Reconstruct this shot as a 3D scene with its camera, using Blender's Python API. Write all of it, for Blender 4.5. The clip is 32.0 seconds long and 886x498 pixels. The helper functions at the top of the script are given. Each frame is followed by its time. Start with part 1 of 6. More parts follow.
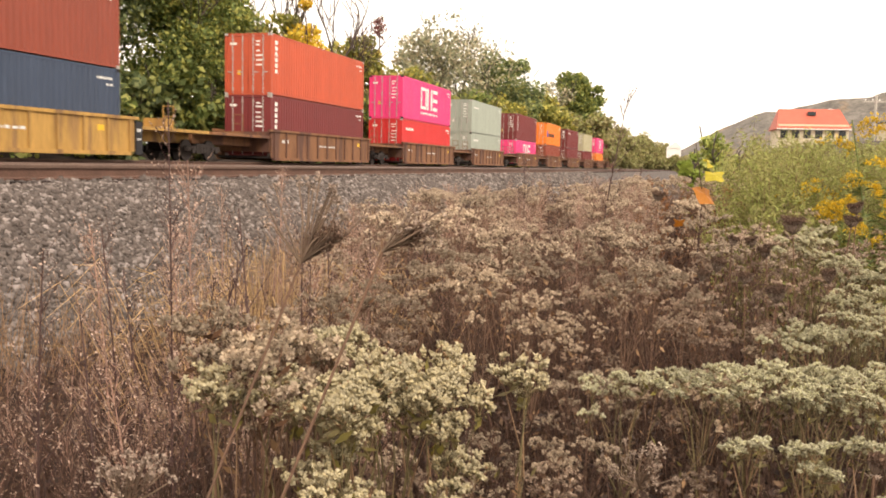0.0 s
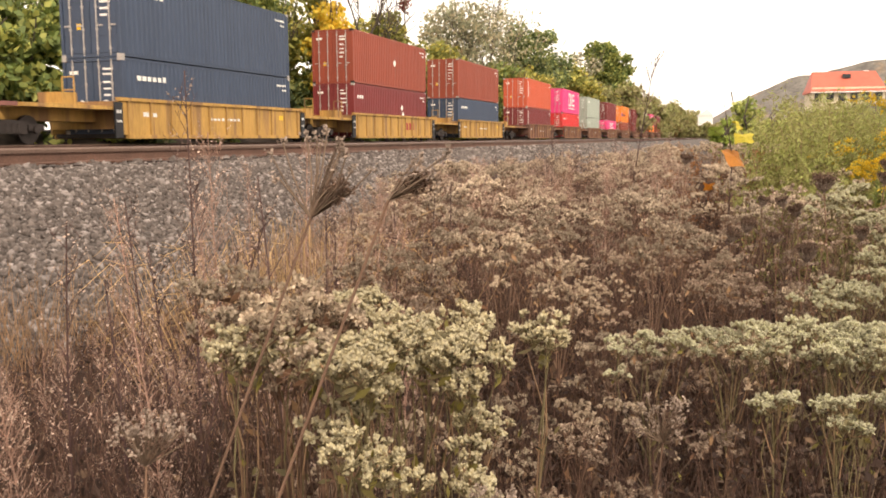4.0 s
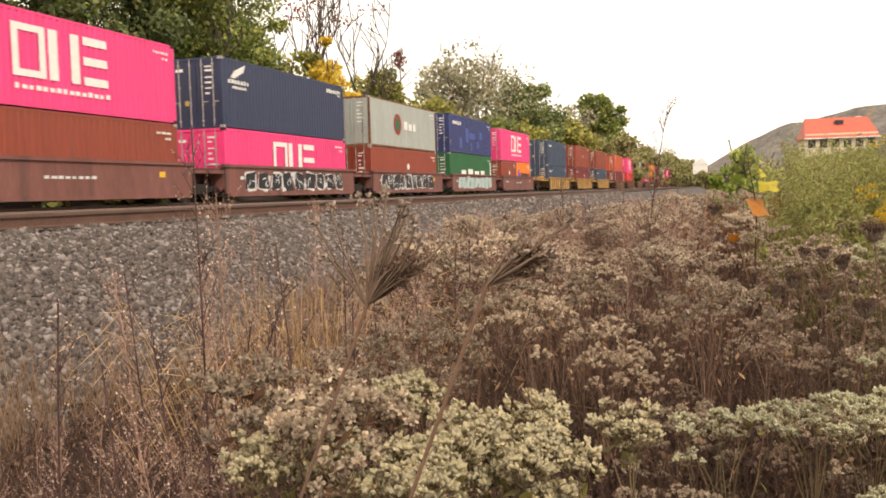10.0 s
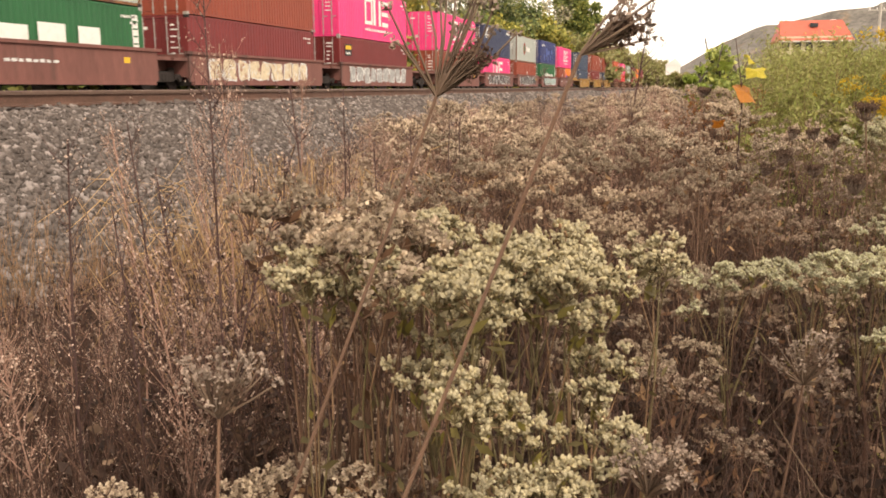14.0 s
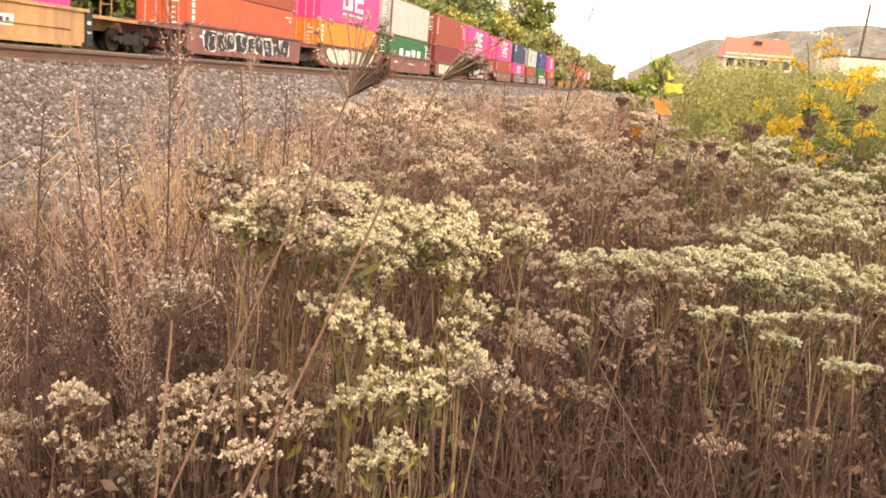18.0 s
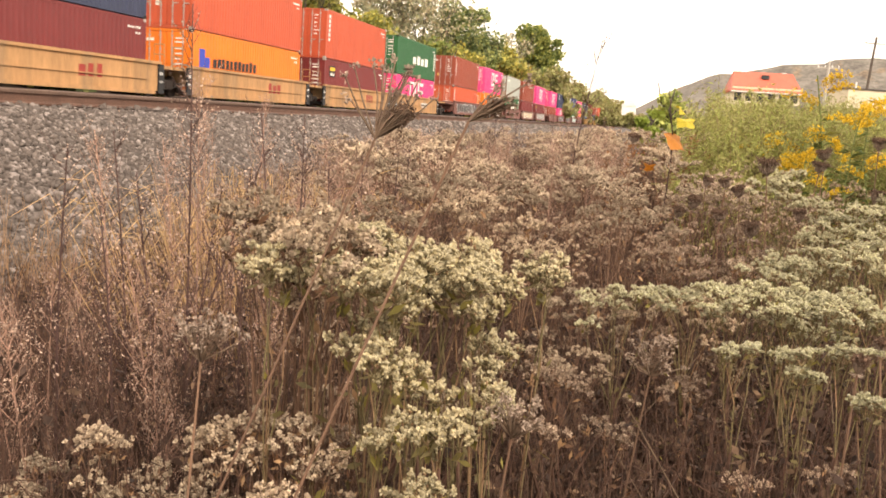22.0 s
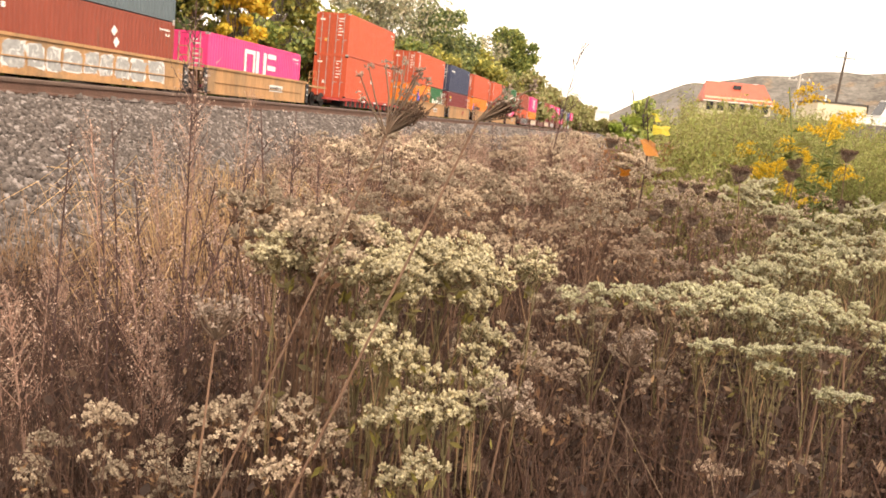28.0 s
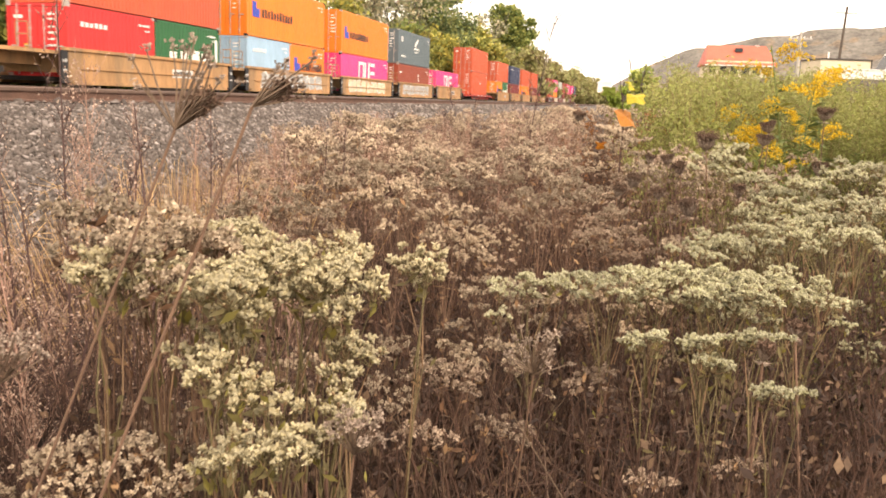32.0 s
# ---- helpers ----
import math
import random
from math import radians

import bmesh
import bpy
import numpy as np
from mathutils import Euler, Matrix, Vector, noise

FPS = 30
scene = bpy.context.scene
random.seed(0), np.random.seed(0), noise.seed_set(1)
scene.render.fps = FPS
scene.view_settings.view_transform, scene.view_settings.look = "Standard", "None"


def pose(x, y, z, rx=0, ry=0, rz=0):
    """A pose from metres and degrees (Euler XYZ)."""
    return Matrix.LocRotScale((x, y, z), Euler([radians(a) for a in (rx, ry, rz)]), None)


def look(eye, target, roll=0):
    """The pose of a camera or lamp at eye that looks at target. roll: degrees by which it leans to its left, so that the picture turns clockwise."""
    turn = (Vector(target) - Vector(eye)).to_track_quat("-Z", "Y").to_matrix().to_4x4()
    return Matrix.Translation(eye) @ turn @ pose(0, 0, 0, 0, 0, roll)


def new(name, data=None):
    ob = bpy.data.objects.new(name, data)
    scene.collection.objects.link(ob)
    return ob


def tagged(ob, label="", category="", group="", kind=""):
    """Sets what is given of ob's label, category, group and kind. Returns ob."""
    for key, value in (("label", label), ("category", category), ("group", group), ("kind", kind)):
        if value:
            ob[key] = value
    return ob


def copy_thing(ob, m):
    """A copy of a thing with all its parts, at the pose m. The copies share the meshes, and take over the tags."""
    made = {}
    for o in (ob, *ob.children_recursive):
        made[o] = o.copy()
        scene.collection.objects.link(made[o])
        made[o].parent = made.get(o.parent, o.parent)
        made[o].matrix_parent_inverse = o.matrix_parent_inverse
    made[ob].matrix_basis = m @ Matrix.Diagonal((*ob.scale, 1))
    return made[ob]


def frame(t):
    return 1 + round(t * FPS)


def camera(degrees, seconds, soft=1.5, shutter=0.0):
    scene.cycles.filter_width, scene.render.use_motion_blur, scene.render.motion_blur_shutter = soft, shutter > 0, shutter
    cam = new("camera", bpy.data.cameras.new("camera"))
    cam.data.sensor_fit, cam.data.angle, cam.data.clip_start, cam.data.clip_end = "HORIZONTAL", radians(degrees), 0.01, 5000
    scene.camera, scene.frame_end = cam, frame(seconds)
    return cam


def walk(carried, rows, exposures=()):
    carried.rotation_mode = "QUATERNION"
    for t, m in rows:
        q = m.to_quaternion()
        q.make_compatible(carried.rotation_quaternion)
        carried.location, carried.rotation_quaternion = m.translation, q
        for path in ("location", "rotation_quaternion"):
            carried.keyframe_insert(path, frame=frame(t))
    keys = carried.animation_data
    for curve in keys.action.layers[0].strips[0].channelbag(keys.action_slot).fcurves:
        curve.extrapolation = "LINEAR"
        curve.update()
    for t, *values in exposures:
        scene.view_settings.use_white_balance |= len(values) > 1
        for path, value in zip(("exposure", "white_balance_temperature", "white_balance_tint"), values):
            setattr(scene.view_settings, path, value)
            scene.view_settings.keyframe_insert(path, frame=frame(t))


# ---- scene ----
cam = camera(52.37, 32.0, soft=1.75, shutter=0.22)
PATH = [
    (0, (0.003, 0.0, 1.504), (-0.5415, 1.9156, 1.317), 1.29),
    (0.5, (0.017, -0.009, 1.489), (-0.5691, 1.8981, 1.3525), -0.23),
    (1, (0.075, -0.026, 1.486), (-0.3314, 1.9234, 1.3026), -0.15),
    (1.5, (0.035, -0.068, 1.484), (-0.6187, 1.8084, 1.2598), -1.57),
    (2, (0.042, -0.069, 1.469), (-0.6685, 1.78, 1.1953), -0.89),
    (2.5, (0.055, -0.056, 1.463), (-0.6745, 1.7792, 1.1503), -0.74),
    (3, (0.096, -0.058, 1.458), (-0.6153, 1.7836, 1.1392), -0.31),
    (3.5, (0.054, -0.022, 1.466), (-0.6114, 1.8401, 1.1651), 0.06),
    (5.5, (-0.033, 0.205, 1.478), (-0.5186, 2.1449, 1.4303), -2.63),
    (6, (-0.154, 0.297, 1.465), (-0.6623, 2.2307, 1.4284), -3.18),
    (6.5, (-0.166, 0.282, 1.47), (-0.752, 2.1933, 1.399), -4.50),
    (7, (-0.133, 0.235, 1.478), (-0.6859, 2.1543, 1.3679), -5.08),
    (7.5, (-0.134, 0.197, 1.488), (-0.6533, 2.1249, 1.3801), -4.25),
    (8, (-0.136, 0.194, 1.483), (-0.7121, 2.1072, 1.3903), -3.06),
    (8.5, (-0.15, 0.231, 1.472), (-0.7687, 2.1305, 1.3731), -1.57),
    (9, (-0.135, 0.205, 1.477), (-0.7569, 2.1031, 1.3719), -0.24),
    (9.5, (-0.138, 0.23, 1.472), (-0.7535, 2.1297, 1.3625), -0.75),
    (10, (-0.141, 0.232, 1.482), (-0.7486, 2.134, 1.3585), -1.68),
    (10.5, (-0.132, 0.202, 1.479), (-0.909, 2.042, 1.383), -3.62),
    (11, (-0.131, 0.226, 1.472), (-0.8053, 2.1044, 1.341), -2.97),
    (11.5, (-0.136, 0.296, 1.479), (-0.6654, 2.2186, 1.3331), -1.20),
    (12, (-0.1, 0.353, 1.469), (-0.5574, 2.296, 1.3469), 0.02),
    (12.5, (-0.135, 0.377, 1.45), (-0.6614, 2.3019, 1.3211), -0.34),
    (13, (-0.185, 0.31, 1.51), (-0.8108, 2.2031, 1.35), -0.99),
    (13.5, (-0.261, 0.227, 1.379), (-0.7942, 2.1259, 1.0465), -1.05),
    (15.5, (0.049, 0.125, 1.418), (-0.5513, 1.9966, 1.0454), 1.97),
    (16, (0.106, -0.007, 1.412), (-0.4822, 1.8767, 1.0866), 2.05),
    (16.5, (-0.072, -0.053, 1.406), (-0.4452, 1.8875, 1.0959), 4.21),
    (17, (-0.111, -0.134, 1.378), (-0.3932, 1.8121, 1.0124), 4.88),
    (17.5, (-0.12, -0.147, 1.399), (-0.4307, 1.7817, 0.9702), 5.47),
    (18, (-0.086, -0.132, 1.413), (-0.4865, 1.7914, 1.041), 4.60),
    (18.5, (-0.083, -0.096, 1.416), (-0.4744, 1.8358, 1.0755), 4.66),
    (19, (-0.113, -0.134, 1.421), (-0.5006, 1.7986, 1.0808), 4.67),
    (19.5, (-0.113, -0.178, 1.421), (-0.4615, 1.7659, 1.1079), 5.48),
    (20, (-0.14, -0.183, 1.417), (-0.4546, 1.7704, 1.1236), 6.94),
    (20.5, (-0.142, -0.177, 1.423), (-0.4634, 1.774, 1.1258), 6.66),
    (21, (-0.112, -0.185, 1.422), (-0.44, 1.7663, 1.1287), 5.38),
    (21.5, (-0.107, -0.172, 1.427), (-0.4747, 1.7719, 1.1306), 4.66),
    (22, (-0.108, -0.139, 1.415), (-0.5402, 1.7919, 1.1218), 3.79),
    (22.5, (-0.108, -0.147, 1.419), (-0.5494, 1.7773, 1.1001), 4.84),
    (23, (-0.1, -0.151, 1.415), (-0.5572, 1.7691, 1.0927), 4.48),
    (23.5, (-0.086, -0.145, 1.421), (-0.5481, 1.7716, 1.0841), 3.22),
    (24, (-0.104, -0.138, 1.418), (-0.5842, 1.7726, 1.0734), 3.64),
    (24.5, (-0.115, -0.14, 1.423), (-0.6008, 1.7667, 1.0655), 3.77),
    (25, (-0.114, -0.161, 1.419), (-0.62, 1.7419, 1.0691), 1.63),
    (25.5, (-0.131, -0.196, 1.418), (-0.5089, 1.7308, 1.0386), 3.22),
    (26, (-0.139, -0.214, 1.425), (-0.4403, 1.7324, 1.0794), 4.68),
    (26.5, (-0.157, -0.213, 1.432), (-0.534, 1.7288, 1.1355), 6.61),
    (28.5, (-0.123, -0.241, 1.406), (-0.4736, 1.7075, 1.122), 4.86),
    (29, (-0.115, -0.234, 1.409), (-0.4277, 1.72, 1.1196), 4.40),
    (29.5, (-0.103, -0.221, 1.405), (-0.3767, 1.7366, 1.1032), 4.33),
    (30, (-0.102, -0.207, 1.403), (-0.3564, 1.751, 1.0862), 4.55),
    (30.5, (-0.093, -0.207, 1.409), (-0.3539, 1.7493, 1.0841), 4.71),
    (31, (-0.075, -0.176, 1.412), (-0.3432, 1.779, 1.0858), 4.70),
    (31.5, (-0.02, -0.106, 1.395), (-0.3286, 1.8427, 1.0655), 2.91),
    (32, (0.059, 0.029, 1.424), (-0.331, 1.9633, 1.0961), 1.96),
]
EXPOSURES = [(0, 0.56, 7350, 17), (1, 0.46, 7350, 17), (2, 0.56, 7400, 17), (3.5, 0.66, 7400, 17), (6, 0.00, 7150, 14), (9, 0.26, 7250, 15), (12.5, 0.24, 7300, 16), (13.5, 0.34, 7400, 16), (16, 1.00, 7600, 17), (18, 1.11, 7600, 17), (20, 0.95, 7600, 17), (22, 0.80, 7600, 17), (24, 0.90, 7600, 17), (26, 0.98, 7600, 17), (29, 0.82, 7550, 17), (32, 0.92, 7550, 17)]
walk(cam, [(t, look(eye, target, roll)) for t, eye, target, roll in PATH], EXPOSURES)

# ---- sky and light: a bright overcast afternoon ----
world = bpy.data.worlds.new("overcast_sky")
scene.world = world
world.use_nodes = True
wn, wl = world.node_tree.nodes, world.node_tree.links
wn.clear()
w_out = wn.new("ShaderNodeOutputWorld")
w_bg = wn.new("ShaderNodeBackground")
w_sky = wn.new("ShaderNodeTexSky")
w_sky.sky_type = "NISHITA"
w_sky.sun_disc = False
w_sky.sun_elevation = radians(38)
w_sky.sun_rotation = radians(200)
w_sky.dust_density = 4.0
w_mix = wn.new("ShaderNodeMix")
w_mix.data_type = "RGBA"
w_mix.inputs[0].default_value = 0.86
w_mix.inputs[7].default_value = (10.6, 10.2, 9.5, 1)
w_noise = wn.new("ShaderNodeTexNoise")
w_noise.inputs["Scale"].default_value = 1.6
w_noise.inputs["Detail"].default_value = 4
w_ramp = wn.new("ShaderNodeMapRange")
w_ramp.inputs[3].default_value = 0.80
w_ramp.inputs[4].default_value = 0.95
wl.new(w_noise.outputs[0], w_ramp.inputs[0])
wl.new(w_ramp.outputs[0], w_mix.inputs[0])
wl.new(w_sky.outputs[0], w_mix.inputs[6])
wl.new(w_mix.outputs[2], w_bg.inputs[0])
w_bg.inputs[1].default_value = 0.13
wl.new(w_bg.outputs[0], w_out.inputs[0])

sun = new("sun", bpy.data.lights.new("sun", "SUN"))
sun.data.energy = 1.9
sun.data.angle = radians(8)
sun.data.color = (1.0, 0.95, 0.86)
# the veiled sun stands behind the camera's right shoulder
sun.matrix_world = look((36, -30, 40), (0, 0, 0))

# ---- materials ----
def material(name, base, rough=0.8, metal=0.0, vary=0.25, scale=6.0, fine=60.0, bump=0.0, other=None,
             patch=0.0, pscale=1.5, spread=0.0, island=0.0, hue=0.0, spec=0.5, through_light=0.0, streak=False):
    """Base colour broken up by two noises; other: a second colour in patches; spread, island: differences from object to object, piece to piece."""
    m = bpy.data.materials.new(name)
    m.use_nodes = True
    nt = m.node_tree
    n, l = nt.nodes, nt.links
    bsdf = n["Principled BSDF"]
    bsdf.inputs["Roughness"].default_value = rough
    bsdf.inputs["Metallic"].default_value = metal
    bsdf.inputs["Specular IOR Level"].default_value = spec
    co = n.new("ShaderNodeTexCoord")
    src = co.outputs["Object"]
    if streak:
        mp = n.new("ShaderNodeMapping")
        mp.inputs["Scale"].default_value = (1.0, 1.0, 0.12)
        l.new(src, mp.inputs[0])
        src = mp.outputs[0]

    def noise_at(s, detail):
        t = n.new("ShaderNodeTexNoise")
        t.inputs["Scale"].default_value = s
        t.inputs["Detail"].default_value = detail
        l.new(src, t.inputs["Vector"])
        return t.outputs[0]

    a, b = noise_at(scale, 4), noise_at(fine, 3)
    add = n.new("ShaderNodeMath")
    add.operation = "ADD"
    l.new(a, add.inputs[0])
    l.new(b, add.inputs[1])
    total = add.outputs[0]
    rng = n.new("ShaderNodeMapRange")
    rng.inputs[1].default_value, rng.inputs[2].default_value = 0.7, 1.3
    rng.inputs[3].default_value, rng.inputs[4].default_value = 1 - vary, 1 + vary
    l.new(total, rng.inputs[0])
    val = rng.outputs[0]
    for amount, node, socket in ((spread, "ShaderNodeObjectInfo", "Random"), (island, "ShaderNodeNewGeometry", "Random Per Island")):
        if amount:
            o = n.new(node)
            r = n.new("ShaderNodeMapRange")
            r.inputs[3].default_value, r.inputs[4].default_value = 1 - amount, 1 + amount
            l.new(o.outputs[socket], r.inputs[0])
            mu = n.new("ShaderNodeMath")
            mu.operation = "MULTIPLY"
            l.new(val, mu.inputs[0])
            l.new(r.outputs[0], mu.inputs[1])
            val = mu.outputs[0]
    hsv = n.new("ShaderNodeHueSaturation")
    hsv.inputs["Color"].default_value = (*base, 1)
    l.new(val, hsv.inputs["Value"])
    if other:
        mix = n.new("ShaderNodeMix")
        mix.data_type = "RGBA"
        mix.inputs[6].default_value = (*base, 1)
        mix.inputs[7].default_value = (*other, 1)
        pr = n.new("ShaderNodeMapRange")
        pr.inputs[1].default_value, pr.inputs[2].default_value = 0.62 - patch * 0.3, 0.72 - patch * 0.3
        if island and patch < 0:
            o = n.new("ShaderNodeNewGeometry")
            pr.inputs[1].default_value, pr.inputs[2].default_value = 1 + patch - 0.15, 1 + patch + 0.15
            l.new(o.outputs["Random Per Island"], pr.inputs[0])
        else:
            l.new(noise_at(pscale, 6), pr.inputs[0])
        l.new(pr.outputs[0], mix.inputs[0])
        l.new(mix.outputs[2], hsv.inputs["Color"])
    if hue:
        o = n.new("ShaderNodeObjectInfo")
        r = n.new("ShaderNodeMapRange")
        r.inputs[3].default_value, r.inputs[4].default_value = 0.5 - hue, 0.5 + hue
        l.new(o.outputs["Random"], r.inputs[0])
        l.new(r.outputs[0], hsv.inputs["Hue"])
    l.new(hsv.outputs[0], bsdf.inputs["Base Color"])
    if bump:
        bp = n.new("ShaderNodeBump")
        bp.inputs["Strength"].default_value = bump
        bp.inputs["Distance"].default_value = 0.02
        l.new(b, bp.inputs["Height"])
        l.new(bp.outputs[0], bsdf.inputs["Normal"])
    if through_light:
        tr = n.new("ShaderNodeBsdfTranslucent")
        l.new(hsv.outputs[0], tr.inputs[0])
        ms = n.new("ShaderNodeMixShader")
        ms.inputs[0].default_value = through_light
        l.new(bsdf.outputs[0], ms.inputs[1])
        l.new(tr.outputs[0], ms.inputs[2])
        l.new(ms.outputs[0], n["Material Output"].inputs[0])
    return m


def paint(name, base, rust=0.0, rough=0.55):
    return material(name, base, rough=rough, vary=0.14, scale=0.9, fine=14, other=(0.13, 0.06, 0.035), patch=rust, pscale=2.2, bump=0.08, spread=0.07, streak=True)


M = {}
# containers
M["magenta"] = paint("magenta_container_paint", (0.82, 0.052, 0.21), -0.5)
M["maroon"] = paint("maroon_container_paint", (0.17, 0.022, 0.022), -0.35)
M["rust"] = paint("rust_red_container_paint", (0.26, 0.05, 0.025), -0.1)
M["redorange"] = paint("red_orange_container_paint", (0.50, 0.085, 0.035), -0.3)
M["red"] = paint("red_container_paint", (0.58, 0.03, 0.03), -0.4)
M["orange"] = paint("orange_container_paint", (0.80, 0.20, 0.02), -0.35)
M["navy"] = paint("navy_container_paint", (0.027, 0.037, 0.081), -0.35)
M["blue"] = paint("blue_container_paint", (0.025, 0.037, 0.138), -0.3)
M["slate"] = paint("slate_blue_container_paint", (0.035, 0.055, 0.095), -0.3)
M["patchblue"] = paint("slate_blue_container_paint", (0.035, 0.075, 0.30), -0.3)
M["steelblue"] = paint("grey_blue_container_paint", (0.10, 0.135, 0.15), -0.3)
M["lightblue"] = paint("light_blue_container_paint", (0.30, 0.45, 0.58), -0.3)
M["green"] = paint("green_container_paint", (0.012, 0.11, 0.035), -0.4)
M["grey"] = paint("grey_container_paint", (0.378, 0.406, 0.371), -0.15)
M["paleg"] = paint("pale_grey_green_container_paint", (0.33, 0.37, 0.31), -0.2)
M["tanbox"] = paint("tan_container_paint", (0.42, 0.38, 0.24), -0.2)
M["white"] = material("white_marking_paint", (0.78, 0.77, 0.72), 0.6, vary=0.1, scale=5)
M["ymark"] = material("yellow_marking_paint", (0.75, 0.45, 0.03), 0.6, vary=0.1)
M["blackm"] = material("black_paint", (0.012, 0.012, 0.014), 0.6, vary=0.3)
M["bluem"] = material("blue_marking_paint", (0.03, 0.06, 0.42), 0.6, vary=0.1)
M["redm"] = material("faded_red_marking_paint", (0.30, 0.035, 0.025), 0.7, vary=0.3)
M["cyanm"] = material("pale_turquoise_spray_paint", (0.34, 0.50, 0.48), 0.7, vary=0.2)
M["creamm"] = material("cream_spray_paint", (0.62, 0.52, 0.36), 0.7, vary=0.3, other=(0.30, 0.15, 0.10), patch=0.1, pscale=3)
M["greys"] = material("grey_spray_paint", (0.33, 0.33, 0.32), 0.7, vary=0.25, other=(0.45, 0.44, 0.42), patch=0.2, pscale=3)
M["whites"] = material("white_spray_paint", (0.62, 0.62, 0.60), 0.7, vary=0.2)
M["gasket"] = material("dark_seam", (0.02, 0.016, 0.014), 0.9, vary=0.3)
M["galv"] = material("worn_galvanised_bar", (0.40, 0.37, 0.34), 0.5, 0.4, vary=0.3, scale=12)
# rail cars
M["carbrown"] = material("faded_red_brown_car_paint", (0.19, 0.075, 0.06), 0.75, vary=0.25, scale=1.2, fine=22, other=(0.10, 0.05, 0.04), patch=0.2, pscale=0.8, bump=0.1, streak=True)
M["carrust"] = material("rusty_brown_car_paint", (0.22, 0.10, 0.045), 0.8, vary=0.3, scale=1.2, fine=22, other=(0.10, 0.045, 0.03), patch=0.35, pscale=1.1, bump=0.1, streak=True)
M["caryellow"] = material("weathered_yellow_car_paint", (0.41, 0.235, 0.062), 0.75, vary=0.28, scale=1.5, fine=20, other=(0.22, 0.12, 0.05), patch=0.38, pscale=1.3, bump=0.1, streak=True)
M["cartan"] = material("dusty_tan_car_paint", (0.41, 0.225, 0.10), 0.8, vary=0.28, scale=1.5, fine=20, other=(0.30, 0.18, 0.09), patch=0.4, pscale=1.1, bump=0.1, streak=True)
M["carred"] = material("dull_red_car_paint", (0.42, 0.05, 0.04), 0.75, vary=0.25, scale=1.5, fine=20, other=(0.10, 0.03, 0.03), patch=0.2, bump=0.1, streak=True)
M["truckm"] = material("grimy_dark_steel", (0.028, 0.02, 0.017), 0.75, 0.2, vary=0.4, scale=5)
M["wheelm"] = material("dark_wheel_steel", (0.04, 0.03, 0.026), 0.55, 0.5, vary=0.4, scale=8)
# track
M["railm"] = material("rusty_rail_steel", (0.12, 0.062, 0.043), 0.75, 0.15, vary=0.3, scale=3, fine=40, bump=0.15)
M["headm"] = material("worn_rail_head", (0.145, 0.09, 0.068), 0.55, 0.4, vary=0.25, scale=2, fine=30)
M["tiem"] = material("creosoted_timber", (0.04, 0.025, 0.02), 0.9, vary=0.4, scale=4, fine=50, bump=0.4, spread=0.3)
M["stone"] = material("grey_crushed_stone", (0.112, 0.09, 0.078), 0.9, vary=0.25, scale=9, fine=90, bump=0.3, island=0.4, other=(0.22, 0.19, 0.175), patch=-0.13)
M["bed"] = material("dusty_ballast_bed", (0.075, 0.06, 0.052), 0.95, vary=0.5, scale=5, fine=26, bump=0.6)
M["soil"] = material("leaf_litter_soil", (0.04, 0.026, 0.019), 0.95, vary=0.5, scale=3, fine=40, bump=0.5, other=(0.07, 0.055, 0.028), patch=0.2, pscale=0.35)
# plants
M["bloom"] = material("cream_white_bloom", (0.45, 0.395, 0.255), 0.8, vary=0.15, spread=0.12, island=0.25, other=(0.40, 0.34, 0.20), patch=-0.35, through_light=0.16)
M["bloomsage"] = material("sage_white_bloom", (0.47, 0.445, 0.305), 0.8, vary=0.15, spread=0.15, island=0.25, other=(0.36, 0.345, 0.20), patch=-0.35, through_light=0.16)
# dark red-brown of dry stems, deepened further by the thicket's shade painted in
M["stalk"] = material("dark_shaded_dry_stalk", (0.085, 0.042, 0.027), 0.9, vary=0.3, spread=0.25, island=0.4)
# dry leaf colour darkened to hold the shade low in the thicket
M["litter"] = material("shaded_curled_leaf", (0.06, 0.034, 0.024), 0.9, vary=0.3, island=0.6, other=(0.12, 0.075, 0.045), patch=-0.25, through_light=0.1)
M["rust_fluff"] = material("rust_orange_dry_leaf", (0.38, 0.16, 0.055), 0.9, vary=0.25, island=0.5, other=(0.28, 0.14, 0.07), patch=-0.2, through_light=0.25)
M["bloomdry"] = material("fading_tan_bloom", (0.40, 0.31, 0.225), 0.85, vary=0.2, spread=0.35, island=0.3, other=(0.44, 0.36, 0.26), patch=-0.3, through_light=0.16)
M["bloombrown"] = material("withered_brown_bloom", (0.32, 0.23, 0.17), 0.9, vary=0.2, spread=0.35, island=0.35, other=(0.40, 0.315, 0.235), patch=-0.25, through_light=0.15)
M["stemg"] = material("olive_stem", (0.165, 0.13, 0.058), 0.8, vary=0.25, spread=0.2, island=0.2, other=(0.22, 0.13, 0.07), patch=-0.35)
M["stemb"] = material("dry_brown_stem", (0.165, 0.095, 0.06), 0.85, vary=0.25, spread=0.25, island=0.35)
M["stemr"] = material("reddish_brown_stem", (0.32, 0.19, 0.14), 0.85, vary=0.25, spread=0.2, island=0.3)
M["stemd"] = material("dark_purple_brown_stem", (0.07, 0.035, 0.03), 0.8, vary=0.25)
M["straw"] = material("straw_yellow_grass", (0.36, 0.215, 0.115), 0.8, vary=0.2, island=0.35, through_light=0.25)
M["blond"] = material("bright_blond_grass", (0.50, 0.33, 0.16), 0.8, vary=0.2, island=0.35, through_light=0.25)
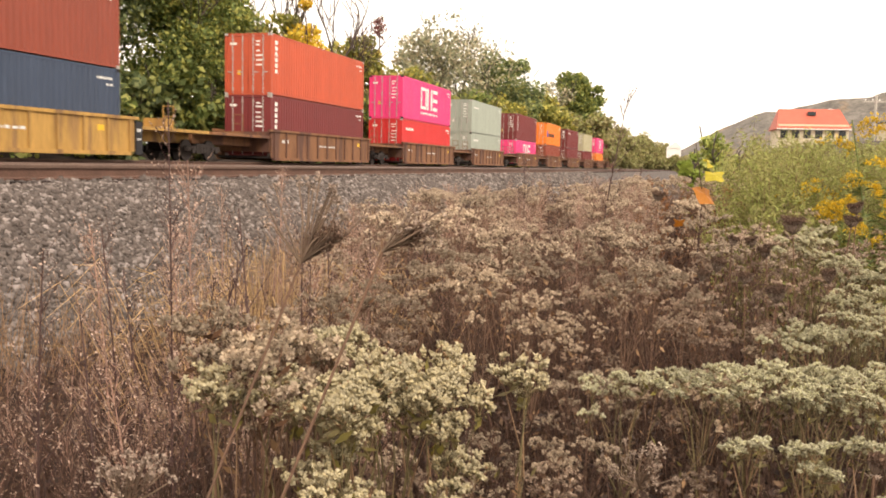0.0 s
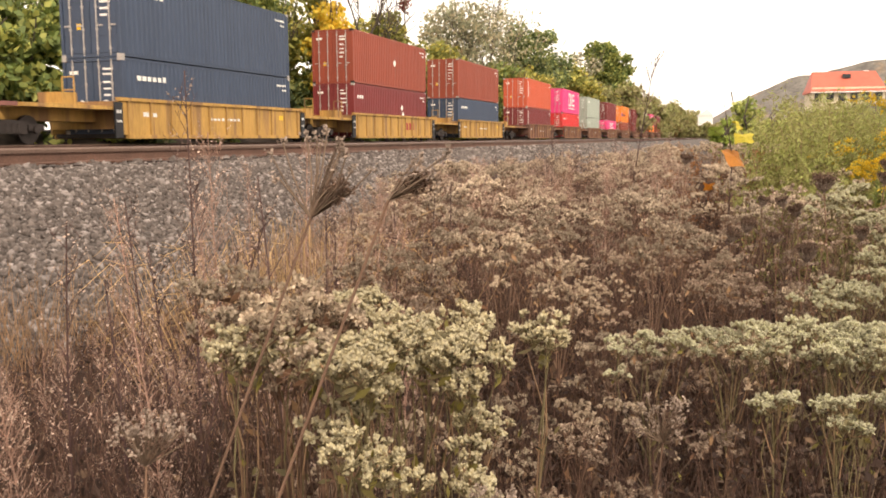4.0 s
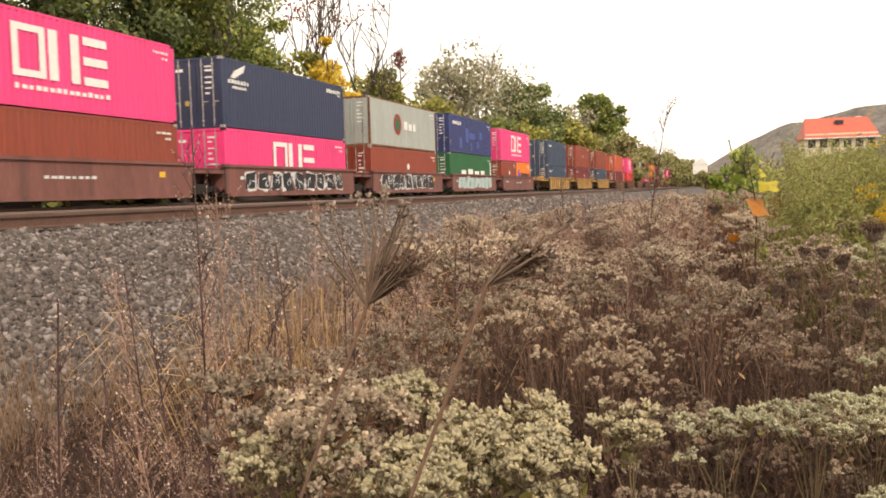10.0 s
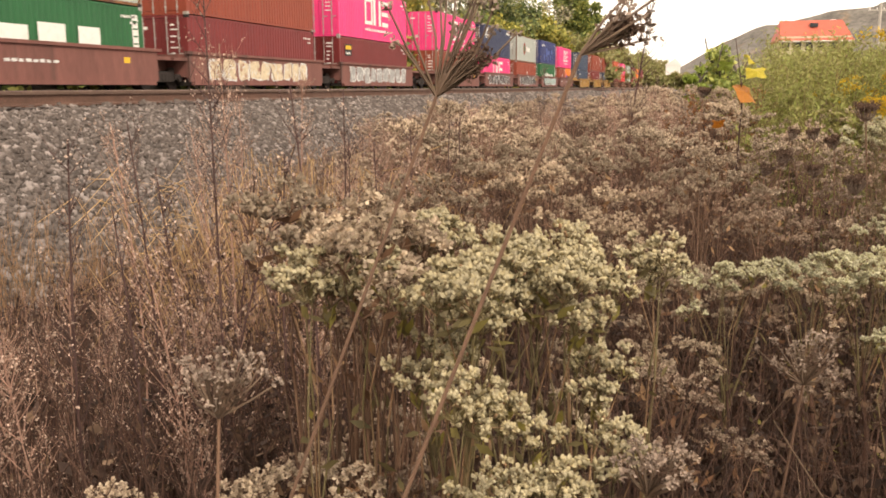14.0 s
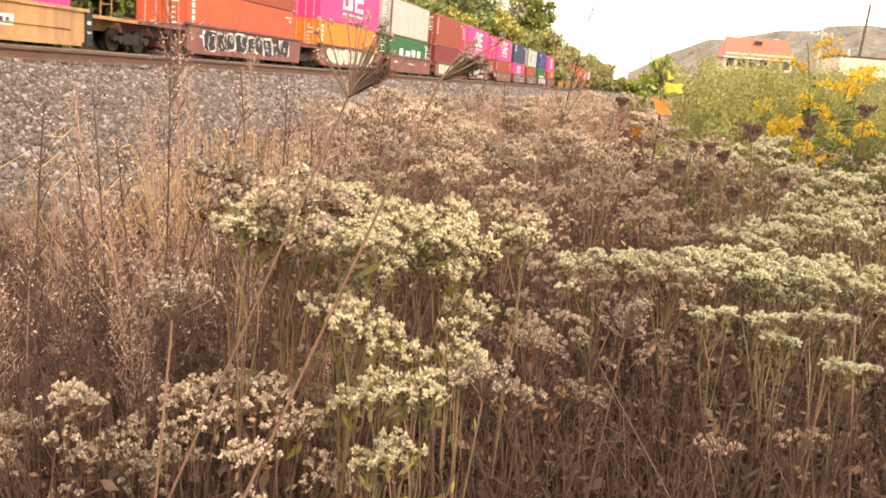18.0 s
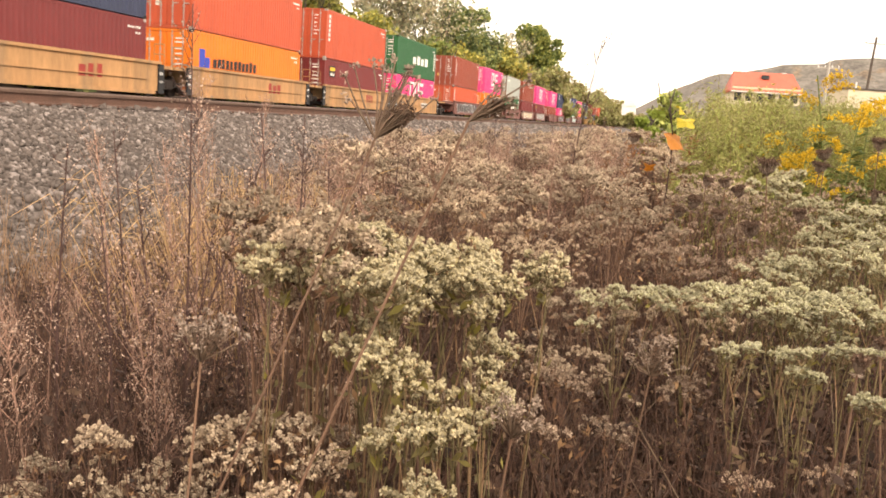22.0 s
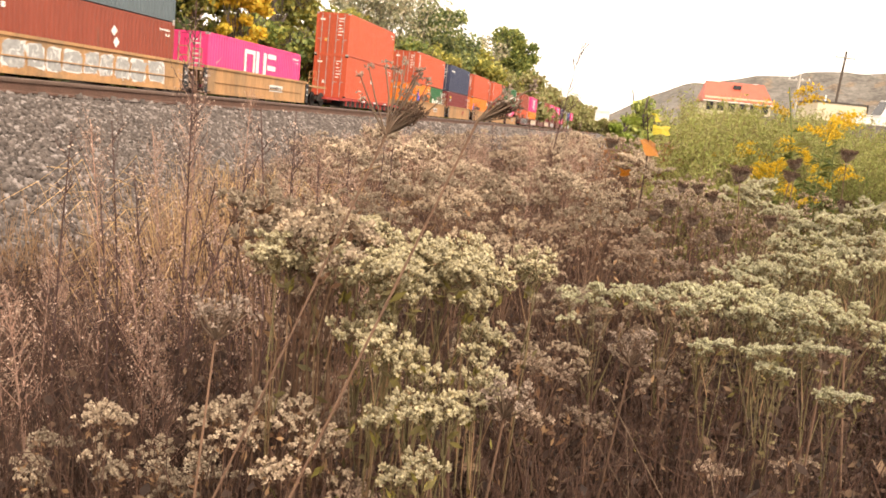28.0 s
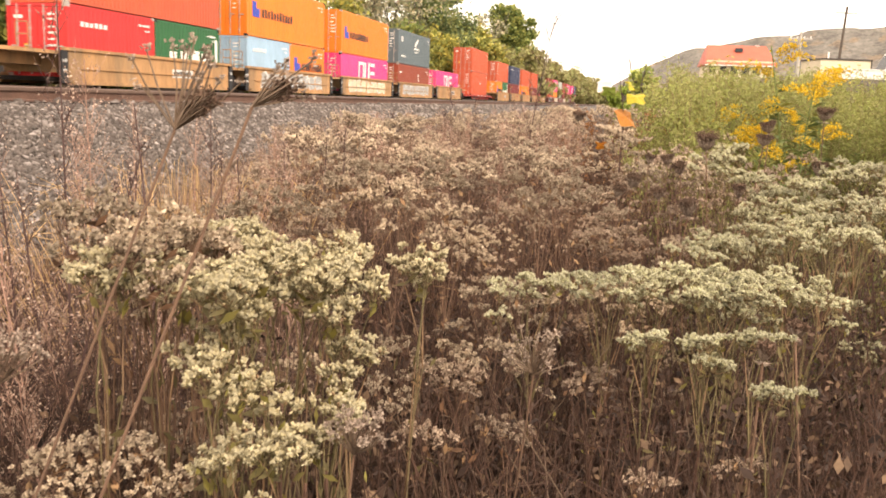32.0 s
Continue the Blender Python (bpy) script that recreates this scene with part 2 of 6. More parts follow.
M["leafdry"] = material("curled_dry_leaf", (0.14, 0.07, 0.036), 0.9, vary=0.3, island=0.5, other=(0.24, 0.145, 0.075), patch=-0.25, through_light=0.15)
M["leafg"] = material("weed_leaf", (0.15, 0.12, 0.05), 0.7, vary=0.25, island=0.35, spread=0.15, other=(0.20, 0.17, 0.04), patch=-0.25, through_light=0.3)
M["gold"] = material("goldenrod_bloom", (0.66, 0.45, 0.03), 0.8, vary=0.15, island=0.25, spread=0.1, through_light=0.25)
M["goldgreen"] = material("goldenrod_leaf", (0.17, 0.22, 0.07), 0.7, vary=0.2, island=0.35, spread=0.2, other=(0.24, 0.22, 0.05), patch=-0.25, through_light=0.3)
M["feather"] = material("feathery_yellow_green_leaf", (0.33, 0.315, 0.11), 0.8, vary=0.2, island=0.3, spread=0.2, other=(0.25, 0.28, 0.08), patch=-0.4, through_light=0.3)
M["seed"] = material("pale_seed_fluff", (0.50, 0.37, 0.29), 0.9, vary=0.2, island=0.5, through_light=0.2)
M["umbel"] = material("dry_umbel_seed", (0.27, 0.205, 0.16), 0.9, vary=0.3, island=0.4)
M["umbeld"] = material("dark_umbel_seed", (0.125, 0.075, 0.05), 0.9, vary=0.3, island=0.4)
M["umray"] = material("tan_umbel_ray", (0.15, 0.10, 0.066), 0.8, vary=0.25, island=0.3)
# trees and far things
M["bark"] = material("grey_brown_bark", (0.095, 0.075, 0.06), 0.9, vary=0.35, scale=3, fine=25, bump=0.4)
for key, col, oth in (("tgreen", (0.135, 0.18, 0.05), (0.24, 0.24, 0.06)), ("tdark", (0.10, 0.135, 0.05), (0.18, 0.19, 0.06)), ("tgrey", (0.24, 0.245, 0.15), (0.28, 0.24, 0.15)),
                      ("tyellow", (0.62, 0.42, 0.04), (0.42, 0.34, 0.05)), ("tolive", (0.21, 0.22, 0.055), (0.30, 0.26, 0.06)), ("tred", (0.20, 0.055, 0.045), (0.12, 0.08, 0.05)),
                      ("thedge", (0.27, 0.235, 0.10), (0.20, 0.21, 0.08)), ("tbush", (0.24, 0.29, 0.08), (0.32, 0.33, 0.09))):
    M[key] = material("foliage_" + key[1:], tuple(1.3 * c for c in col), 0.65, vary=0.2, island=0.4, scale=0.4, fine=3, other=tuple(1.3 * c for c in oth), patch=-0.35, through_light=0.3, spread=0.12)
M["roof"] = material("red_tin_roof", (0.52, 0.12, 0.075), 0.6, vary=0.12, scale=0.8)
M["wallc"] = material("cream_clapboard", (0.66, 0.58, 0.42), 0.8, vary=0.08, scale=0.8)
M["wallw"] = material("white_painted_wall", (0.78, 0.76, 0.72), 0.7, vary=0.06, scale=0.5)
M["trimd"] = material("dark_trim", (0.05, 0.04, 0.035), 0.7, vary=0.2)
M["glassd"] = material("dark_window_glass", (0.015, 0.017, 0.02), 0.12, vary=0.1)
M["polem"] = material("weathered_pole_timber", (0.44, 0.41, 0.36), 0.9, vary=0.25, scale=2, fine=30)
# the greyed tone of the ridge has distance haze mixed into it
M["hill"] = material("hazy_autumn_woodland", (0.135, 0.122, 0.105), 0.95, vary=0.45, scale=0.035, fine=0.16, other=(0.18, 0.135, 0.095), patch=0.25, pscale=0.03, bump=0.0)
M["field"] = material("far_field", (0.13, 0.12, 0.06), 0.95, vary=0.3, scale=0.05, fine=0.6)
M["yleaf"] = material("big_yellow_leaf", (0.50, 0.42, 0.035), 0.6, vary=0.15, scale=6, through_light=0.35)
M["oleaf"] = material("big_orange_leaf", (0.46, 0.17, 0.02), 0.6, vary=0.2, scale=6, through_light=0.35)
M["gleaf"] = material("big_green_leaf", (0.24, 0.31, 0.05), 0.6, vary=0.2, scale=6, spread=0.15, through_light=0.35)


# ---- mesh tools ----
class Soup:
    """Vertices and faces of one mesh in the making."""

    def __init__(self):
        self.v, self.f = [], []

    def add(self, verts, faces):
        k = len(self.v)
        self.v.extend(tuple(p) for p in verts)
        self.f.extend(tuple(i + k for i in face) for face in faces)
        return self

    def box(self, x0, x1, y0, y1, z0, z1, c=0.0):
        if c <= 0:
            v = [(x, y, z) for x in (x0, x1) for y in (y0, y1) for z in (z0, z1)]
            return self.add(v, [(0, 1, 3, 2), (4, 6, 7, 5), (0, 4, 5, 1), (2, 3, 7, 6), (0, 2, 6, 4), (1, 5, 7, 3)])
        # chamfered along y
        pr = [(x0 + c, z0), (x1 - c, z0), (x1, z0 + c), (x1, z1 - c), (x1 - c, z1), (x0 + c, z1), (x0, z1 - c), (x0, z0 + c)]
        return self.prism(pr, y0, y1)

    def prism(self, pr, y0, y1):
        """A profile of (x, z), counter-clockwise seen from -y, drawn from y0 to y1."""
        n = len(pr)
        v = [(x, y0, z) for x, z in pr] + [(x, y1, z) for x, z in pr]
        return self.add(v, [(i, (i + 1) % n, n + (i + 1) % n, n + i) for i in range(n)] + [tuple(range(n))[::-1], tuple(range(n, 2 * n))])

    def tube(self, pts, radii, sides=5, caps=True):
        pts = [Vector(p) for p in pts]
        rings = []
        for i, p in enumerate(pts):
            d = (pts[min(i + 1, len(pts) - 1)] - pts[max(i - 1, 0)]).normalized()
            a = d.cross(Vector((0.31, 0.95, 0.05)) if abs(d.y) < 0.9 else Vector((1, 0, 0))).normalized()
            b = d.cross(a)
            r = radii[i] if isinstance(radii, (list, tuple)) else radii
            rings.append([p + (a * math.cos(q) + b * math.sin(q)) * r for q in (2 * math.pi * k / sides for k in range(sides))])
        v = [p for ring in rings for p in ring]
        f = [(i * sides + k, i * sides + (k + 1) % sides, (i + 1) * sides + (k + 1) % sides, (i + 1) * sides + k) for i in range(len(pts) - 1) for k in range(sides)]
        if caps:
            f += [tuple(range(sides))[::-1], tuple(range((len(pts) - 1) * sides, len(pts) * sides))]
        return self.add(v, f)

    def disc(self, centre, axis, r, thick, sides=16):
        c, a = Vector(centre), Vector(axis).normalized()
        return self.tube([c - a * thick / 2, c + a * thick / 2], r, sides)

    def mesh(self, name, mat, smooth=False):
        me = bpy.data.meshes.new(name)
        me.from_pydata(self.v, [], self.f)
        if smooth:
            me.polygons.foreach_set("use_smooth", [True] * len(me.polygons))
        if mat:
            me.materials.append(mat)
        return me


def part(name, soup, mat, parent, label="", at=None, smooth=False):
    """One mesh object under a thing or a part. soup: a Soup, or a mesh that alike pieces share."""
    ob = new(name, soup.mesh(name, mat, smooth) if isinstance(soup, Soup) else soup)
    ob.parent = parent
    if at is not None:
        ob.matrix_basis = at
    if label:
        ob["label"] = label
    return ob


def thing(name, label, category, at=None, group="", kind="", data=None):
    ob = new(name, data)
    if at is not None:
        ob.matrix_basis = at
    return tagged(ob, label, category, group, kind)


def arrays_mesh(name, verts, tris, mat):
    """A mesh from an array of vertices (n, 3) and of equal faces (m, k)."""
    me = bpy.data.meshes.new(name)
    verts, tris = np.asarray(verts, np.float32), np.asarray(tris, np.int32)
    k = tris.shape[1]
    me.vertices.add(len(verts))
    me.vertices.foreach_set("co", verts.ravel())
    me.loops.add(tris.size)
    me.loops.foreach_set("vertex_index", tris.ravel())
    me.polygons.add(len(tris))
    me.polygons.foreach_set("loop_start", np.arange(0, tris.size, k, dtype=np.int32))
    me.update(calc_edges=True)
    me.validate()
    if mat:
        me.materials.append(mat)
    return me


def flakes(rng, centres, size, stretch=1.6, up=0.0, jitter=0.35):
    """Small bent leaves, four corners each, at the centres, turned at random. Returns vertices and quads."""
    n = len(centres)
    a = rng.normal(size=(n, 3))
    a[:, 2] += up
    a /= np.linalg.norm(a, axis=1, keepdims=True) + 1e-9
    b = np.cross(a, rng.normal(size=(n, 3)))
    b /= np.linalg.norm(b, axis=1, keepdims=True) + 1e-9
    s = size * (1 + jitter * rng.uniform(-1, 1, (n, 1)))
    c = np.cross(a, b)
    tip, side = a * s * stretch * 0.5, b * s * 0.5
    v = np.stack([centres - tip, centres + side + c * s * 0.12, centres + tip, centres - side + c * s * 0.12], 1).reshape(-1, 3)
    return v, np.arange(4 * n).reshape(n, 4)

# ---- ground, ballast and track ----
RAIL_Z = 1.40          # top of the rails
NEAR_RAIL = -7.64      # the rail next to the camera
GAUGE = 1.505          # between the rails' middles
TRAIN_X = -21.07       # middle of the train's track


def step(a, b, v):
    t = min(max((v - a) / (b - a), 0.0), 1.0)
    return t * t * (3 - 2 * t)


def ground_z(x, y):
    z = 4.6 * step(28, 95, y) * step(0, 13, x) + 1.2 * step(95, 170, y) * step(0, 13, x)
    z += 0.95 * step(-24, -27, x) + 1.15 * step(-26.5, -30, x)
    z -= 0.05 * step(-4, -6, x)
    if abs(x) < 30 and -20 < y < 60:
        z += 0.05 * noise.noise((x * 0.5, y * 0.5, 0.3))
    return z


def make_ground():
    xs = [-4000, -1500, -500, -150, -60, -40, -32, -30, -29, -28, -27, -26, -25, -23] + [-20 + 1.5 * i for i in range(27)] + [24, 30, 40, 60, 100, 200, 500, 1500, 4000]
    ys = [-4000, -1000, -300, -80, -30] + [-12 + 1.5 * i for i in range(28)] + [34, 40, 48, 56, 64, 72, 80, 88, 96, 110, 130, 150, 170, 200, 260, 400, 800, 2000, 4500]
    s = Soup()
    s.v = [(x, y, ground_z(x, y)) for x in xs for y in ys]
    n = len(ys)
    s.f = [(i * n + j, (i + 1) * n + j, (i + 1) * n + j + 1, i * n + j + 1) for i in range(len(xs) - 1) for j in range(n - 1)]
    thing("ground", "uneven brown soil with leaf litter reaching the horizon", "ground", kind="structure", data=s.mesh("ground", M["soil"], True))


PROFILE = [(-4.25, -0.02), (-5.2, 0.36), (-6.6, 1.02), (-6.95, 1.15), (-7.25, 1.185), (-25.2, 1.185), (-27.0, 0.75)]


def bed_z(x):
    for (xa, za), (xb, zb) in zip(PROFILE, PROFILE[1:]):
        if xb <= x <= xa:
            return za + (zb - za) * (x - xa) / (xb - xa)
    return 0.0


def make_ballast():
    bed = thing("ballast_bed", "raised bed of grey crushed stone under the tracks", "ballast", kind="structure",
                data=Soup().prism([(-4.25, -0.4)] + PROFILE + [(-27.0, -0.4)], -60, 900).mesh("ballast_bed", M["bed"]))
    # loose stones: dense on the slope beside the camera, thinner further off
    rng = np.random.default_rng(5)
    xs, ys, sz = [], [], []
    for y0, y1, per, size in ((0.5, 14, 900, 0.037), (14, 26, 520, 0.044), (26, 60, 120, 0.068)):
        n = int((y1 - y0) * 3.05 * per)
        xs.append(rng.uniform(-7.12, -4.2, n))
        ys.append(rng.uniform(y0, y1, n))
        sz.append(size * rng.uniform(0.55, 1.35, n))
    # a few between and behind the rails
    n = 5200
    xs.append(rng.uniform(-10.5, -7.2, n)), ys.append(rng.uniform(2, 30, n)), sz.append(0.055 * rng.uniform(0.6, 1.3, n))
    x, y, s = (np.concatenate(a) for a in (xs, ys, sz))
    px = np.array([p[0] for p in PROFILE])[::-1]
    pz = np.array([p[1] for p in PROFILE])[::-1]
    z = np.interp(x, px, pz) + s * rng.uniform(-0.05, 0.35, len(x))
    base = np.array([(a, b, c) for a in (-1, 1) for b in (-1, 1) for c in (-1, 1)], float) * 0.5
    quads = np.array([(0, 1, 3, 2), (4, 6, 7, 5), (0, 4, 5, 1), (2, 3, 7, 6), (0, 2, 6, 4), (1, 5, 7, 3)])
    n = len(x)
    v = base[None] * (1 + rng.uniform(-0.42, 0.42, (n, 8, 3)))
    v *= (rng.uniform(0.5, 1.4, (n, 1, 3)) * s[:, None, None])
    q = rng.normal(size=(n, 4))
    q /= np.linalg.norm(q, axis=1, keepdims=True)
    w, a, b, c = q.T
    R = np.stack([1 - 2 * (b * b + c * c), 2 * (a * b - c * w), 2 * (a * c + b * w), 2 * (a * b + c * w), 1 - 2 * (a * a + c * c), 2 * (b * c - a * w),
                  2 * (a * c - b * w), 2 * (b * c + a * w), 1 - 2 * (a * a + b * b)], 1).reshape(n, 3, 3)
    v = np.einsum("nij,nkj->nki", R, v) + np.stack([x, y, z], 1)[:, None]
    f = quads[None] + 8 * np.arange(n)[:, None, None]
    part("loose_stones", arrays_mesh("loose_stones", v.reshape(-1, 3), f.reshape(-1, 4), M["stone"]), None, bed)["kind"] = "stuff"


def rail_soup(x, y0, y1):
    web = [(-0.075, 0), (0.075, 0), (0.075, 0.012), (0.012, 0.03), (0.01, 0.13), (-0.01, 0.13), (-0.012, 0.03), (-0.075, 0.012)]
    head = [(-0.037, 0.128), (0.037, 0.128), (0.037, 0.165), (0.028, 0.178), (-0.028, 0.178), (-0.037, 0.165)]
    z = RAIL_Z - 0.178
    return [Soup().prism([(x + a, z + b) for a, b in pr], y0, y1) for pr in (web, head)]


def make_track(name, near_x, ties_from, ties_to, label):
    """near_x: the rail next to the camera."""
    mid = near_x - GAUGE / 2
    track = thing(name, label, "railway track", kind="structure")
    for x in (near_x, near_x - GAUGE):
        web, head = rail_soup(x, -60, 900)
        r = part("rail", web, M["railm"], track, "rusty steel rail")
        part("rail_head", head, M["headm"], r, "worn rail head")
    tie = Soup().box(-1.3, 1.3, -0.115, 0.115, -0.17, 0.0, 0.012).mesh("tie", M["tiem"])
    rng = random.Random(3)
    n = int((ties_to - ties_from) / 0.52)
    for i in range(n):
        y = ties_from + 0.52 * i
        part("tie", tie, None, track, at=pose(mid + rng.uniform(-0.09, 0.09), y, RAIL_Z - 0.19, 0, rng.uniform(-0.6, 0.6), rng.uniform(-1.5, 1.5)))
        if y < 30:
            part("tie_plate", PLATE, None, track, at=pose(near_x, y, RAIL_Z - 0.186))
    rest = Soup()
    for i in range(260):
        y = ties_to + 0.52 * i
        rest.box(mid - 1.3, mid + 1.3, y - 0.115, y + 0.115, RAIL_Z - 0.36, RAIL_Z - 0.19)
    part("far_ties", rest, M["tiem"], track)["kind"] = "stuff"


PLATE = Soup().box(-0.17, 0.17, -0.09, 0.09, -0.003, 0.012).mesh("tie_plate", M["railm"])
make_ground()
make_ballast()
make_track("track_near", NEAR_RAIL, 1.0, 68.0, "rusty rails on dark timber ties, empty track")
make_track("track_far", TRAIN_X + GAUGE / 2, 14.0, 60.0, "rusty rails under the freight train")

# ---- the freight train ----
BOX_W = 2.44


def wave(L, depth=0.042, pitch=0.278):
    n = max(4, round((L - 0.3) / pitch))
    p = (L - 0.3) / n
    ys, off = [0.15], [0]
    for i in range(n):
        y = 0.15 + i * p
        ys += [y + 0.25 * p, y + 0.38 * p, y + 0.75 * p, y + 0.88 * p]
        off += [0, depth, depth, 0]
    return ys + [L - 0.15], off + [0]


def side_panel(L, H, sx):
    """A corrugated side: y from 0 to L, z up."""
    ys, off = wave(L)
    x = sx * (BOX_W / 2 - 0.008)
    v = [(x - sx * o, y, z) for y, o in zip(ys, off) for z in (0.12, H - 0.08)]
    f = [(2 * i, 2 * i + 2, 2 * i + 3, 2 * i + 1) for i in range(len(ys) - 1)]
    return Soup().add(v, f if sx > 0 else [q[::-1] for q in f])


def roof_panel(L, H):
    ys, off = wave(L)
    v = [(x, y, H - 0.03 - o * 0.5) for y, o in zip(ys, off) for x in (-BOX_W / 2 + 0.03, BOX_W / 2 - 0.03)]
    return Soup().add(v, [(2 * i, 2 * i + 1, 2 * i + 3, 2 * i + 2) for i in range(len(ys) - 1)])


def end_panel(L, H):
    m = 8
    xs = [-BOX_W / 2 + 0.1 + (BOX_W - 0.2) * i / (4 * m) for i in range(4 * m + 1)]
    v = [(x, L - 0.03 - (0.03 if i % 4 in (1, 2) else 0), z) for i, x in enumerate(xs) for z in (0.1, H - 0.06)]
    return Soup().add(v, [(2 * i + 2, 2 * i, 2 * i + 1, 2 * i + 3) for i in range(4 * m)])


def floor_panel(L, H):
    return Soup().box(-BOX_W / 2 + 0.05, BOX_W / 2 - 0.05, 0.06, L - 0.06, 0.05, 0.14)


def box_frame(L, H):
    s = Soup()
    w = BOX_W / 2
    for x in (-w, w - 0.11):
        for y in (0.0, L - 0.13):
            s.box(x, x + 0.11, y, y + 0.13, 0, H)
        s.box(x + 0.02, x + 0.09, 0.13, L - 0.13, 0.035, 0.14)
        s.box(x + 0.02, x + 0.09, 0.13, L - 0.13, H - 0.09, H - 0.005)
    for y in (0.0, L - 0.13):
        s.box(-w + 0.11, w - 0.11, y + 0.01, y + 0.12, 0.0, 0.14)
        s.box(-w + 0.11, w - 0.11, y + 0.01, y + 0.12, H - 0.12, H - 0.005)
    return s


def castings(L, H):
    """Where the eight corner castings sit."""
    w = BOX_W / 2
    return [(x, y, z) for x in (-w - 0.004, w - 0.174) for y in (-0.006, L - 0.172) for z in (-0.004, H - 0.114)]


def door_leaf(H, side):
    s = Soup()
    x0, x1 = (-1.1, -0.012) if side < 0 else (0.012, 1.1)
    s.box(x0, x1, 0.035, 0.075, 0.15, H - 0.13)
    for k in range(5):
        z = 0.3 + k * (H - 0.6) / 4.0
        s.box(x0 + 0.05, x1 - 0.05, 0.018, 0.036, z - 0.14, z + 0.10)
    return s


def door_bar(H, side):
    s = Soup()
    s.tube([(0, 0.0, 0.06), (0, 0.0, H - 0.05)], 0.024, 6)
    for z in (0.3, 0.95, 1.7, H - 0.3):
        s.box(-0.05, 0.05, -0.008, 0.02, z - 0.035, z + 0.035)
    return s.box(min(0, 0.26 * side), max(0, 0.26 * side), -0.02, 0.0, 1.05, 1.10)


CACHE = {}


def cached(key, build, mat):
    if key not in CACHE:
        CACHE[key] = build().mesh(key[0], mat)
    return CACHE[key]


def plate(parent, y0, y1, z0, z1, mat, x=BOX_W / 2, name="marking", thick=0.004):
    """A painted patch on the side that faces the camera."""
    return part(name, Soup().box(x, x + thick, y0, y1, z0, z1), mat, parent)


def emblem_blocks(parent, y0, h, z0, mat, x=BOX_W / 2):
    """A row of three plain shapes: a hollow square, two posts, three bars."""
    w, t = 1.36, h * 0.17
    s = Soup()
    s.box(x, x + 0.004, y0, y0 + t, z0, z0 + h)
    s.box(x, x + 0.004, y0 + w - t, y0 + w, z0, z0 + h)
    s.box(x, x + 0.004, y0 + t, y0 + w - t, z0, z0 + t * 0.8)
    s.box(x, x + 0.004, y0 + t, y0 + w - t, z0 + h - t * 0.8, z0 + h)
    part("emblem", s, mat, parent)
    b = y0 + w * 1.10
    for y in (b, b + w - t * 1.5):
        part("emblem", Soup().box(x, x + 0.004, y, y + t * 1.5, z0, z0 + h), mat, parent)
    b = y0 + w * 2.24
    for k in range(3):
        part("emblem", Soup().box(x, x + 0.004, b, b + w * 0.85, z0 + k * (h - t) / 2, z0 + k * (h - t) / 2 + t), mat, parent)


def bars(parent, y0, y1, z, h, mat, n=6, seed=1, x=BOX_W / 2, name="marking"):
    """A line of unreadable writing: a row of short bars."""
    r = random.Random(seed)
    s = Soup()
    p = (y1 - y0) / n
    for i in range(n):
        s.box(x, x + 0.004, y0 + i * p, y0 + i * p + p * r.uniform(0.55, 0.8), z, z + h * r.uniform(0.75, 1.0))
    part(name, s, mat, parent)["kind"] = "stuff"


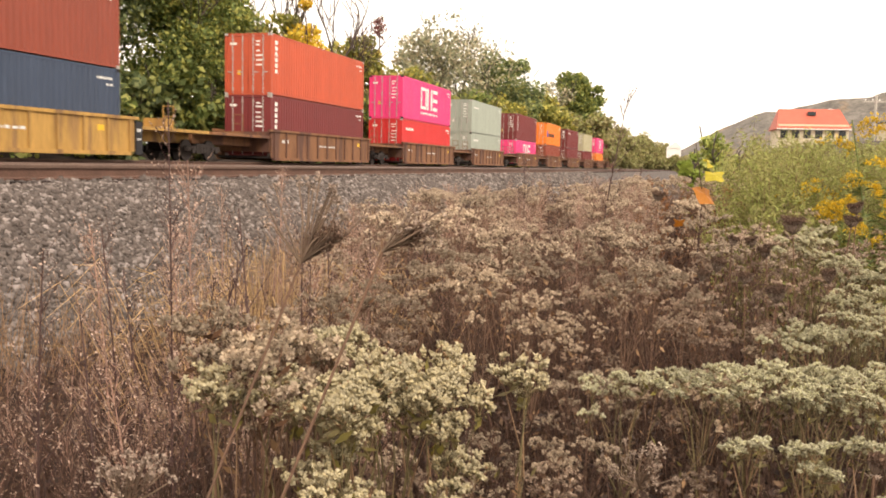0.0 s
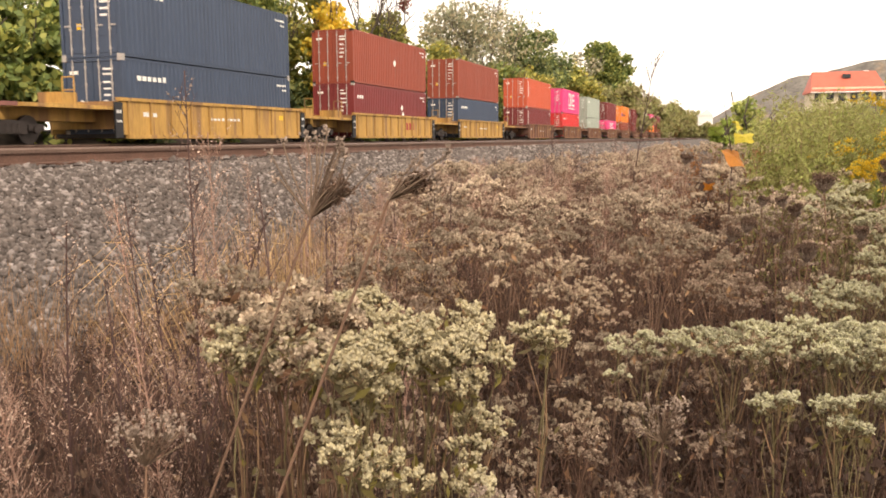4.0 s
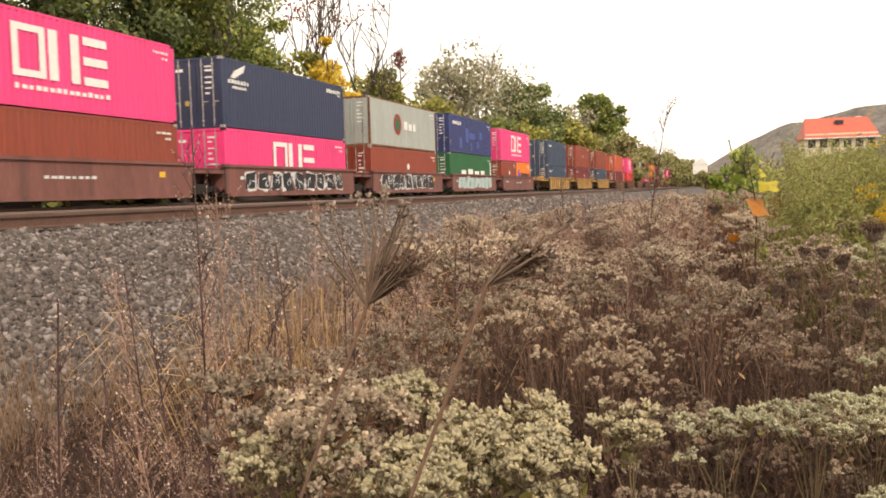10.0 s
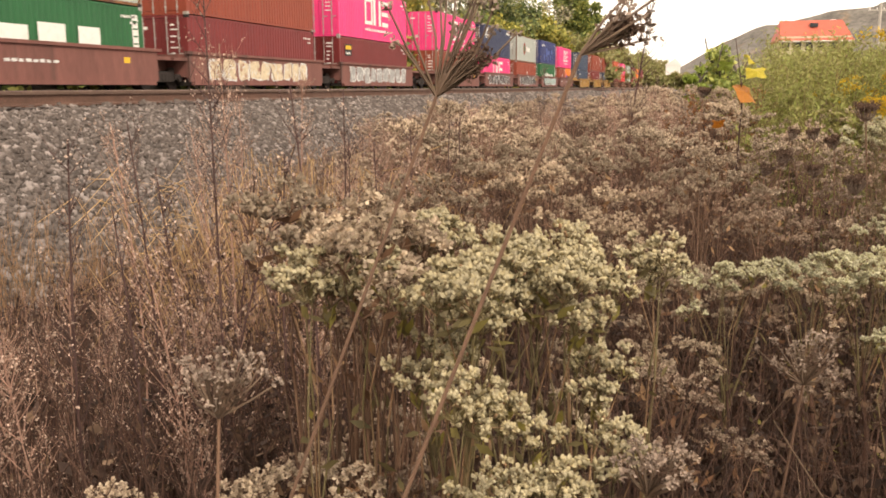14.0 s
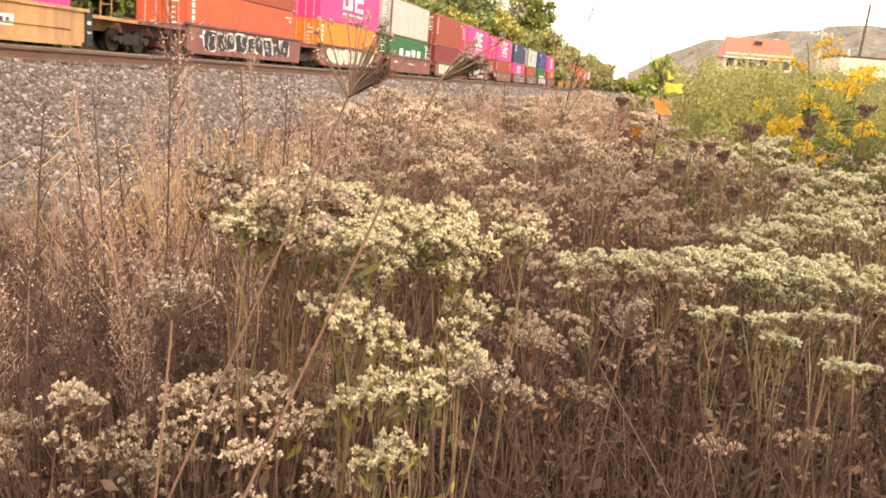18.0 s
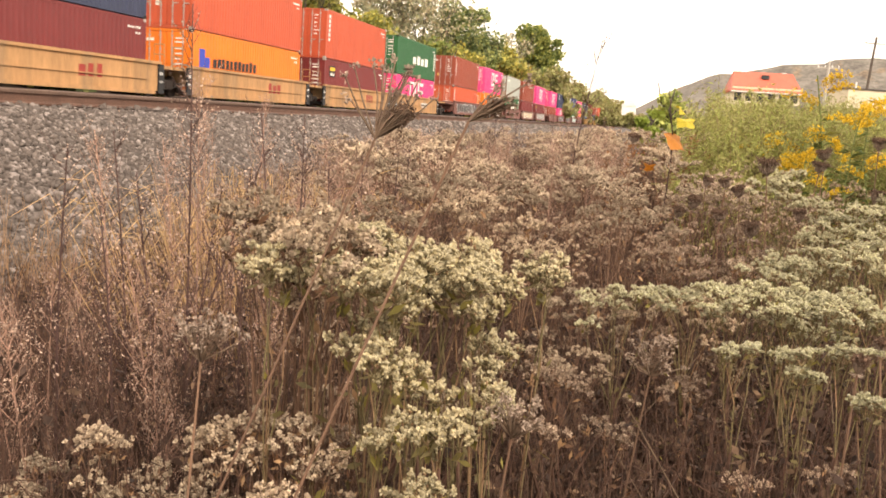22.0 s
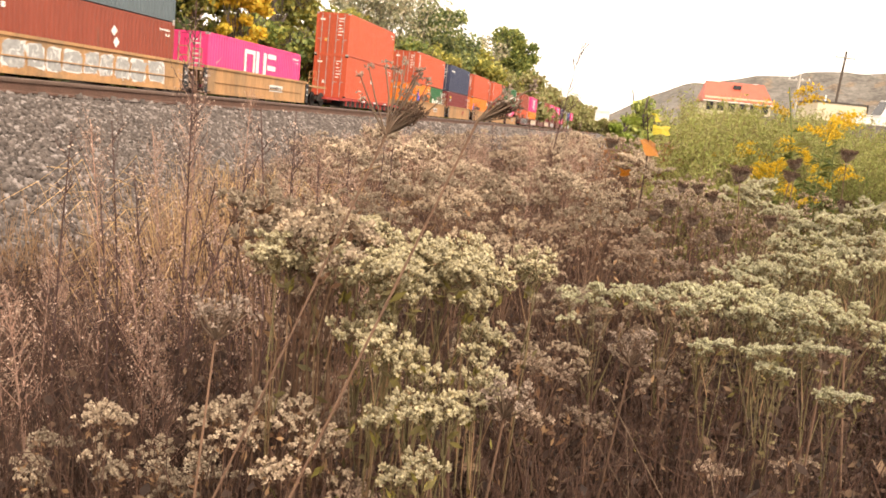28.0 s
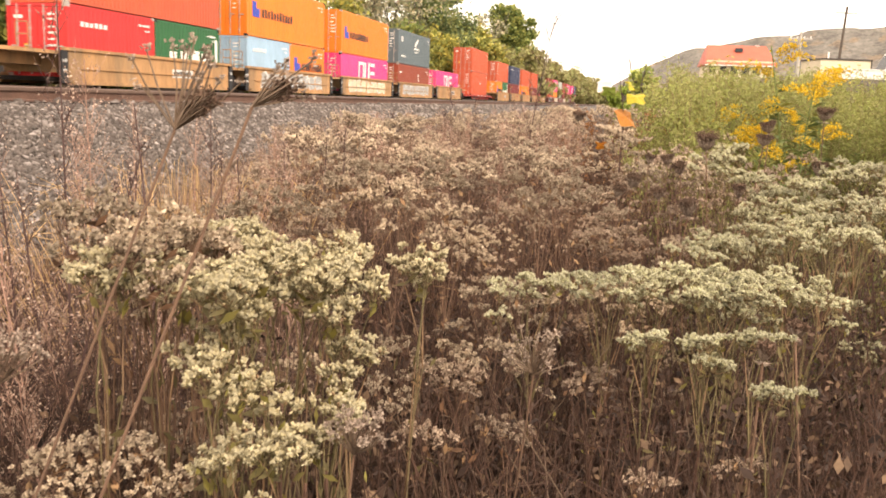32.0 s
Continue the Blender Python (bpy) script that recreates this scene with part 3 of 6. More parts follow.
def marks_for(box, L, H, kind, seed):
    r = random.Random(seed)
    w = M["white"]
    z = H - 0.5
    # number and weights high on the far end of every side, small plates on the doors
    bars(box, L - 1.25, L - 0.35, H - 0.42, 0.10, w, 6, seed)
    bars(box, L - 0.75, L - 0.35, H - 0.62, 0.09, w, 2, seed + 1)
    for k in range(6):
        zz = H - 0.42 - (0.17 + 0.05 * (k > 1)) * k
        part("door_marking", Soup().box(0.42, 0.42 + r.uniform(0.16, 0.44), 0.012, 0.016, zz, zz + r.uniform(0.05, 0.085)), w, box)
    part("door_marking", Soup().box(-0.95, -0.6, 0.012, 0.016, H - 0.55, H - 0.43), w, box)
    part("door_plate", Soup().box(-0.55, -0.38, 0.010, 0.016, 0.95, 1.15), M["ymark"] if r.random() < 0.6 else w, box)
    if kind == "blocks":
        emblem_blocks(box, 4.15, 1.55, 0.92, w)
        bars(box, 4.2, 8.5, 0.55, 0.16, w, 15, seed)
    elif kind == "blockslow":
        emblem_blocks(box, 4.15, 1.5, H - 1.9, w)
    elif kind == "letters":
        bars(box, 2.9 if seed < 200 else 4.6, 10.5 if seed < 200 else 9.7, 1.05, 0.7, w, 4, seed)
        plate(box, L - 0.62, L - 0.28, 0.9, 2.3, w)
        for k in range(5):
            plate(box, L - 0.58, L - 0.32, 1.0 + 0.26 * k, 1.06 + 0.26 * k, M["green"], BOX_W / 2 + 0.004, thick=0.003)
    elif kind == "letters20":
        bars(box, 1.2, 5.2, 0.85, 0.62, w, 4, seed)
        plate(box, L - 0.45, L - 0.2, 0.8, 2.1, w)
    elif kind == "bluemark":
        k = 6.06 / L if L < 8 else 1
        plate(box, 0.7, 1.2, 1.05, 1.85, M["bluem"])
        plate(box, 1.22, 1.65, 1.05, 1.5, M["bluem"])
        bars(box, 2.0, 2.0 + (3.7 if L < 8 else 4.6), 1.1, 0.5, M["blackm"], 11, seed)
    elif kind == "roundel":
        part("emblem", Soup().disc((BOX_W / 2 + 0.002, 4.6, 1.5), (1, 0, 0), 0.66, 0.004, 20), M["redm"], box)
        part("emblem", Soup().disc((BOX_W / 2 + 0.005, 4.6, 1.5), (1, 0, 0), 0.4, 0.004, 20), M["green"], box)
        bars(box, 5.75, 8.35, 1.22, 0.58, w, 3, seed)
    elif kind in ("ship", "ship2"):
        s = Soup()
        x = BOX_W / 2 + 0.003
        y1, u = (0.65, 0.8) if kind == "ship" else (L * 0.47, 1.0)
        zt = H - (0.78 if kind == "ship" else 1.15)
        for k in range(4):
            s.add([(x + 0.0005 * k, y1 + u * 0.1 * k, zt + u * 0.1 * k), (x + 0.0005 * k, y1 + u * (0.5 + 0.28 * k), zt + u * (0.12 * k - 0.05)), (x + 0.0005 * k, y1 + u * (1.3 + 0.1 * k), zt + u * (0.53 + 0.08 * k))], [(0, 1, 2)])
        part("emblem", s, w, box)
        bars(box, y1 - 0.2 * u, y1 + 2.0 * u, zt - 0.32 * u, 0.22 * u, w, 7, seed)
        bars(box, y1 + 0.2 * u, y1 + 1.7 * u, zt - 0.58 * u, 0.15 * u, w, 6, seed)
        if kind == "ship2":
            bars(box, 0.9, 1.6, H - 1.0, 0.5, w, 2, seed)
            bars(box, 0.9, 2.6, 0.6, 0.18, w, 7, seed)
        else:
            bars(box, L - 2.1, L - 0.3, H - 0.5, 0.2, w, 7, seed)
    elif kind == "small":
        bars(box, 0.8, 2.6, H - 0.75, 0.2, w, 6, seed)
    elif kind == "column":
        s = Soup()
        x = BOX_W / 2
        for k in range(6):
            s.box(x, x + 0.004, 0.42, 0.68, H - 0.5 - 0.27 * k, H - 0.31 - 0.27 * k)
        part("marking", s, w, box)
    elif kind == "diamond":
        x = BOX_W / 2 + 0.003
        s = Soup()
        for a in (0, 0.42):
            s.add([(x, L * 0.6 + a * 0.4, 1.75 - a), (x, L * 0.6 + 0.22 + a * 0.4, 1.55 - a), (x, L * 0.6 + 0.44 + a * 0.4, 1.78 - a), (x, L * 0.6 + 0.22 + a * 0.4, 1.98 - a)], [(0, 1, 2, 3)])
        part("marking", s, w, box)
        bars(box, 0.5, 1.4, H - 0.8, 0.2, w, 3, seed)
    elif kind == "sign":
        plate(box, 0.85, 1.85, 1.55, 2.2, M["blackm"])
        plate(box, 0.92, 1.78, 1.9, 2.12, M["ymark"], BOX_W / 2 + 0.004)
        bars(box, 1.0, 1.7, 1.62, 0.15, w, 5, seed, BOX_W / 2 + 0.004)
    elif kind == "dot":
        part("emblem", Soup().disc((BOX_W / 2 + 0.002, L * 0.52, 1.5), (1, 0, 0), 0.2, 0.004, 14), w, box)
    elif kind == "patched":
        for a, b, c, d in ((4.3, 5.2, 0.9, 2.0), (5.3, 7.0, 1.2, 1.7), (7.6, 8.2, 0.5, 1.1), (5.6, 6.1, 0.3, 0.9), (8.4, 9.3, 1.3, 1.9), (2.6, 3.3, 0.4, 1.2)):
            plate(box, a, b, c, d, M["patchblue"])
        bars(box, 0.9, 3.2, H - 0.75, 0.28, w, 6, seed)
        plate(box, 0.16, 0.2, 0.5, 0.95, M["ymark"])


TRAIN = []     # every rolling thing with the place at which it stands at the start


def container(L, H, colour, y, z, kind, label, seed):
    box = thing("shipping_container", label, "shipping container", pose(TRAIN_X, y, z), "containers on the freight train")
    col = M[colour]
    for sx in (-1, 1):
        part("side_panel", cached(("side_panel", L, H, colour, sx), lambda: side_panel(L, H, sx), col), None, box)
    for nm, build in (("roof_panel", roof_panel), ("end_panel", end_panel), ("floor_panel", floor_panel)):
        part(nm, cached((nm, L, H, colour), lambda: build(L, H), col), None, box)
    part("frame", cached(("frame", L, H, colour), lambda: box_frame(L, H), M["carrust"] if colour == "grey" else col), None, box)
    dull = seed % 3 == 0
    for c in castings(L, H):
        part("corner_casting", cached(("corner_casting", dull), lambda: Soup().box(0, 0.178, 0, 0.178, 0, 0.118), M["gasket"] if dull else M["galv"]), None, box, at=pose(*c))
    for side in (-1, 1):
        d = part("door", cached(("door", L, H, colour, side), lambda: door_leaf(H, side), col), None, box)
        for x in (0.28, 0.80):
            part("locking_bar", cached(("locking_bar", H, side), lambda: door_bar(H, side), M["galv"]), None, d, "galvanised locking bar", at=pose(x * side, 0, 0))
    marks_for(box, L, H, kind, seed)
    TRAIN.append(box)
    return box


def truck_parts(car, y, seed):
    """A two-axle truck under the joint of two cars, its middle at y."""
    t = part("truck", Soup().box(-0.95, 0.95, y - 0.2, y + 0.2, 0.5, 0.74), M["truckm"], car, "grimy steel truck")
    for sx in (-1, 1):
        side = Soup()
        x = sx * 1.02
        side.prism([(x - 0.07, 0.32), (x + 0.07, 0.32), (x + 0.07, 0.72), (x - 0.07, 0.72)], y - 0.55, y + 0.55)
        side.box(x - 0.08, x + 0.08, y - 1.25, y - 0.6, 0.42, 0.62)
        side.box(x - 0.08, x + 0.08, y + 0.6, y + 1.25, 0.42, 0.62)
        for k in range(3):
            side.tube([(x + sx * 0.05, y - 0.22 + 0.22 * k, 0.34), (x + sx * 0.05, y - 0.22 + 0.22 * k, 0.62)], 0.075, 8)
        for dy in (-0.89, 0.89):
            side.disc((x + sx * 0.1, y + dy, 0.45), (1, 0, 0), 0.13, 0.1, 10)
        part("side_frame", side, M["truckm"], t)
    for dy in (-0.89, 0.89):
        w = Soup()
        w.tube([(-0.9, y + dy, 0.45), (0.9, y + dy, 0.45)], 0.08, 8)
        for x in (-0.755, 0.755):
            w.disc((x, y + dy, 0.45), (1, 0, 0), 0.44, 0.12, 20)
        part("wheelset", w, M["wheelm"], t)


def slab(car, name, mat, pieces, label=""):
    s = Soup()
    for b in pieces:
        s.box(*b)
    return part(name, s, mat, car, label)


def graffiti(car, y0, y1, z0, z1, style, seed, x):
    """Sprayed blocks with pale outlines, not to be read."""
    r = random.Random(seed)
    fill, edge = {"black": ("blackm", "whites"), "cyan": ("cyanm", "whites"), "cream": ("creamm", "whites"), "grey": ("greys", "whites")}[style]
    n = max(4, int((y1 - y0) / 1.05))
    cuts = [0.0]
    for _ in range(n):
        cuts.append(cuts[-1] + r.uniform(0.75, 1.3))
    cuts = [y0 + (y1 - y0) * c / cuts[-1] for c in cuts]

    def block(cy, cz, ry, rz, lift, mat, name):
        """A bulging, slightly skewed letter-sized shape without meaning."""
        k, lean = 16, r.uniform(-0.3, 0.3)
        v = [(x + lift, cy, cz)]
        for a in (2 * math.pi * (i + 0.5) / k for i in range(k)):
            e = 0.32
            py = ry * math.copysign(abs(math.cos(a)) ** e, math.cos(a)) * r.uniform(0.72, 1.08)
            pz = rz * math.copysign(abs(math.sin(a)) ** e, math.sin(a)) * r.uniform(0.74, 1.06)
            v.append((x + lift, cy + py + lean * pz, cz + pz))
        part(name, Soup().add(v, [(0, 1 + i, 1 + (i + 1) % k) for i in range(k)]), M[mat], car)

    def stroke(pts, w, lift, mat):
        """A thin sprayed line through the points (y, z), tapering to its ends."""
        v, n = [], len(pts)
        for k, (py, pz) in enumerate(pts):
            (ya, za), (yb, zb) = pts[max(k - 1, 0)], pts[min(k + 1, n - 1)]
            d = math.hypot(yb - ya, zb - za) or 1.0
            q = w * (0.4 + 0.6 * math.sin(math.pi * (k + 0.5) / n))
            v += [(x + lift, py - (zb - za) / d * q, pz + (yb - ya) / d * q), (x + lift, py + (zb - za) / d * q, pz - (yb - ya) / d * q)]
        part("spray_line", Soup().add(v, [(2 * k, 2 * k + 1, 2 * k + 3, 2 * k + 2) for k in range(n - 1)]), M[mat], car)

    for a, b in zip(cuts, cuts[1:]):
        cy, cz, p = (a + b) / 2, (z0 + z1) / 2 + r.uniform(-0.03, 0.03), b - a
        rz = (z1 - z0) / 2 * r.uniform(0.86, 1.0)
        block(cy, cz, p * 0.50, rz, 0.003, edge, "spray_outline")
        block(cy, cz, p * 0.45, rz * 0.93, 0.006, fill, "spray_fill")
        for _ in range(r.randrange(2, 5)):
            ang, bend = r.uniform(0, 6.28), r.uniform(-2.2, 2.2)
            py, pz, ln = cy + p * r.uniform(-0.2, 0.2), cz + rz * r.uniform(-0.5, 0.5), rz * r.uniform(0.10, 0.2)
            pts = []
            for _ in range(6):
                pts.append((py, min(max(pz, cz - rz), cz + rz)))
                py, pz, ang = py + math.cos(ang) * ln, pz + math.sin(ang) * ln, ang + bend * 0.4
            stroke(pts, 0.028, 0.009, edge)


def well_car(y, style, gap_near, gap_far, L, seed, marks=(), floor=0.3):
    """One unit of a well car: y of the box's near end; gap: to the middle of the joint at either end."""
    mat, wide = {"brown40": ("carbrown", 1.48), "brown53": ("carrust", 1.48), "yellow53": ("caryellow", 1.48), "tan40": ("cartan", 1.48), "redflat": ("carred", 1.5)}[style]
    names = {"brown40": "faded red-brown steel well car with sprayed graffiti on its side", "brown53": "rusty brown ribbed steel well car", "yellow53": "weathered yellow ribbed steel well car",
             "tan40": "dusty tan steel well car with black end ladders", "redflat": "dull red flat car with a dark ribbed side sill"}
    car = thing("well_car", names[style], "rail car", pose(TRAIN_X, y, RAIL_Z), "well cars of the freight train")
    m = M[mat]
    a, b = -0.45, L + 0.45
    top, low = {"brown40": (1.40, 0.33), "brown53": (1.46, 0.24), "yellow53": (1.44, 0.31), "tan40": (1.28, 0.23), "redflat": (0.62, 0.20)}[style]
    if style == "redflat":
        slab(car, "deck", m, [(-1.5, 1.5, a - 1.0, b + 1.0, floor - 0.16, floor - 0.005)], "dull red deck edge")
        slab(car, "side_sill", M["truckm"], [(-1.35, 1.35, a, b, 0.16, floor - 0.16)])
        for k in range(12):
            yy = a + 0.3 + k * (b - a - 0.6) / 11
            slab(car, "side_post", m, [(1.36, 1.44, yy - 0.06, yy + 0.06, 0.18, floor - 0.165)])
        for k in range(3):
            plate(car, 3.4 + 3 * k, 4.2 + 3 * k, floor - 0.13, floor - 0.03, M["whites"], 1.502)
    else:
        for sx in (-1, 1):
            x0, x1 = sorted((sx * (wide - 0.06), sx * wide))
            slab(car, "side_wall", m, [(x0, x1, a, b, low, top)])
            c0, c1 = sorted((sx * (wide - 0.1), sx * (wide + 0.07)))
            slab(car, "top_chord", m, [(c0, c1, a - 0.2, b + 0.2, top, top + 0.11)])
            slab(car, "bottom_chord", m, [(c0, c1, a + 0.25, b - 0.25, low - 0.13, low)])
        if style in ("brown53", "yellow53"):
            n = 13 if L > 13 else 11
            rib = Soup().box(wide, wide + 0.065, -0.05, 0.05, low, top - 0.002).mesh("side_rib", m)
            for k in range(n):
                part("side_rib", rib, None, car, at=pose(0, a + 0.3 + k * (b - a - 0.6) / (n - 1), 0))
        if style == "tan40":
            slab(car, "step_rail", m, [(wide, wide + 0.05, a + 0.8, b - 0.8, low + 0.42, low + 0.46)])
        slab(car, "well_floor", M["truckm"], [(-1.38, 1.38, a + 0.1, b - 0.1, 0.20, floor - 0.003)])
    for end, yy, g in ((-1, a, gap_near), (1, b, gap_far)):
        y0, y1 = sorted((yy, (-g + 0.12) if end < 0 else (L + g - 0.12)))
        zt = min(top, 1.25)
        slab(car, "end_platform", m, [(-1.42, 1.42, y0, y1, max(zt - 0.12, 0.5), zt)])
        slab(car, "end_sill", m, [(-0.45, 0.45, y0, y1, min(0.74, zt - 0.3), max(zt - 0.12, 0.5))])
        ymid = (y0 + y1) / 2
        slab(car, "end_bulkhead", m, [(-1.40, 1.40, yy - 0.05 if end < 0 else yy - 0.03, yy + 0.03 if end < 0 else yy + 0.05, 0.5, top - 0.003)])
        if style in ("tan40", "yellow53"):
            yb = yy + end * 0.22
            slab(car, "end_ladder_panel", M["blackm"], [(wide - 0.02, wide + 0.05, yb - 0.2, yb + 0.2, low - 0.1, top + (0.0 if style == "tan40" else -0.05))], "black end panel with small white plates")
            bars(car, yb - 0.12, yb + 0.14, top - 0.42, 0.13, M["whites"], 2, seed + end, wide + 0.05)
            bars(car, yb - 0.12, yb + 0.14, top - 0.72, 0.08, M["whites"], 3, seed + end + 5, wide + 0.05)
        if style in ("tan40", "yellow53", "brown53"):
            h = Soup()
            for dx in (-0.2, 0.25):
                h.tube([(1.15 + dx, ymid, zt), (1.15 + dx, ymid, zt + 0.85)], 0.022, 6)
            h.tube([(0.95, ymid, zt + 0.85), (1.40, ymid, zt + 0.85)], 0.022, 6)
            h.tube([(0.95, ymid, zt + 0.45), (1.40, ymid, zt + 0.45)], 0.022, 6)
            part("hand_rail", h, m, car)
        if style == "yellow53":
            slab(car, "brake_box", m, [(0.3, 1.2, ymid - 0.35, ymid + 0.35, zt, zt + 0.38)])
    truck_parts(car, -gap_near, seed)
    x = wide
    for k, mk in enumerate(marks):
        if mk in ("black", "cyan", "cream", "grey"):
            graffiti(car, 0.8 + 0.2 * (seed % 3), L - 1.1 - 0.4 * (seed % 2), low + 0.02, top - 0.05, mk, seed, x)
        elif mk == "redmark":
            bars(car, L * 0.62, L * 0.62 + 1.6, (low + top) / 2 - 0.2, 0.5, M["redm"], 3, seed, x)
        elif mk == "lots":
            bars(car, 0.7, 1.6, top - 0.5, 0.16, M["whites"], 2, seed, x)
            bars(car, L * 0.4, L * 0.4 + 2.4, (low + top) / 2, 0.1, M["whites"], 8, seed, x)
            plate(car, L - 1.6, L - 1.25, top - 0.45, top - 0.25, M["ymark"], x)
        elif mk == "plate":
            plate(car, L * 0.58, L * 0.58 + 1.9, (low + top) / 2 - 0.2, (low + top) / 2 + 0.15, M["whites"], x)
            bars(car, L * 0.58 + 0.1, L * 0.58 + 1.8, (low + top) / 2 - 0.12, 0.2, M["blackm"], 6, seed, x + 0.004)
    TRAIN.append(car)


HC, STD, FT40, FT20 = 2.896, 2.591, 12.192, 6.058
COLOUR = {"magenta": "bright magenta-pink", "maroon": "dark maroon", "rust": "rusty red-brown", "redorange": "orange-red", "red": "bright red", "orange": "bright orange", "navy": "dark navy",
          "blue": "dark blue", "slate": "slate-blue", "steelblue": "grey-blue", "lightblue": "light blue", "green": "dark green", "grey": "light grey", "paleg": "pale grey-green", "tanbox": "dull tan"}
MARK = {"blocks": "with big white block emblem", "blockslow": "with big white block emblem", "letters": "with wide white block marks", "letters20": "with wide white block marks", "bluemark": "with blue emblem and dark marks",
        "roundel": "with round emblem and marks", "ship": "with white winged emblem", "ship2": "with white winged emblem", "small": "with small white marks", "column": "with a column of white marks", "diamond": "with white hazard diamonds",
        "sign": "with a black and yellow plate", "dot": "with one white dot", "patched": "with odd repainted patches", "": "with plain corrugated sides"}

# near end at the start, car style, its marks, lower boxes, upper box, height of the seam above the rail
UNITS = [
    (196.5, "brown53", ("lots",), [("rust", "")], ("maroon", ""), 3.0),
    (176.9, "brown53", ("lots",), [("orange", "")], ("magenta", "blocks"), 3.0),
    (157.3, "brown53", ("lots",), [("maroon", "")], ("tanbox", ""), 3.0),
    (137.7, "brown53", ("lots",), [("maroon", "")], ("maroon", "small"), 3.0),
    (118.1, "brown53", ("lots",), [("rust", "")], ("orange", "bluemark"), 3.0),
    (98.5, "brown53", ("lots",), [("magenta", "blockslow")], ("maroon", "column"), 3.0),
    (78.2, "brown53", ("lots",), [("paleg", "small")], ("paleg", "small"), 3.0),
    (58.95, "brown53", ("lots",), [("red", "small")], ("magenta", "blocks"), 3.18),
    (39.35, "brown53", ("lots",), [("maroon", "column")], ("redorange", "column"), 3.22),
    (15.55, "yellow53", ("lots",), [("slate", "small")], ("rust", ""), 3.18),
    (-4.15, "yellow53", ("redmark",), [("maroon", "diamond")], ("rust", "dot"), 3.18),
    (-23.83, "yellow53", ("lots",), [("slate", "small")], ("slate", "small"), 2.95),
    (-45.85, "brown40", ("lots",), [("rust", "dot"), ("orange", "bluemark")], ("magenta", "blocks"), 2.92),
    (-61.58, "brown40", ("cyan", "lots"), [("green", "letters")], ("blue", "patched"), 3.12),
    (-77.11, "brown40", ("black", "lots"), [("rust", "dot")], ("grey", "roundel"), 2.95),
    (-92.95, "brown40", ("black", "lots"), [("magenta", "blockslow")], ("navy", "ship"), 3.05),
    (-108.45, "brown40", ("lots",), [("rust", "column")], ("magenta", "blocks"), 2.96),
    (-128.33, "brown40", ("grey",), [("maroon", "sign")], ("magenta", "blocks"), 2.96),
    (-144.1, "brown40", ("cream",), [("maroon", "")], ("rust", "column"), 2.96),
    (-159.35, "brown40", ("lots",), [("green", "letters")], ("grey", "small"), 2.96),
    (-174.98, "brown40", ("cream",), [("orange", "column")], ("magenta", "blocks"), 2.96),
    (-191.26, "brown40", ("black", "lots"), [("redorange", "column")], ("rust", "column"), 2.96),
    (-211.7, "tan40", ("plate",), [("magenta", "blockslow")], ("green", "letters"), 2.96),
    (-227.24, "tan40", ("redmark",), [("maroon", "sign")], ("redorange", "column"), 2.96),
    (-243.4, "tan40", ("redmark",), [("orange", "bluemark")], ("redorange", ""), 2.96),
    (-259.2, "tan40", ("redmark",), [("maroon", "sign")], ("navy", "small"), 2.96),
    (-274.62, "tan40", ("plate",), [("orange", "bluemark"), ("green", "letters20")], ("redorange", "column"), 2.96),
    (-296.0, "redflat", (), [("redorange", "dot")], ("redorange", ""), 3.62),
    (-317.28, "tan40", ("plate",), [("magenta", "blockslow")], None, 2.96),
    (-332.76, "tan40", ("grey",), [("rust", "diamond")], ("steelblue", "ship2"), 2.96),
    (-348.46, "tan40", ("cream",), [("magenta", "blockslow")], ("orange", "bluemark"), 2.96),
    (-364.21, "tan40", ("grey",), [("lightblue", "small"), ("orange", "bluemark")], ("orange", "bluemark"), 2.96),
    (-379.71, "tan40", ("plate",), [("red", "small"), ("green", "letters20")], ("redorange", ""), 2.96),
    (-401.0, "tan40", ("redmark",), [("maroon", "")], ("rust", ""), 2.96),
]


def make_train():
    for i, (y, style, marks, lower, upper, seam) in enumerate(UNITS):
        before = UNITS[i - 1][0] if i else y + 19.6
        after = UNITS[i + 1][0] if i + 1 < len(UNITS) else y - 15.6
        gap_far = (before - y - FT40) / 2
        gap_near = (y - after - FT40) / 2
        floor = 1.125 if style == "redflat" else 0.305
        low_h = seam - floor - 0.02
        low_h = HC if style == "redflat" or low_h > 2.75 else STD
        floor = seam - 0.009 - low_h
        well_car(y, style, gap_near, gap_far, FT40, i + 1, marks, floor)
        if len(lower) == 1:
            boxes = [(FT40, y, *lower[0])]
        else:
            boxes = [(FT20, y, *lower[0]), (FT20, y + FT40 - FT20, *lower[1])]
        for k, (L, yy, c, mk) in enumerate(boxes):
            container(L, low_h, c, yy, RAIL_Z + floor, mk, f"{COLOUR[c]} container {MARK[mk]}, in a well", 10 * i + k)
        if upper:
            c, mk = upper
            container(FT40, HC, c, y, RAIL_Z + seam, mk, f"{COLOUR[c]} container {MARK[mk]}, stacked on another", 10 * i + 5)


make_train()

# ---- trees behind the train, hill, house and what stands far off ----
def polar(az, r, z=None):
    """A place by its bearing (degrees to the left of the track's direction) and distance from where the camera stands."""
    a = radians(az)
    x, y = -math.sin(a) * r, math.cos(a) * r
    return (x, y, ground_z(x, y) if z is None else z)


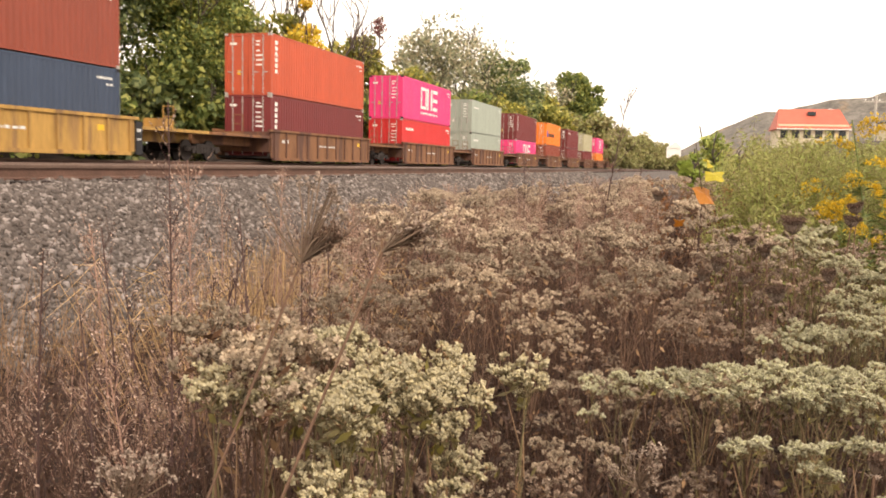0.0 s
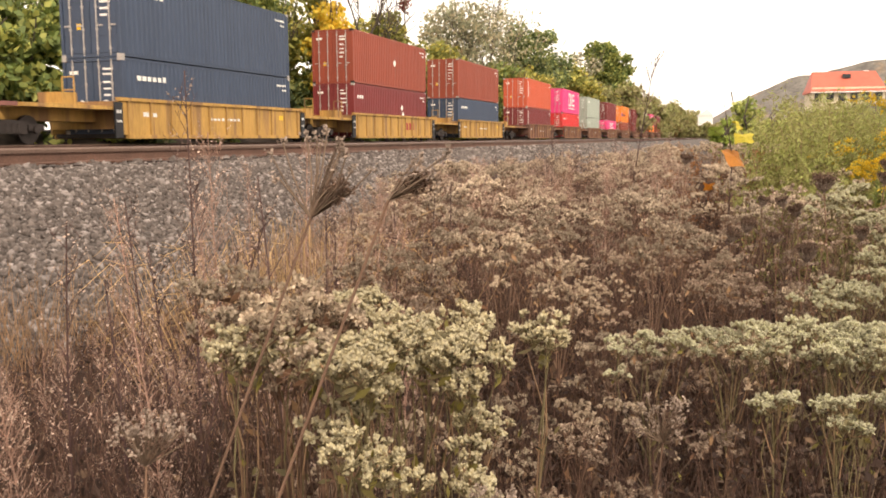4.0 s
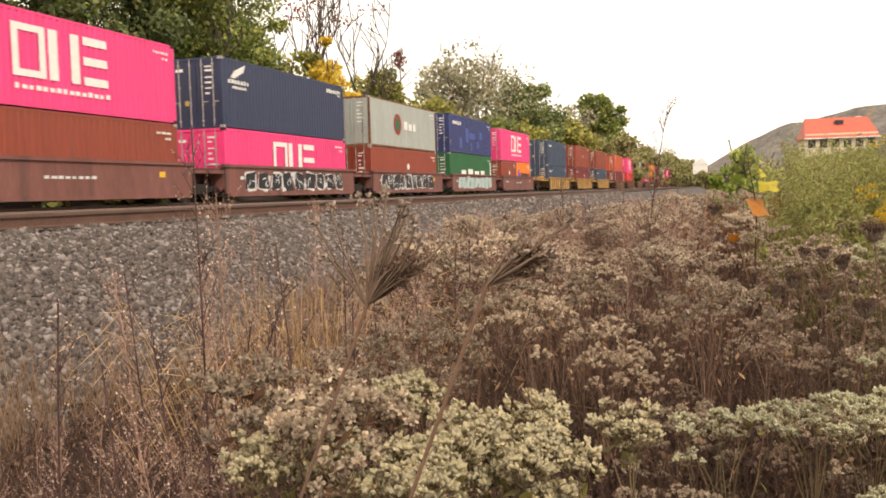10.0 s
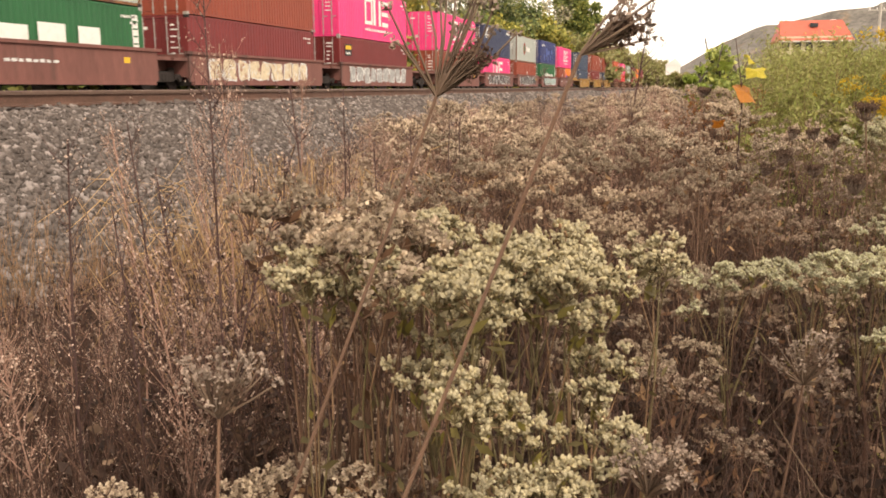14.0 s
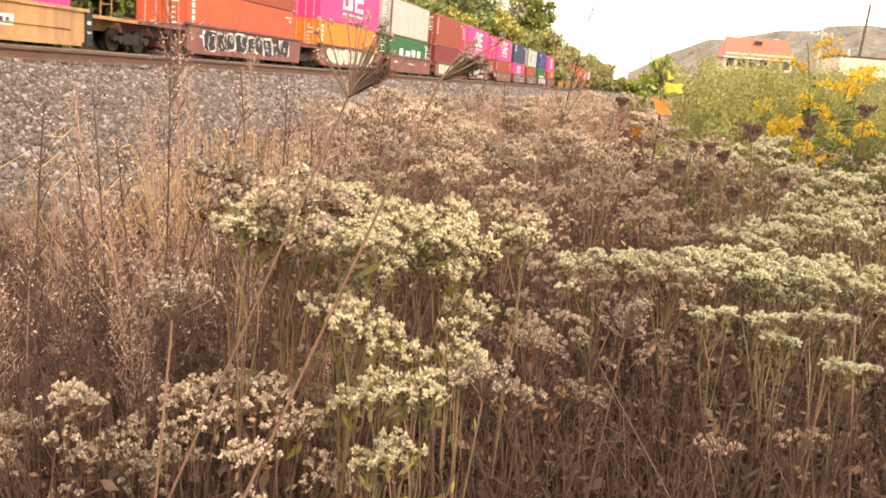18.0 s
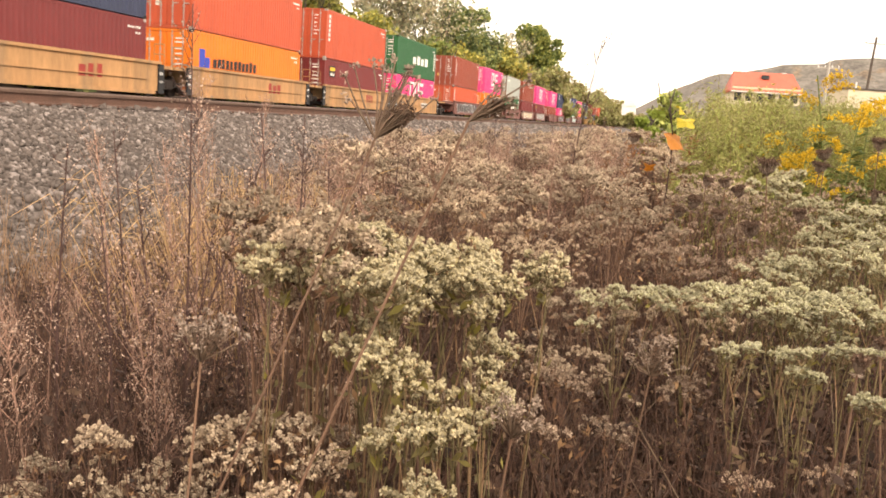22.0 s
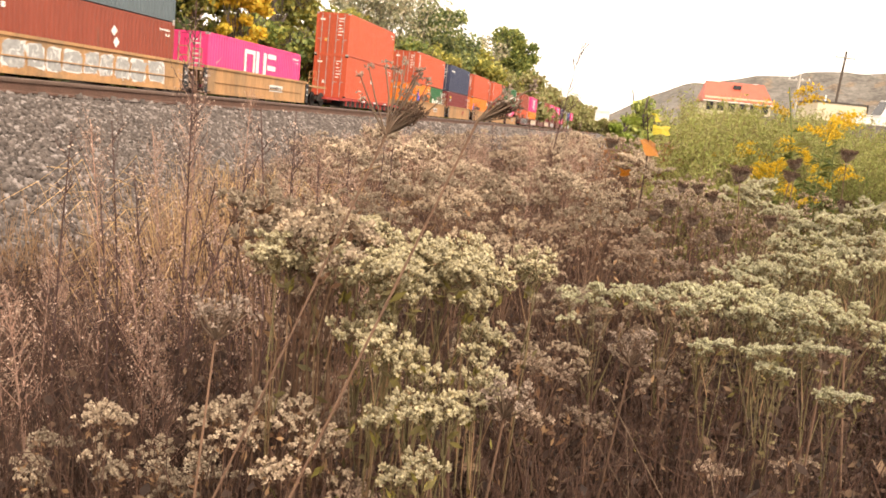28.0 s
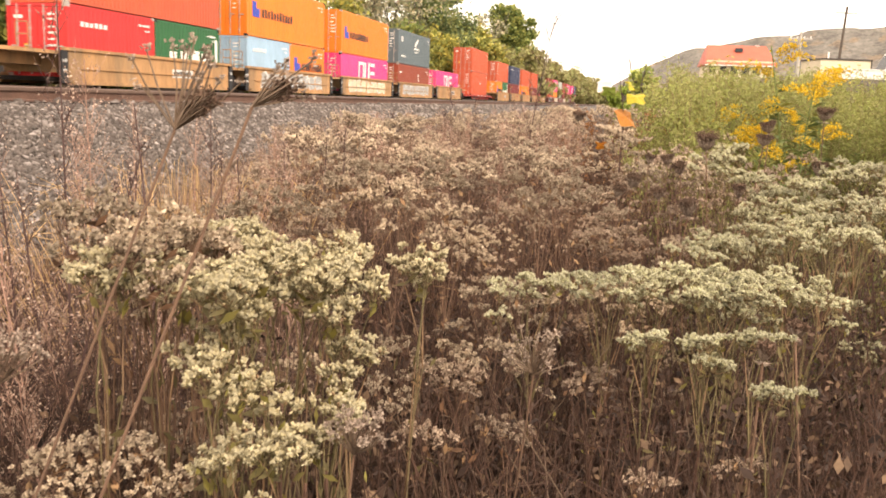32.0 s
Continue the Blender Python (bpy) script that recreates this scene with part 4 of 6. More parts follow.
def branches(rng, h, spread, levels, r0, lean=0.0):
    """Limbs of a tree as polylines with radii, and the ends where leaves grow."""
    lines, ends = [], []

    def grow(p, d, length, r, level):
        pts, rad = [p], [r]
        for k in range(3):
            d = (d + Vector((rng.uniform(-1, 1), rng.uniform(-1, 1), rng.uniform(-0.2, 0.5))) * 0.22).normalized()
            p = p + d * length / 3
            pts.append(p)
            rad.append(r * (1 - 0.2 * (k + 1)))
            if level > 0 and (k > 0 or level < levels):
                for _ in range(2 if level > 1 else 1):
                    side = Vector((rng.uniform(-1, 1), rng.uniform(-1, 1), rng.uniform(-0.1, 0.8))).normalized()
                    grow(p, (d * 0.55 + side * spread).normalized(), length * rng.uniform(0.5, 0.75), rad[-1] * 0.6, level - 1)
        lines.append((pts, rad))
        if level <= 1:
            ends.extend(pts[1:])

    grow(Vector((0, 0, -0.3)), Vector((lean, 0, 1)).normalized(), h * 0.62, r0, levels)
    return lines, ends


def tree(name, label, at, h, leaf, density, size, R, seed=1, low=0.15, clumps=46, r0=0.2, levels=3, category="tree", spread=0.85, rmin=0.03):
    """A tree h metres high: trunk, limbs and a crown, R metres wide from the trunk, of single leaves in uneven clumps with gaps."""
    r = random.Random(seed)
    rng = np.random.default_rng(seed)
    t = thing(name, label, category, pose(*at, 0, 0, r.uniform(0, 360)))
    lines, ends = branches(r, h, spread, levels, r0)
    top = max(p.z for p in ends)
    wide = max(math.hypot(p.x, p.y) for p in ends)
    kz, kx = (h * 0.97) / top, min(1.0, R * 0.95 / wide)
    s = Soup()
    for pts, rad in lines:
        s.tube([(p.x * kx, p.y * kx, p.z * kz) for p in pts], [max(q, rmin) for q in rad], 6 if rad[0] > 0.1 else 3, caps=False)
    part("trunk", s, M["bark"], t)
    if density > 0:
        d = rng.normal(size=(clumps, 3))
        d /= np.linalg.norm(d, axis=1, keepdims=True)
        rz = h * (1 - low) / 2
        c = d * rng.uniform(0.3, 0.84, (clumps, 1)) * np.array([R, R, rz]) + (0, 0, h * low + rz)
        rad = rng.uniform(0.20, 0.42, clumps) * min(R, rz)
        i = rng.integers(0, clumps, density)
        q = rng.normal(size=(density, 3))
        q /= np.linalg.norm(q, axis=1, keepdims=True)
        p = c[i] + q * (rng.random((density, 1)) ** 0.45) * rad[i][:, None] * np.array([1.0, 1.0, 0.75])
        v, f = flakes(rng, p, size, 1.5, -0.2)
        part("crown", arrays_mesh("crown", v, f, M[leaf]), None, t)
    return t


def make_trees():
    T = tree
    for i, (az, r, h, d, R) in enumerate(((32.4, 53, 19.5, 13000, 5.0), (37.5, 49, 19, 11000, 4.8), (43.5, 46, 19, 9000, 4.8), (50, 44, 18, 7000, 4.8), (29.9, 60, 15.5, 7500, 3.4))):
        T("maple_tree", "tall dense dark green maple behind the tracks", polar(az, r), h, "tdark" if i % 2 else "tgreen", int(d * 2.5), 0.172, R, 20 + i, 0.06, 80)
    T("broadleaf_tree", "mid-height olive green tree behind the tracks", polar(27.0, 62), 11.0, "tolive", 6200, 0.26, 3.4, 31, 0.05)
    T("dead_tree", "bare dead tree with a few dull red leaves", polar(25.3, 72), 17.2, "tred", 150, 0.2, 5.0, 33, 0.72, 9, 0.42, rmin=0.042)
    T("dead_tree", "bare dead tree with a few dull red leaves", polar(22.8, 74), 17.0, "tred", 120, 0.2, 5.0, 38, 0.72, 8, 0.42, rmin=0.042)
    T("yellow_tree", "yellow-leaved autumn tree behind the tracks", polar(24.4, 60), 12.6, "tyellow", 5200, 0.22, 2.1, 34, 0.05)
    T("broadleaf_tree", "yellow-green tree behind the tracks", polar(21.5, 76), 12.0, "tolive", 6000, 0.28, 3.4, 35, 0.04)
    T("broadleaf_tree", "yellow-green tree behind the tracks", polar(18.7, 84), 10.0, "tolive", 6000, 0.30, 4.0, 36, 0.04)
    T("broadleaf_tree", "thin-leaved grey-green tree in autumn", polar(17.2, 104), 18.0, "tgrey", 3600, 0.30, 5.2, 37, 0.2, 60)
    T("broadleaf_tree", "thin-leaved grey-green tree in autumn", polar(15.1, 110), 18.8, "tgrey", 1900, 0.28, 4.6, 41, 0.25, 50)
    T("bare_tree", "grey tree nearly bare of leaves", polar(13.5, 118), 18.2, "tgrey", 420, 0.28, 5.0, 42, 0.4, 30)
    T("broadleaf_tree", "round dark green tree behind the tracks", polar(13.0, 135), 17.0, "tdark", 7500, 0.40, 6.2, 43, 0.08)
    T("broadleaf_tree", "dark green tree behind the tracks", polar(11.6, 150), 17.2, "tdark", 7000, 0.42, 6.2, 44, 0.08)
    T("bare_tree", "grey tree nearly bare of leaves", polar(9.4, 190), 19.0, "tgrey", 700, 0.4, 6.0, 45, 0.4, 20)
    T("broadleaf_tree", "olive tree in the far tree line", polar(10.2, 172), 15.0, "tolive", 6000, 0.5, 6.5, 46, 0.06)
    T("broadleaf_tree", "round green tree standing out of the far tree line", polar(7.75, 226), 25.0, "tgreen", 9000, 0.55, 7.6, 47, 0.14, 60, 0.35)
    for i, (az, d, h, leaf) in enumerate(((16.2, 96, 9.5, "tolive"), (14.4, 108, 10.5, "tgreen"), (12.4, 122, 11.0, "tolive"), (9.0, 180, 12.5, "tolive"), (8.2, 205, 13.0, "thedge"), (6.9, 215, 12.5, "tolive"), (10.9, 140, 11.0, "tgreen"), (24.0, 64, 7.5, "tgreen"), (20.0, 72, 7.5, "tgreen"))):
        T("broadleaf_tree", "leafy tree in the line behind the tracks", polar(az, d), h, leaf, 4200, 0.22 + d * 0.0014, h * 0.42, 140 + i, 0.0, 46)
    r = random.Random(4)
    for i in range(30):
        az = 53 - 45 * (i / 29) ** 0.75
        d = (27.5 + r.uniform(0, 3)) / math.sin(radians(max(az, 4)))
        h = r.uniform(4.0, 6.5)
        T("shrub", "dense leafy shrub in the hedge behind the tracks", polar(az, d), h, r.choice(("tgreen", "tolive", "tgreen", "tdark")), 2600 if d < 130 else 1500, 0.24 + d * 0.0012, 2.6, 60 + i, -0.1, 30, 0.08, 2, "shrub")
    for i in range(10):
        az = 6.5 - 0.52 * i
        d = 200 + 26 * i
        el = 3.9 - 0.24 * i + r.uniform(-0.15, 0.15)
        T("shrub", "tan and green shrub in the far hedge along the railway", polar(az, d), d * math.tan(radians(el)), "thedge", 2600, 0.62, 6.0, 90 + i, -0.1, 30, 0.2, 2, "shrub")
    for i, (az, d, h, leaf, R) in enumerate(((1.9, 240, 5.6, "thedge", 3.4), (0.9, 230, 5.2, "thedge", 3.2), (2.8, 235, 6.0, "thedge", 3.2), (-0.4, 36, 3.3, "tbush", 0.9), (-1.5, 38, 2.8, "tbush", 0.8), (0.7, 34, 2.35, "gleaf", 0.5), (-2.0, 33, 2.3, "tbush", 0.5), (-25, 66, 8.0, "tgreen", 3.5), (-20.6, 85, 9.0, "thedge", 2.6))):
        T("shrub", "green leafy shrub beside the overgrown field", polar(az, d), h, leaf, 1300 if d < 50 else 2200, 0.13 if d < 50 else 0.3 if d < 100 else 0.6, R, 110 + i, 0.0, 34, 0.05, 2, "shrub")


def make_signal():
    """A dark snag of vine standing over the trees."""
    x, y, z = polar(20.12, 88)
    t = thing("vine_covered_pole", "thin bare pole topped with a dark knot of vine", "pole", pose(x, y, z))
    part("pole", Soup().tube([(0, 0, -0.2), (0.05, 0, 6), (0, 0, 12.2)], [0.12, 0.1, 0.06], 6), M["bark"], t)
    rng = np.random.default_rng(8)
    c = rng.normal(size=(160, 3)) * (0.26, 0.26, 0.42) + (0, 0, 12.3)
    v, f = flakes(rng, c, 0.22)
    part("vine_knot", arrays_mesh("vine_knot", v, f, M["tred"]), None, t)


def make_hill():
    az = [14, 8, 4, 1.5, 0, -1.05, -2.5, -4, -6, -7.2, -9.7, -12, -15, -17, -21, -26, -34, -48, -70]
    el = [0.3, 0.4, 0.6, 1.1, 2.0, 2.68, 3.2, 3.64, 4.1, 4.25, 4.76, 4.9, 5.1, 5.4, 5.5, 5.2, 4.6, 3.8, 2.5]
    s = Soup()
    n, rows = 150, 14
    for i in range(n):
        a = 14 - 84 * i / (n - 1)
        e = float(np.interp(-a, [-q for q in az], el))
        for k in range(rows):
            u = k / (rows - 1)
            d = 1480 + 320 * u
            top = 1800 * math.tan(radians(e * 0.97))
            z = -4 + (top + 5.5) * (u ** 1.25)
            z += (8 * noise.noise((a * 0.5, u * 3, 1.0)) + 3.0 * noise.noise((a * 3.0, u * 4, 4.0)) + 1.4 * noise.noise((a * 11, u * 3, 7.0))) * u
            s.v.append((-math.sin(radians(a)) * d, math.cos(radians(a)) * d, z))
    s.f = [(i * rows + k, i * rows + k + 1, (i + 1) * rows + k + 1, (i + 1) * rows + k) for i in range(n - 1) for k in range(rows - 1)]
    thing("backdrop", "long wooded ridge in hazy autumn colours", "hill", kind="structure", data=s.mesh("backdrop", M["hill"], True))


def make_house():
    x, y, _ = polar(-5.9, 160)
    g = ground_z(x, y)
    hs = thing("house", "cream house with a large red tin roof and skylight", "house", pose(x, y, g, 0, 0, 4))
    # the long roof slope faces the camera
    part("wall", Soup().box(-5.3, 5.3, -4.0, 4.0, -0.5, 3.4), M["wallc"], hs)
    rf = Soup()
    rf.add([(-4.9, -0.3, 6.05), (4.5, -0.3, 6.05), (5.6, -4.5, 2.75), (-5.6, -4.5, 2.75), (-4.9, 0.3, 6.05), (4.5, 0.3, 6.05), (5.6, 4.5, 2.75), (-5.6, 4.5, 2.75),
            (-5.6, -4.5, 2.6), (5.6, -4.5, 2.6), (5.6, 4.5, 2.6), (-5.6, 4.5, 2.6)],
           [(3, 2, 1, 0), (4, 5, 6, 7), (0, 1, 5, 4), (2, 6, 5, 1), (3, 0, 4, 7), (8, 9, 2, 3), (9, 10, 6, 2), (10, 11, 7, 6), (11, 8, 3, 7), (8, 11, 10, 9)])
    roof = part("roof", rf, M["roof"], hs)
    for k in range(24):
        xx = -5.45 + 10.9 * k / 23
        f = (xx + 5.6) / 11.2
        xt = -4.9 + 9.4 * f
        part("roof_seam", Soup().add([(xx - 0.03, -4.5, 2.80), (xx + 0.03, -4.5, 2.80), (xt + 0.03, -0.3, 6.10), (xt - 0.03, -0.3, 6.10), (xx, -4.5, 2.74), (xt, -0.3, 6.04)],
                                     [(0, 1, 2, 3), (1, 4, 5, 2), (4, 0, 3, 5), (0, 4, 1), (3, 2, 5)]), M["roof"], roof)
    part("skylight", Soup().box(-0.6, 0.6, -2.0, -1.2, 4.95, 5.55), M["glassd"], roof, "small dark skylight")
    part("gutter", Soup().tube([(-5.6, -4.55, 2.62), (5.6, -4.55, 2.62)], 0.09, 6), M["wallw"], hs, "white gutter")
    for k in range(6):
        xx = -4.4 + 1.75 * k
        w = part("window", Soup().box(xx - 0.55, xx + 0.55, -4.04, -4.0, 1.2, 2.5), M["trimd"], hs)
        part("pane", Soup().box(xx - 0.46, xx + 0.46, -4.052, -4.042, 1.28, 2.42), M["glassd"], w)
    part("chimney", Soup().box(3.0, 3.7, 0.6, 1.3, 4.5, 6.2), M["wallw"], hs)


def make_poles():
    for az, d, h, lean, name in ((-9.35, 110, 9.0, 0.5, "utility_pole"), (-11.45, 120, 12.4, 3.0, "utility_pole")):
        x, y, z = polar(az, d)
        z = ground_z(x, y)
        top = 1.5 + d * math.tan(radians(4.5 if h < 10 else 5.9)) - z
        p = thing(name, "weathered timber utility pole with a cross-arm", "utility pole", pose(x, y, z, 0, lean, 0))
        part("pole", Soup().tube([(0, 0, -0.4), (0, 0, top)], [0.19, 0.13], 8), M["polem"] if h < 10 else M["bark"], p)
        part("cross_arm", Soup().box(-1.2, 1.2, -0.06, 0.06, top - 0.85, top - 0.7), M["polem"], p)
        for k in range(4):
            xx = -1.05 + 0.7 * k
            part("insulator", Soup().tube([(xx, 0, top - 0.7), (xx, 0, top - 0.5)], 0.05, 6), M["wallw"], p)


def make_yard():
    # pale flat-roofed building
    x, y, _ = polar(-11.8, 112)
    g = ground_z(x, y)
    b = thing("flat_building", "pale cream flat-roofed building with dark trim", "building", pose(x, y, g, 0, 0, 12))
    top = 1.5 + 112 * math.tan(radians(2.92)) - g
    part("wall", Soup().box(-2.8, 2.8, -0.5, 5, -0.5, top), M["wallc"], b)
    part("roof_edge", Soup().box(-2.9, 2.9, -0.62, 5.1, top, top + 0.14), M["trimd"], b)
    part("corner_post", Soup().box(2.8, 2.9, -0.6, -0.45, -0.5, top), M["trimd"], b)
    part("vent_pipe", Soup().tube([(-1.4, 1, top), (-1.4, 1, top + 0.9)], 0.09, 6), M["wallw"], b)
    part("door", Soup().box(-0.5, 0.5, -0.54, -0.5, -0.2, 0.9), M["trimd"], b)
    # low white wall beyond the goldenrod
    x, y, _ = polar(-14.2, 92)
    g = ground_z(x, y)
    w = thing("low_wall", "low white painted wall behind the goldenrod", "wall", pose(x, y, g, 0, 0, 14))
    part("wall", Soup().box(-4.4, 3.2, -0.15, 0.15, -0.5, 0.75), M["wallw"], w)
    part("coping", Soup().box(-4.5, 3.3, -0.22, 0.22, 0.75, 0.85), M["wallw"], w)
    # white coach with a dark windscreen
    x, y, _ = polar(-16.2, 108)
    g = ground_z(x, y)
    c = thing("coach", "parked white coach with a dark raked windscreen", "coach", pose(x, y, g, 0, 0, -78))
    prof = [(-1.2, 0.45), (1.2, 0.45), (1.25, 2.3), (1.0, 2.95), (-1.0, 2.95), (-1.25, 2.3)]
    body = Soup().prism(prof, -4.5, 4.2)
    body.add([(-1.2, -4.5, 0.45), (1.2, -4.5, 0.45), (1.2, -5.3, 0.6), (-1.2, -5.3, 0.6), (1.2, -5.25, 1.3), (-1.2, -5.25, 1.3), (1.0, -4.5, 2.9), (-1.0, -4.5, 2.9)],
             [(0, 1, 2, 3), (3, 2, 4, 5), (0, 3, 5, 7), (1, 6, 4, 2)])
    part("body", body, M["wallw"], c)
    part("windscreen", Soup().add([(-1.1, -5.26, 1.35), (1.1, -5.26, 1.35), (0.95, -4.53, 2.85), (-0.95, -4.53, 2.85)], [(0, 1, 2, 3)]), M["glassd"], c)
    for sx in (-1, 1):
        part("side_window", Soup().box(sx * 1.26 - 0.01, sx * 1.26 + 0.01, -4.2, 3.6, 1.5, 2.2), M["glassd"], c)
        for yy in (-3.4, 2.6):
            wh = part("wheel", Soup().disc((sx * 1.08, yy, 0.48), (1, 0, 0), 0.48, 0.28, 16), M["blackm"], c)
            part("hub", Soup().disc((sx * 1.23, yy, 0.48), (1, 0, 0), 0.22, 0.03, 12), M["galv"], wh)
    # white shed at the end of the line of sight
    x, y, _ = polar(1.72, 300)
    sh = thing("shed", "small white shed far down the line", "shed", pose(x, y, 0, 0, 0, 0))
    part("wall", Soup().box(-2.2, 2.2, -2, 2, -0.5, 8.3), M["wallw"], sh)
    part("roof", Soup().prism([(-2.6, 8.3), (2.6, 8.3), (0.6, 10.4)], -2.2, 2.2), M["wallw"], sh)


make_hill()
make_trees()
make_signal()
make_house()
make_poles()
make_yard()

# ---- plants round the camera ----
def strips(rng, a, b, w):
    """Thin three-sided spikes from points a to points b (n, 3), w thick at the foot. Returns vertices and faces of three corners."""
    n = len(a)
    d = b - a
    p = np.cross(d, rng.normal(size=(n, 3)))
    p /= np.linalg.norm(p, axis=1, keepdims=True) + 1e-9
    q = np.cross(d, p)
    q /= np.linalg.norm(q, axis=1, keepdims=True) + 1e-9
    w = np.broadcast_to(np.asarray(w, float).reshape(-1, 1), (n, 1)) * 0.5
    foot = [a + p * w, a - 0.5 * p * w + 0.87 * q * w, a - 0.5 * p * w - 0.87 * q * w]
    tip = [b + 0.4 * p * w, b - 0.4 * (0.5 * p - 0.87 * q) * w, b - 0.4 * (0.5 * p + 0.87 * q) * w]
    v = np.stack(foot + tip, 1).reshape(-1, 3)
    k = 6 * np.arange(n)[:, None, None]
    f = np.array([[0, 1, 4], [0, 4, 3], [1, 2, 5], [1, 5, 4], [2, 0, 3], [2, 3, 5]])[None] + k
    return v, f.reshape(-1, 3)


def tufts(rng, centres, up, size, k=7):
    """Fuzzy little flower heads: k petals fanning out of every centre. up: the way each one opens."""
    n = len(centres)
    c = np.repeat(centres, k, 0)
    u = np.repeat(up, k, 0)
    d = u * 0.55 + rng.normal(size=(n * k, 3)) * 0.62
    d /= np.linalg.norm(d, axis=1, keepdims=True) + 1e-9
    s = size * rng.uniform(0.65, 1.2, (n * k, 1))
    side = np.cross(d, rng.normal(size=(n * k, 3)))
    side /= np.linalg.norm(side, axis=1, keepdims=True) + 1e-9
    v = np.stack([c - d * s * 0.15, c + d * s * 0.7 + side * s * 0.30, c + d * s, c + d * s * 0.7 - side * s * 0.30], 1).reshape(-1, 3)
    return v, np.arange(4 * n * k).reshape(-1, 4)


def curved(rng, foot, top, bow, w0, w1, seg=5):
    """A bowed stem as points and radii."""
    foot, top = np.asarray(foot, float), np.asarray(top, float)
    side = np.append(rng.normal(size=2), 0) * bow
    t = np.linspace(0, 1, seg + 1)[:, None]
    pts = foot + (top - foot) * t + side * np.sin(np.pi * t)
    return [tuple(p) for p in pts], [w0 + (w1 - w0) * float(q) for q in t[:, 0]]


def merge(*vf):
    vs, fs, k = [], [], 0
    for v, f in vf:
        vs.append(v), fs.append(f + k)
        k += len(v)
    return np.concatenate(vs), np.concatenate(fs)


def buds(rng, centres, up, size):
    """Plump oblong flower heads with two pointed ends, six corners each. up: the way each one points."""
    n = len(centres)
    d = up + rng.normal(size=(n, 3)) * 0.28
    d /= np.linalg.norm(d, axis=1, keepdims=True) + 1e-9
    p = np.cross(d, rng.normal(size=(n, 3)))
    p /= np.linalg.norm(p, axis=1, keepdims=True) + 1e-9
    q = np.cross(d, p)
    s = size * rng.uniform(0.75, 1.25, (n, 1))
    w = s * rng.uniform(0.42, 0.62, (n, 1))
    belt = centres + d * s * 0.35
    v = np.stack([centres - d * s * 0.75, belt + p * w, belt + q * w, belt - p * w, belt - q * w, centres + d * s * 0.95], 1).reshape(-1, 3)
    f = np.array([[0, 2, 1], [0, 3, 2], [0, 4, 3], [0, 1, 4], [5, 1, 2], [5, 2, 3], [5, 3, 4], [5, 4, 1]])[None] + 6 * np.arange(n)[:, None, None]
    return v, f.reshape(-1, 3)


